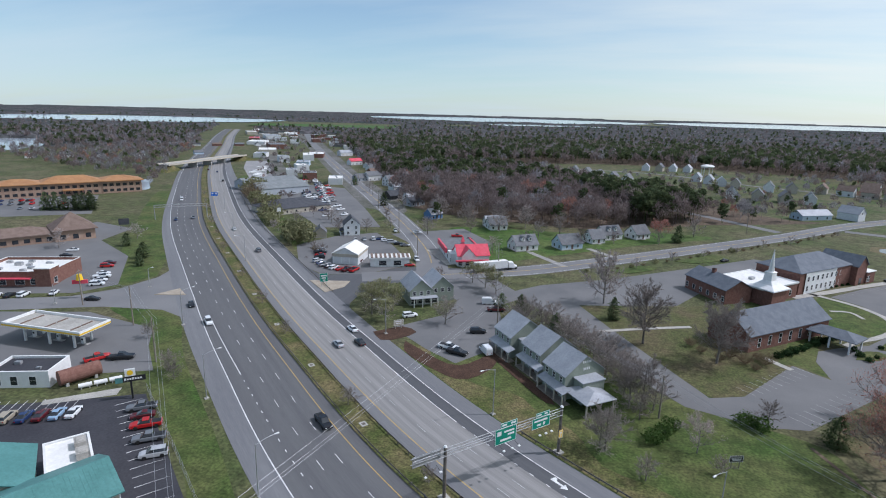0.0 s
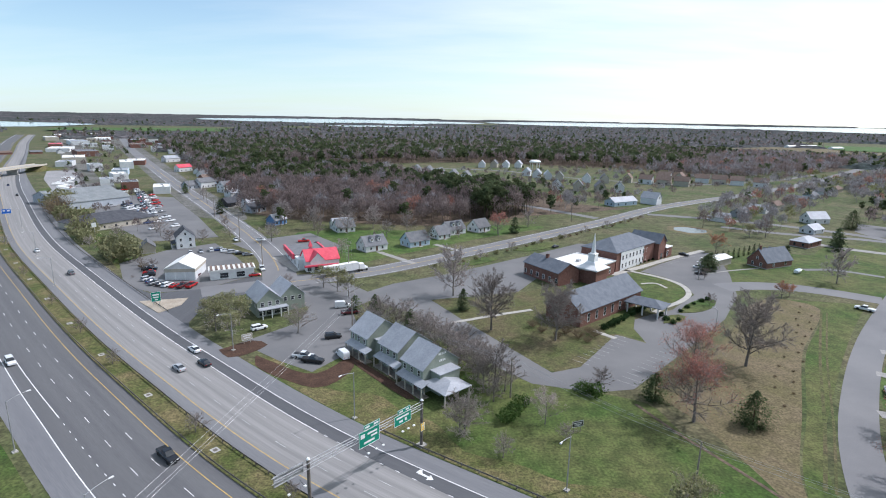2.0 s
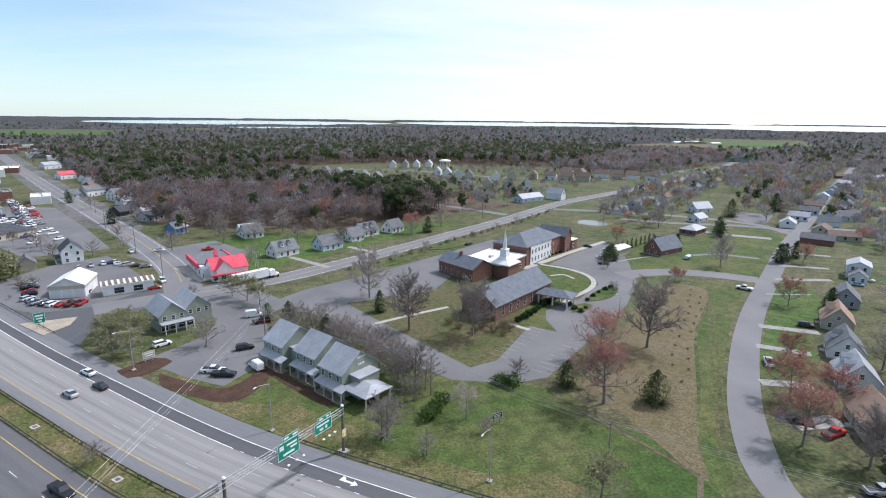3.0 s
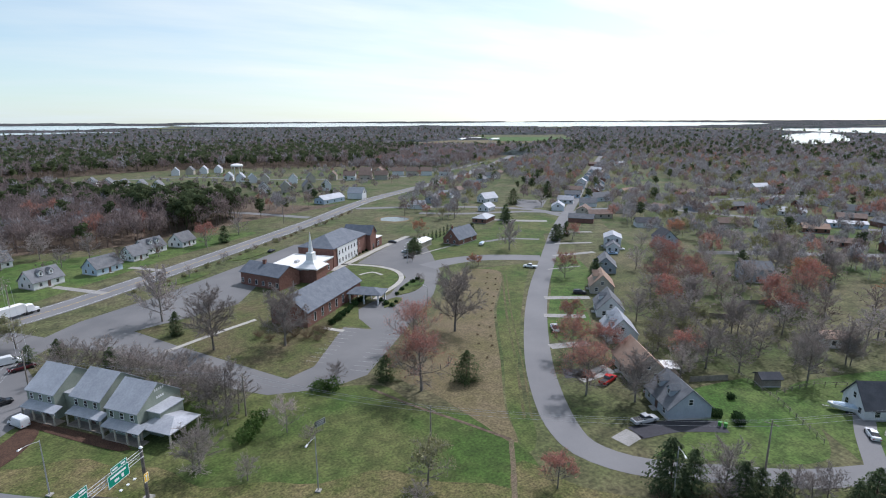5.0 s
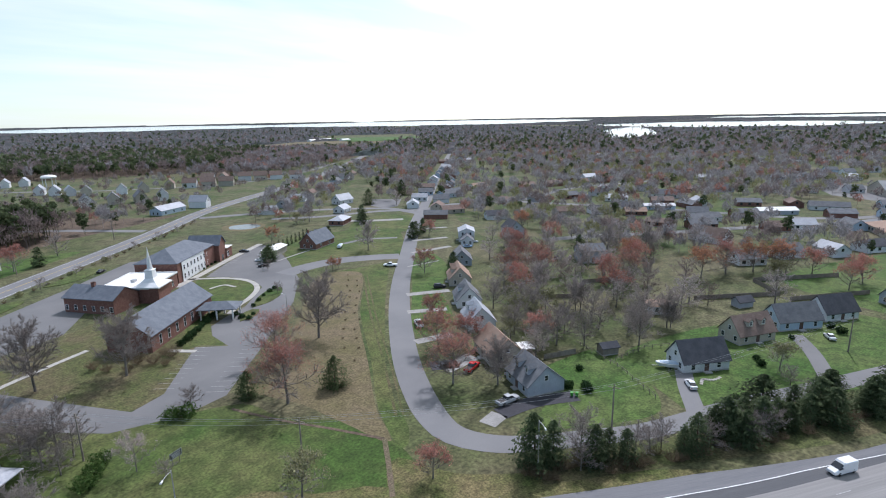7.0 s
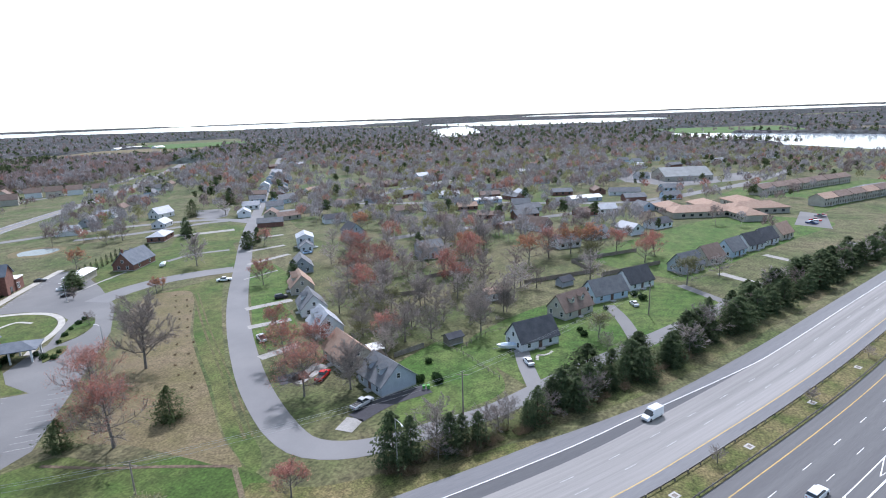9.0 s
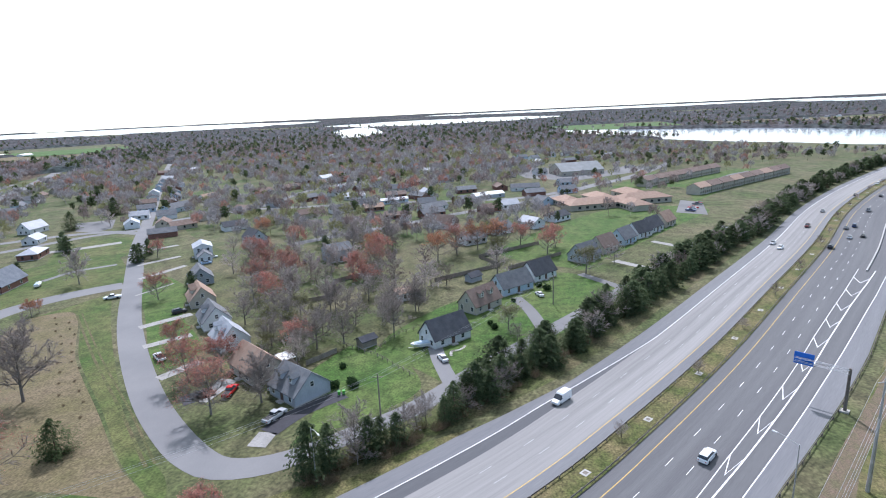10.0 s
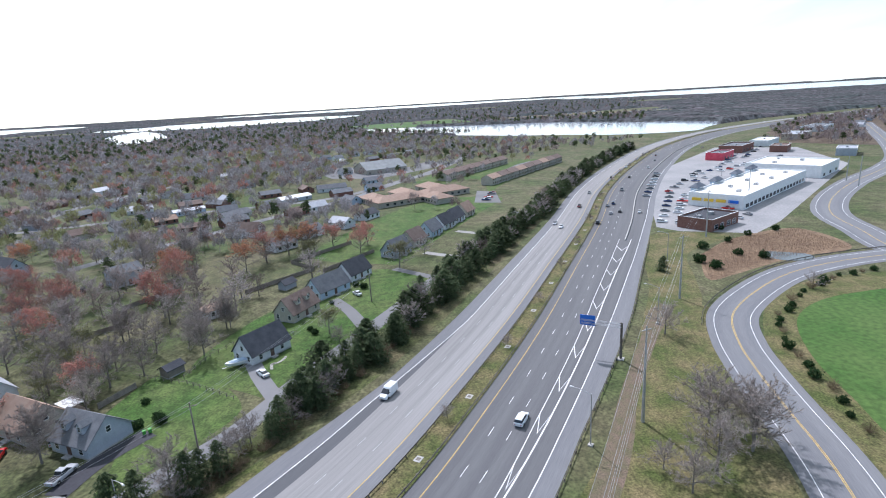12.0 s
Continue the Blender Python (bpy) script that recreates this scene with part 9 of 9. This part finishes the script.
for nm, c in (("white", (0.72, 0.73, 0.74)), ("silver", (0.42, 0.43, 0.45)), ("grey", (0.16, 0.17, 0.185)), ("black", (0.016, 0.017, 0.02)), ("red", (0.42, 0.015, 0.015)), ("maroon", (0.1, 0.015, 0.02)), ("navy", (0.025, 0.045, 0.12)), ("sky", (0.28, 0.4, 0.55)), ("tan", (0.38, 0.33, 0.26))):
    M["car_" + nm] = paint("car_paint_" + nm, c)
M["tyre"] = mat("tyre_rubber", (0.018, 0.018, 0.018), (0.026, 0.026, 0.026), 2, 0.9, amount=0.1)
M["red_lens"] = mat("red_lens", (0.4, 0.01, 0.01), (0.45, 0.015, 0.015), 2, 0.2, amount=0.05)


def hull(stations):
    """A body lofted through cross-sections (x, half width low, half width high, z low, z high) with eased corners."""
    bm = bmesh.new()
    rings = []
    for x, wl, wh, zl, zh in stations:
        c = min(0.12, (zh - zl) * 0.3)
        pts = [(-wl + 0.06, zl), (-wl, zl + c), (-wh, zh - c), (-wh + c, zh), (wh - c, zh), (wh, zh - c), (wl, zl + c), (wl - 0.06, zl)]
        rings.append([bm.verts.new((x, y, z)) for y, z in pts])
    for a, b in zip(rings, rings[1:]):
        for i in range(8):
            bm.faces.new((a[i], b[i], b[(i + 1) % 8], a[(i + 1) % 8]))
    bm.faces.new(rings[0])
    bm.faces.new(rings[-1][::-1])
    bmesh.ops.recalc_face_normals(bm, faces=bm.faces[:])
    return bm


SHAPES = {
    "sedan": dict(body=[(-2.35, .78, .74, .35, .8), (-2.2, .86, .8, .25, .98), (-1.2, .9, .86, .2, 1.0), (0.7, .9, .86, .2, .98), (1.7, .88, .8, .22, .86), (2.3, .8, .7, .3, .7)],
                  glass=[(-1.75, .76, .7, .95, 1.0), (-0.95, .78, .6, .95, 1.4), (0.15, .78, .6, .95, 1.42), (1.05, .78, .7, .93, .98)], roof=[(-0.95, .6, .58, 1.38, 1.45), (0.1, .6, .58, 1.4, 1.47)], wheels=(-1.4, 1.4), r=.33, w=.8),
    "suv": dict(body=[(-2.4, .82, .8, .4, .95), (-2.3, .92, .88, .3, 1.1), (-1.2, .95, .9, .25, 1.12), (0.8, .95, .9, .25, 1.1), (1.9, .93, .86, .28, 1.02), (2.4, .85, .78, .35, .8)],
                glass=[(-2.3, .84, .74, 1.08, 1.16), (-2.05, .85, .7, 1.08, 1.66), (0.3, .85, .7, 1.08, 1.68), (1.15, .84, .76, 1.06, 1.12)], roof=[(-2.1, .72, .7, 1.62, 1.74), (0.3, .72, .7, 1.64, 1.76)], wheels=(-1.45, 1.45), r=.38, w=.85),
    "pickup": dict(body=[(-2.95, .9, .88, .5, 1.1), (-2.8, .97, .95, .42, 1.14), (0.2, .98, .95, .38, 1.15), (1.4, .98, .94, .38, 1.16), (2.4, .97, .9, .4, 1.1), (2.95, .9, .85, .45, .92)],
                   glass=[(-0.8, .88, .74, 1.13, 1.2), (-0.6, .88, .72, 1.13, 1.78), (0.6, .88, .72, 1.13, 1.8), (1.45, .88, .8, 1.12, 1.18)], roof=[(-0.62, .74, .72, 1.74, 1.86), (0.6, .74, .72, 1.76, 1.88)], wheels=(-1.8, 1.85), r=.42, w=.88, bed=True),
    "van": dict(body=[(-2.6, .9, .88, .4, 1.9), (-2.5, .98, .9, .3, 2.2), (0.6, .98, .9, .28, 2.25), (1.3, .98, .88, .28, 1.5), (1.9, .97, .85, .3, 1.15), (2.6, .9, .8, .36, .85)],
                glass=[(0.55, .93, .86, 1.2, 2.05), (0.9, .95, .84, 1.2, 2.0), (1.75, .92, .84, 1.16, 1.25)], roof=[(-2.4, .88, .86, 2.2, 2.26), (0.5, .88, .86, 2.24, 2.3)], wheels=(-1.7, 1.6), r=.36, w=.86),
}


def vehicle(kind, colour, x, y, yaw, label, group="", z=0.06, simple=False):
    S = SHAPES[kind]
    t = thing({"sedan": "car", "suv": "sport_utility_car", "pickup": "pickup_truck", "van": "van"}[kind], pose(x, y, z, 0, 0, yaw), label, "pickup truck" if kind == "pickup" else "van" if kind == "van" else "car", group)
    c = "car_" + colour

    def body_():
        bm = hull(S["body"])
        if S.get("bed"):
            box(bm, -2.78, -0.9, -0.8, 0.8, 1.1501, 1.16)
        return bm
    if simple:
        def whole():
            bm = body_()
            me_ = bpy.data.meshes.new("tmp")
            r_ = hull(S["roof"])
            r_.to_mesh(me_)
            r_.free()
            bm.from_mesh(me_)
            bpy.data.meshes.remove(me_)
            return bm
        piece("body", (kind, "far"), whole, c, t, Matrix())
        piece("window_glass", (kind,), lambda: hull(S["glass"]), "glass", t, Matrix())
        for wx in S["wheels"] if math.hypot(x, y) < 255 else ():
            piece("axle", (kind,), lambda: tube(tube(bmesh.new(), (0, -S["w"] - 0.1, 0), (0, -S["w"] + 0.1, 0), S["r"], S["r"], 12), (0, S["w"] - 0.1, 0), (0, S["w"] + 0.1, 0), S["r"], S["r"], 12), "tyre", t, pose(wx, 0, S["r"]))
        return t
    piece("body", (kind,), body_, c, t, Matrix())
    if S.get("bed"):
        piece("cargo_bed", (kind,), lambda: boxes((-2.7, -0.95, -0.78, 0.78, 1.155, 1.165)), "black", t, Matrix())
    piece("window_glass", (kind,), lambda: hull(S["glass"]), "glass", t, Matrix())
    piece("roof_panel", (kind,), lambda: hull(S["roof"]), c, t, Matrix())
    for wx in S["wheels"]:
        for s in (-1, 1):
            piece("wheel", (kind,), lambda: tube(bmesh.new(), (0, -0.11, 0), (0, 0.11, 0), S["r"], S["r"], 14), "tyre", t, pose(wx, s * S["w"], S["r"]))
    xf, xb = S["body"][-1][0], S["body"][0][0]
    zf = S["body"][-1][4] - 0.18
    piece("headlights", (kind,), lambda: boxes((xf - 0.1, xf + 0.02, -0.72, -0.42, zf, zf + 0.12), (xf - 0.1, xf + 0.02, 0.42, 0.72, zf, zf + 0.12)), "trim", t, Matrix())
    piece("tail_lights", (kind,), lambda: boxes((xb - 0.02, xb + 0.1, -0.74, -0.5, zf + 0.05, zf + 0.2), (xb - 0.02, xb + 0.1, 0.5, 0.74, zf + 0.05, zf + 0.2)), "red_lens", t, Matrix())
    return t


WORD = {"white": "white", "silver": "silver", "grey": "dark grey", "black": "black", "red": "bright red", "maroon": "dark maroon", "navy": "navy blue", "sky": "pale blue", "tan": "tan"}
NOUN = {"sedan": "saloon car", "suv": "sport utility car", "pickup": "pickup truck", "van": "van"}


def drive(kind, colour, x, y, back=False, way=HW):
    s = way.near(x, y)
    vehicle(kind, colour, x, y, way.yaw(s) + (180 if back else 0), "%s %s driving on the highway" % (WORD[colour], NOUN[kind]), "traffic on the highway", 0.07, math.hypot(x, y) > 260)


for k, c, x, y in (("pickup", "black", -50, 89), ("suv", "white", -108, 126.5), ("sedan", "black", -123, 137), ("sedan", "grey", -223, 256), ("van", "white", -274, 305), ("sedan", "navy", -228, 248), ("suv", "white", 95, -16), ("suv", "black", 258, -83), ("sedan", "silver", 278, -96), ("sedan", "black", 281, -102), ("sedan", "grey", 298, -101), ("suv", "navy", 303, -106), ("pickup", "grey", 345, -126), ("sedan", "white", 277, -111), ("sedan", "black", 396, -150), ("suv", "white", 440, -182), ("sedan", "grey", 482, -205), ("sedan", "maroon", 520, -222)):
    drive(k, c, x, y)
for k, c, x, y in (("sedan", "white", -66, 136), ("sedan", "silver", -65, 125), ("sedan", "black", -60, 128), ("suv", "grey", -145, 205), ("sedan", "white", -183, 239), ("suv", "black", -316, 402), ("sedan", "navy", -366, 458), ("sedan", "maroon", -386, 470), ("van", "white", 109, 11), ("sedan", "white", 255, -64), ("sedan", "silver", 263, -63), ("pickup", "maroon", 301, -86), ("sedan", "grey", 342, -104), ("sedan", "black", 400, -138), ("suv", "white", 452, -168), ("sedan", "white", 500, -196)):
    drive(k, c, x, y, True)
PARK = [("pickup", "grey", -88.5, 82.0, 217), ("sedan", "maroon", -86, 79.6, 217), ("pickup", "red", -82.6, 77, 217), ("pickup", "grey", -78.5, 73.5, 217), ("suv", "silver", -74, 69.8, 217), ("sedan", "white", -100, 76, 115), ("sedan", "sky", -102.5, 74.5, 115), ("sedan", "maroon", -105, 73, 115), ("sedan", "navy", -107.6, 71.6, 115), ("suv", "tan", -110.5, 70.2, 115),
        ("pickup", "red", -117, 97, 60), ("pickup", "black", -112, 99.5, 30), ("suv", "white", -168, 143, 35), ("sedan", "white", -171, 147, 35), ("pickup", "white", -174, 150.5, 35), ("sedan", "white", -177, 154, 35), ("suv", "red", -184, 162, 35), ("sedan", "maroon", -187, 166, 35), ("suv", "white", -180, 126, 110), ("sedan", "black", -183.5, 124, 110), ("sedan", "white", -173, 131, 120), ("suv", "white", -187, 122, 110), ("sedan", "black", -156, 130.5, 20),
        ("suv", "silver", -112, 199, 60), ("sedan", "navy", -109, 196.4, 60), ("pickup", "grey", -106.4, 194.4, 62), ("sedan", "black", -103.6, 193, 66), ("suv", "white", -100.8, 192, 70), ("sedan", "red", -98, 191.4, 75), ("pickup", "maroon", -95, 191.4, 80), ("pickup", "red", -92, 192, 85), ("sedan", "black", -107, 206.5, 100), ("sedan", "white", -103, 206.5, 100), ("suv", "grey", -99.5, 206.5, 100), ("suv", "maroon", -96, 206, 100),
        ("sedan", "white", -104, 268, -60), ("sedan", "white", -92, 269, 20), ("suv", "white", -74, 216, -60), ("sedan", "black", -86, 214, 20), ("sedan", "red", -74, 207, 30), ("sedan", "grey", -88, 239, 30), ("sedan", "black", -92, 241, 30), ("suv", "silver", -96, 243, 30), ("sedan", "white", -100, 245, 30), ("sedan", "navy", -104, 247, 30), ("suv", "black", -62, 262, 80), ("pickup", "red", -70, 268, 20), ("pickup", "black", -60, 256, 80),
        ("pickup", "white", -36, 133, -10), ("pickup", "black", -33, 130.5, -10), ("suv", "black", -31, 146.5, 20), ("van", "white", -26, 134, 125), ("van", "white", -33, 172.5, 15), ("pickup", "maroon", -29.5, 166.5, 20), ("suv", "white", -54, 152, 40), ("sedan", "white", 112, 231.5, -20), ("suv", "white", 114, 228.5, -20), ("sedan", "black", 108, 221, -20), ("sedan", "black", 115, 254, -45), ("sedan", "black", 56, 266, 45),
        ("pickup", "white", 145.5, 179, 130), ("pickup", "white", 106.5, 118.5, 60), ("pickup", "red", 95, 86, 15), ("pickup", "silver", 88, 69, -10), ("sedan", "white", 123, 42.5, 40), ("sedan", "white", 207, 226, 50), ("suv", "black", 138, 141, -35), ("sedan", "white", 177.5, 25.5, 32), ("sedan", "sky", 194, 178, -40), ("suv", "silver", 100, 78, 30), ("sedan", "white", 204, 183, -40), ("pickup", "black", 202, 132, 30), ("sedan", "maroon", 207, 128, 30)]
for k, c, x, y, yaw in PARK:
    vehicle(k, c, x, y, yaw, "%s %s standing parked" % (WORD[c], NOUN[k]), "parked cars", simple=math.hypot(x, y) > 230)
vr = random.Random(3)
LOTS = [((-212, 360), (-6, 10.5), 9, 60), ((-222, 362), (-6, 10.5), 8, 60), ((-196, 356), (-5.5, 9.5), 9, 60), ((-180, 330), (-5.5, 9.5), 4, 150), ((548, 70), (7, 9), 5, 30), ((560, 8), (9, -6), 4, 60), ((441, -50), (8, -5), 8, 40), ((-150, 300), (-10, 15), 6, 60), ((-186, 345), (-7, 11), 8, 60), ((-196, 340), (-7, 11), 6, 60), ((-214, 392), (-5, 8), 5, 60), ((320, -132), (12, -6), 8, 60), ((400, -220), (10, -14), 8, 40), ((256, -138), (5, -5.5), 7, 40), ((270, -128), (9, -5), 6, 60), ((420, -230), (12, -9), 8, 40), ((470, -280), (11, -9), 7, 40), ((350, -170), (11, -12), 8, 30), ((-200, 152), (-6, 8), 4, 35), ((-356, 262), (4.4, 3.4), 7, 120), ((-158, 292), (-11, 16), 5, 60), ((-168, 326), (-8, 13), 8, 60), ((-205, 372), (-5, 8), 8, 60), ((-346, 228), (4.6, 3.6), 9, 120), ((-356, 244), (4.4, 3.4), 8, 120), ((-386, 240), (4.4, 3.4), 9, 120), ((-190, 348), (-4.2, 6.6), 9, 60), ((-176, 318), (-4.2, 6.6), 8, 60), ((-206, 350), (-4.2, 6.6), 9, 150), ((-166, 312), (-4.2, 6.6), 12, 60), ((-228, 408), (-5, 8), 7, 60), ((-118, 238), (3.6, 2.6), 5, 120), ((-120, 216), (2.0, -4.0), 4, 20), ((252, -112), (12, -6), 7, 60), ((290, -150), (10, -12), 8, 40), ((256, -156), (-6, 8), 3, 20), ((330, -150), (12, -9), 7, 60), ((380, -190), (12, -12), 8, 40), ((440, 40), (9, 3), 6, 60), ((340, -38), (4.5, -1.2), 8, 70), ((455, -60), (9, -6), 7, 50), ((246, -118), (2.8, -1.6), 4, 35)]
for (x, y), (dx, dy), n, yaw in LOTS:
    for k in range(n):
        if vr.random() < 0.85:
            kind, c = vr.choice(("sedan", "sedan", "suv", "pickup")), vr.choice(("white", "silver", "grey", "black", "navy", "red", "white"))
            vehicle(kind, c, x + dx * k, y + dy * k, yaw + vr.choice((0, 180)), "%s %s standing in a car park" % (WORD[c], NOUN[kind]), "parked cars", simple=True)
# lorry with a white trailer on the crossing road
lo = thing("lorry", pose(-39, 213.5, 0.06, 0, 0, 39), "white articulated lorry on the wide road", "lorry")
part("trailer", boxes((-9.5, 5.0, -1.28, 1.28, 1.15, 4.05), (-9.4, 4.9, -0.5, 0.5, 0.85, 1.15)), "car_white", lo)
part("trailer_roof", boxes((-9.52, 5.02, -1.3, 1.3, 4.05, 4.1)), "rf_white", lo)
part("cab", hull([(5.6, 1.1, 1.0, 0.9, 3.4), (7.6, 1.2, 1.05, 0.8, 3.3), (8.2, 1.2, 1.1, 0.8, 1.9), (9.4, 1.1, 1.0, 0.7, 1.7)]), "car_white", lo)
part("windscreen", hull([(7.55, 1.08, 1.0, 2.1, 3.1), (8.0, 1.08, 1.0, 2.0, 2.3)]), "glass", lo)
part("stripe", boxes((-9.3, -7.4, -1.3, -1.28, 1.6, 2.3)), "black", lo)
for x in (-8.6, -7.4, 5.4, 6.6, 8.9):
    for s in (-1, 1):
        piece("wheel", (0.5,), lambda: tube(bmesh.new(), (0, -0.16, 0), (0, 0.16, 0), 0.5, 0.5, 14), "tyre", lo, pose(x, s * 1.05, 0.5))


# ---- yard things ----
def boat(x, y, yaw, L=6.0, label="white motor boat under a cover on a trailer", cover="sid_blue"):
    t = thing("boat", pose(x, y, 0, 0, 0, yaw), label, "boat")
    part("hull", hull([(-L / 2, .8, 1.0, .6, 1.5), (0, .85, 1.1, .5, 1.5), (L / 3, .5, .9, .65, 1.6), (L / 2, .1, .2, 1.2, 1.65)]), "trim", t)
    part("cover", hull([(-L / 2 + .2, .9, .6, 1.5, 1.7), (0, .95, .6, 1.5, 2.0), (L / 3, .6, .3, 1.58, 1.8)]), cover, t)
    part("trailer", boxes((-L / 2, L / 2 + 0.8, -0.06, 0.06, 0.4, 0.5), (-0.6, -0.5, -0.9, 0.9, 0.4, 0.5)), "steel", t)
    for s in (-1, 1):
        part("wheel", tube(bmesh.new(), (-0.55, s * 0.95 - 0.08, 0.3), (-0.55, s * 0.95 + 0.08, 0.3), 0.3, 0.3, 12), "tyre", t)


boat(129, 50.5, 120)
boat(152, 226, 40, 5.5)
br_ = random.Random(8)
for k in range(16):
    boat(-290 - 4.6 * k + br_.uniform(-7, 7), 422 + 6.2 * k, 40 + br_.uniform(-8, 8), br_.uniform(8, 12), "white boat standing in a boat yard", "trim")
for q in (0, 0.8):
    wb = thing("wheeled_bin", pose(100.2 + q * 0.8, 60.2 - q * 1.1, 0, 0, 0, -55), "bright green wheeled bin by the house", "bin", "green bins")
    part("body", hull([(-0.3, .26, .3, 0.1, 1.0), (0.3, .26, .3, 0.1, 1.0)]), "bin_green" if "bin_green" in M else M.setdefault("bin_green", mat("bin_green", (0.06, 0.3, 0.04), (0.08, 0.35, 0.05), 1, 0.5, amount=0.05)), wb)
    part("lid", boxes((-0.33, 0.33, -0.32, 0.32, 1.0, 1.06)), "bin_green", wb)
dk = thing("garden_deck", pose(111, 81.5, 0, 0, 0, 60), "garden deck with a white awning and furniture", "deck")
part("floor", boxes((-3, 3, -2.5, 2.5, 0, 0.5)), "wood", dk)
part("awning", boxes((-2.6, 2.6, -2.2, 1.6, 2.6, 2.7)), "trim", dk)
for a in (-2.4, 2.4):
    for b in (-2.0, 1.4):
        part("post", boxes((a - 0.06, a + 0.06, b - 0.06, b + 0.06, 0.5, 2.6)), "trim", dk)
for k in range(12):
    st = part("stepping_stone", tube(bmesh.new(), (0, 0, 0.0), (0, 0, 0.1), 0.45, 0.42, 8), "walk")
    st.matrix_world = pose(126 + 0.55 * k + 0.6 * math.sin(k * 0.6), 41.2 - 0.1 * k + 0.9 * math.sin(k * 0.45), 0.0)
    tagged(st, "pale round stepping stone in the lawn", "stepping stone", "stepping stones")
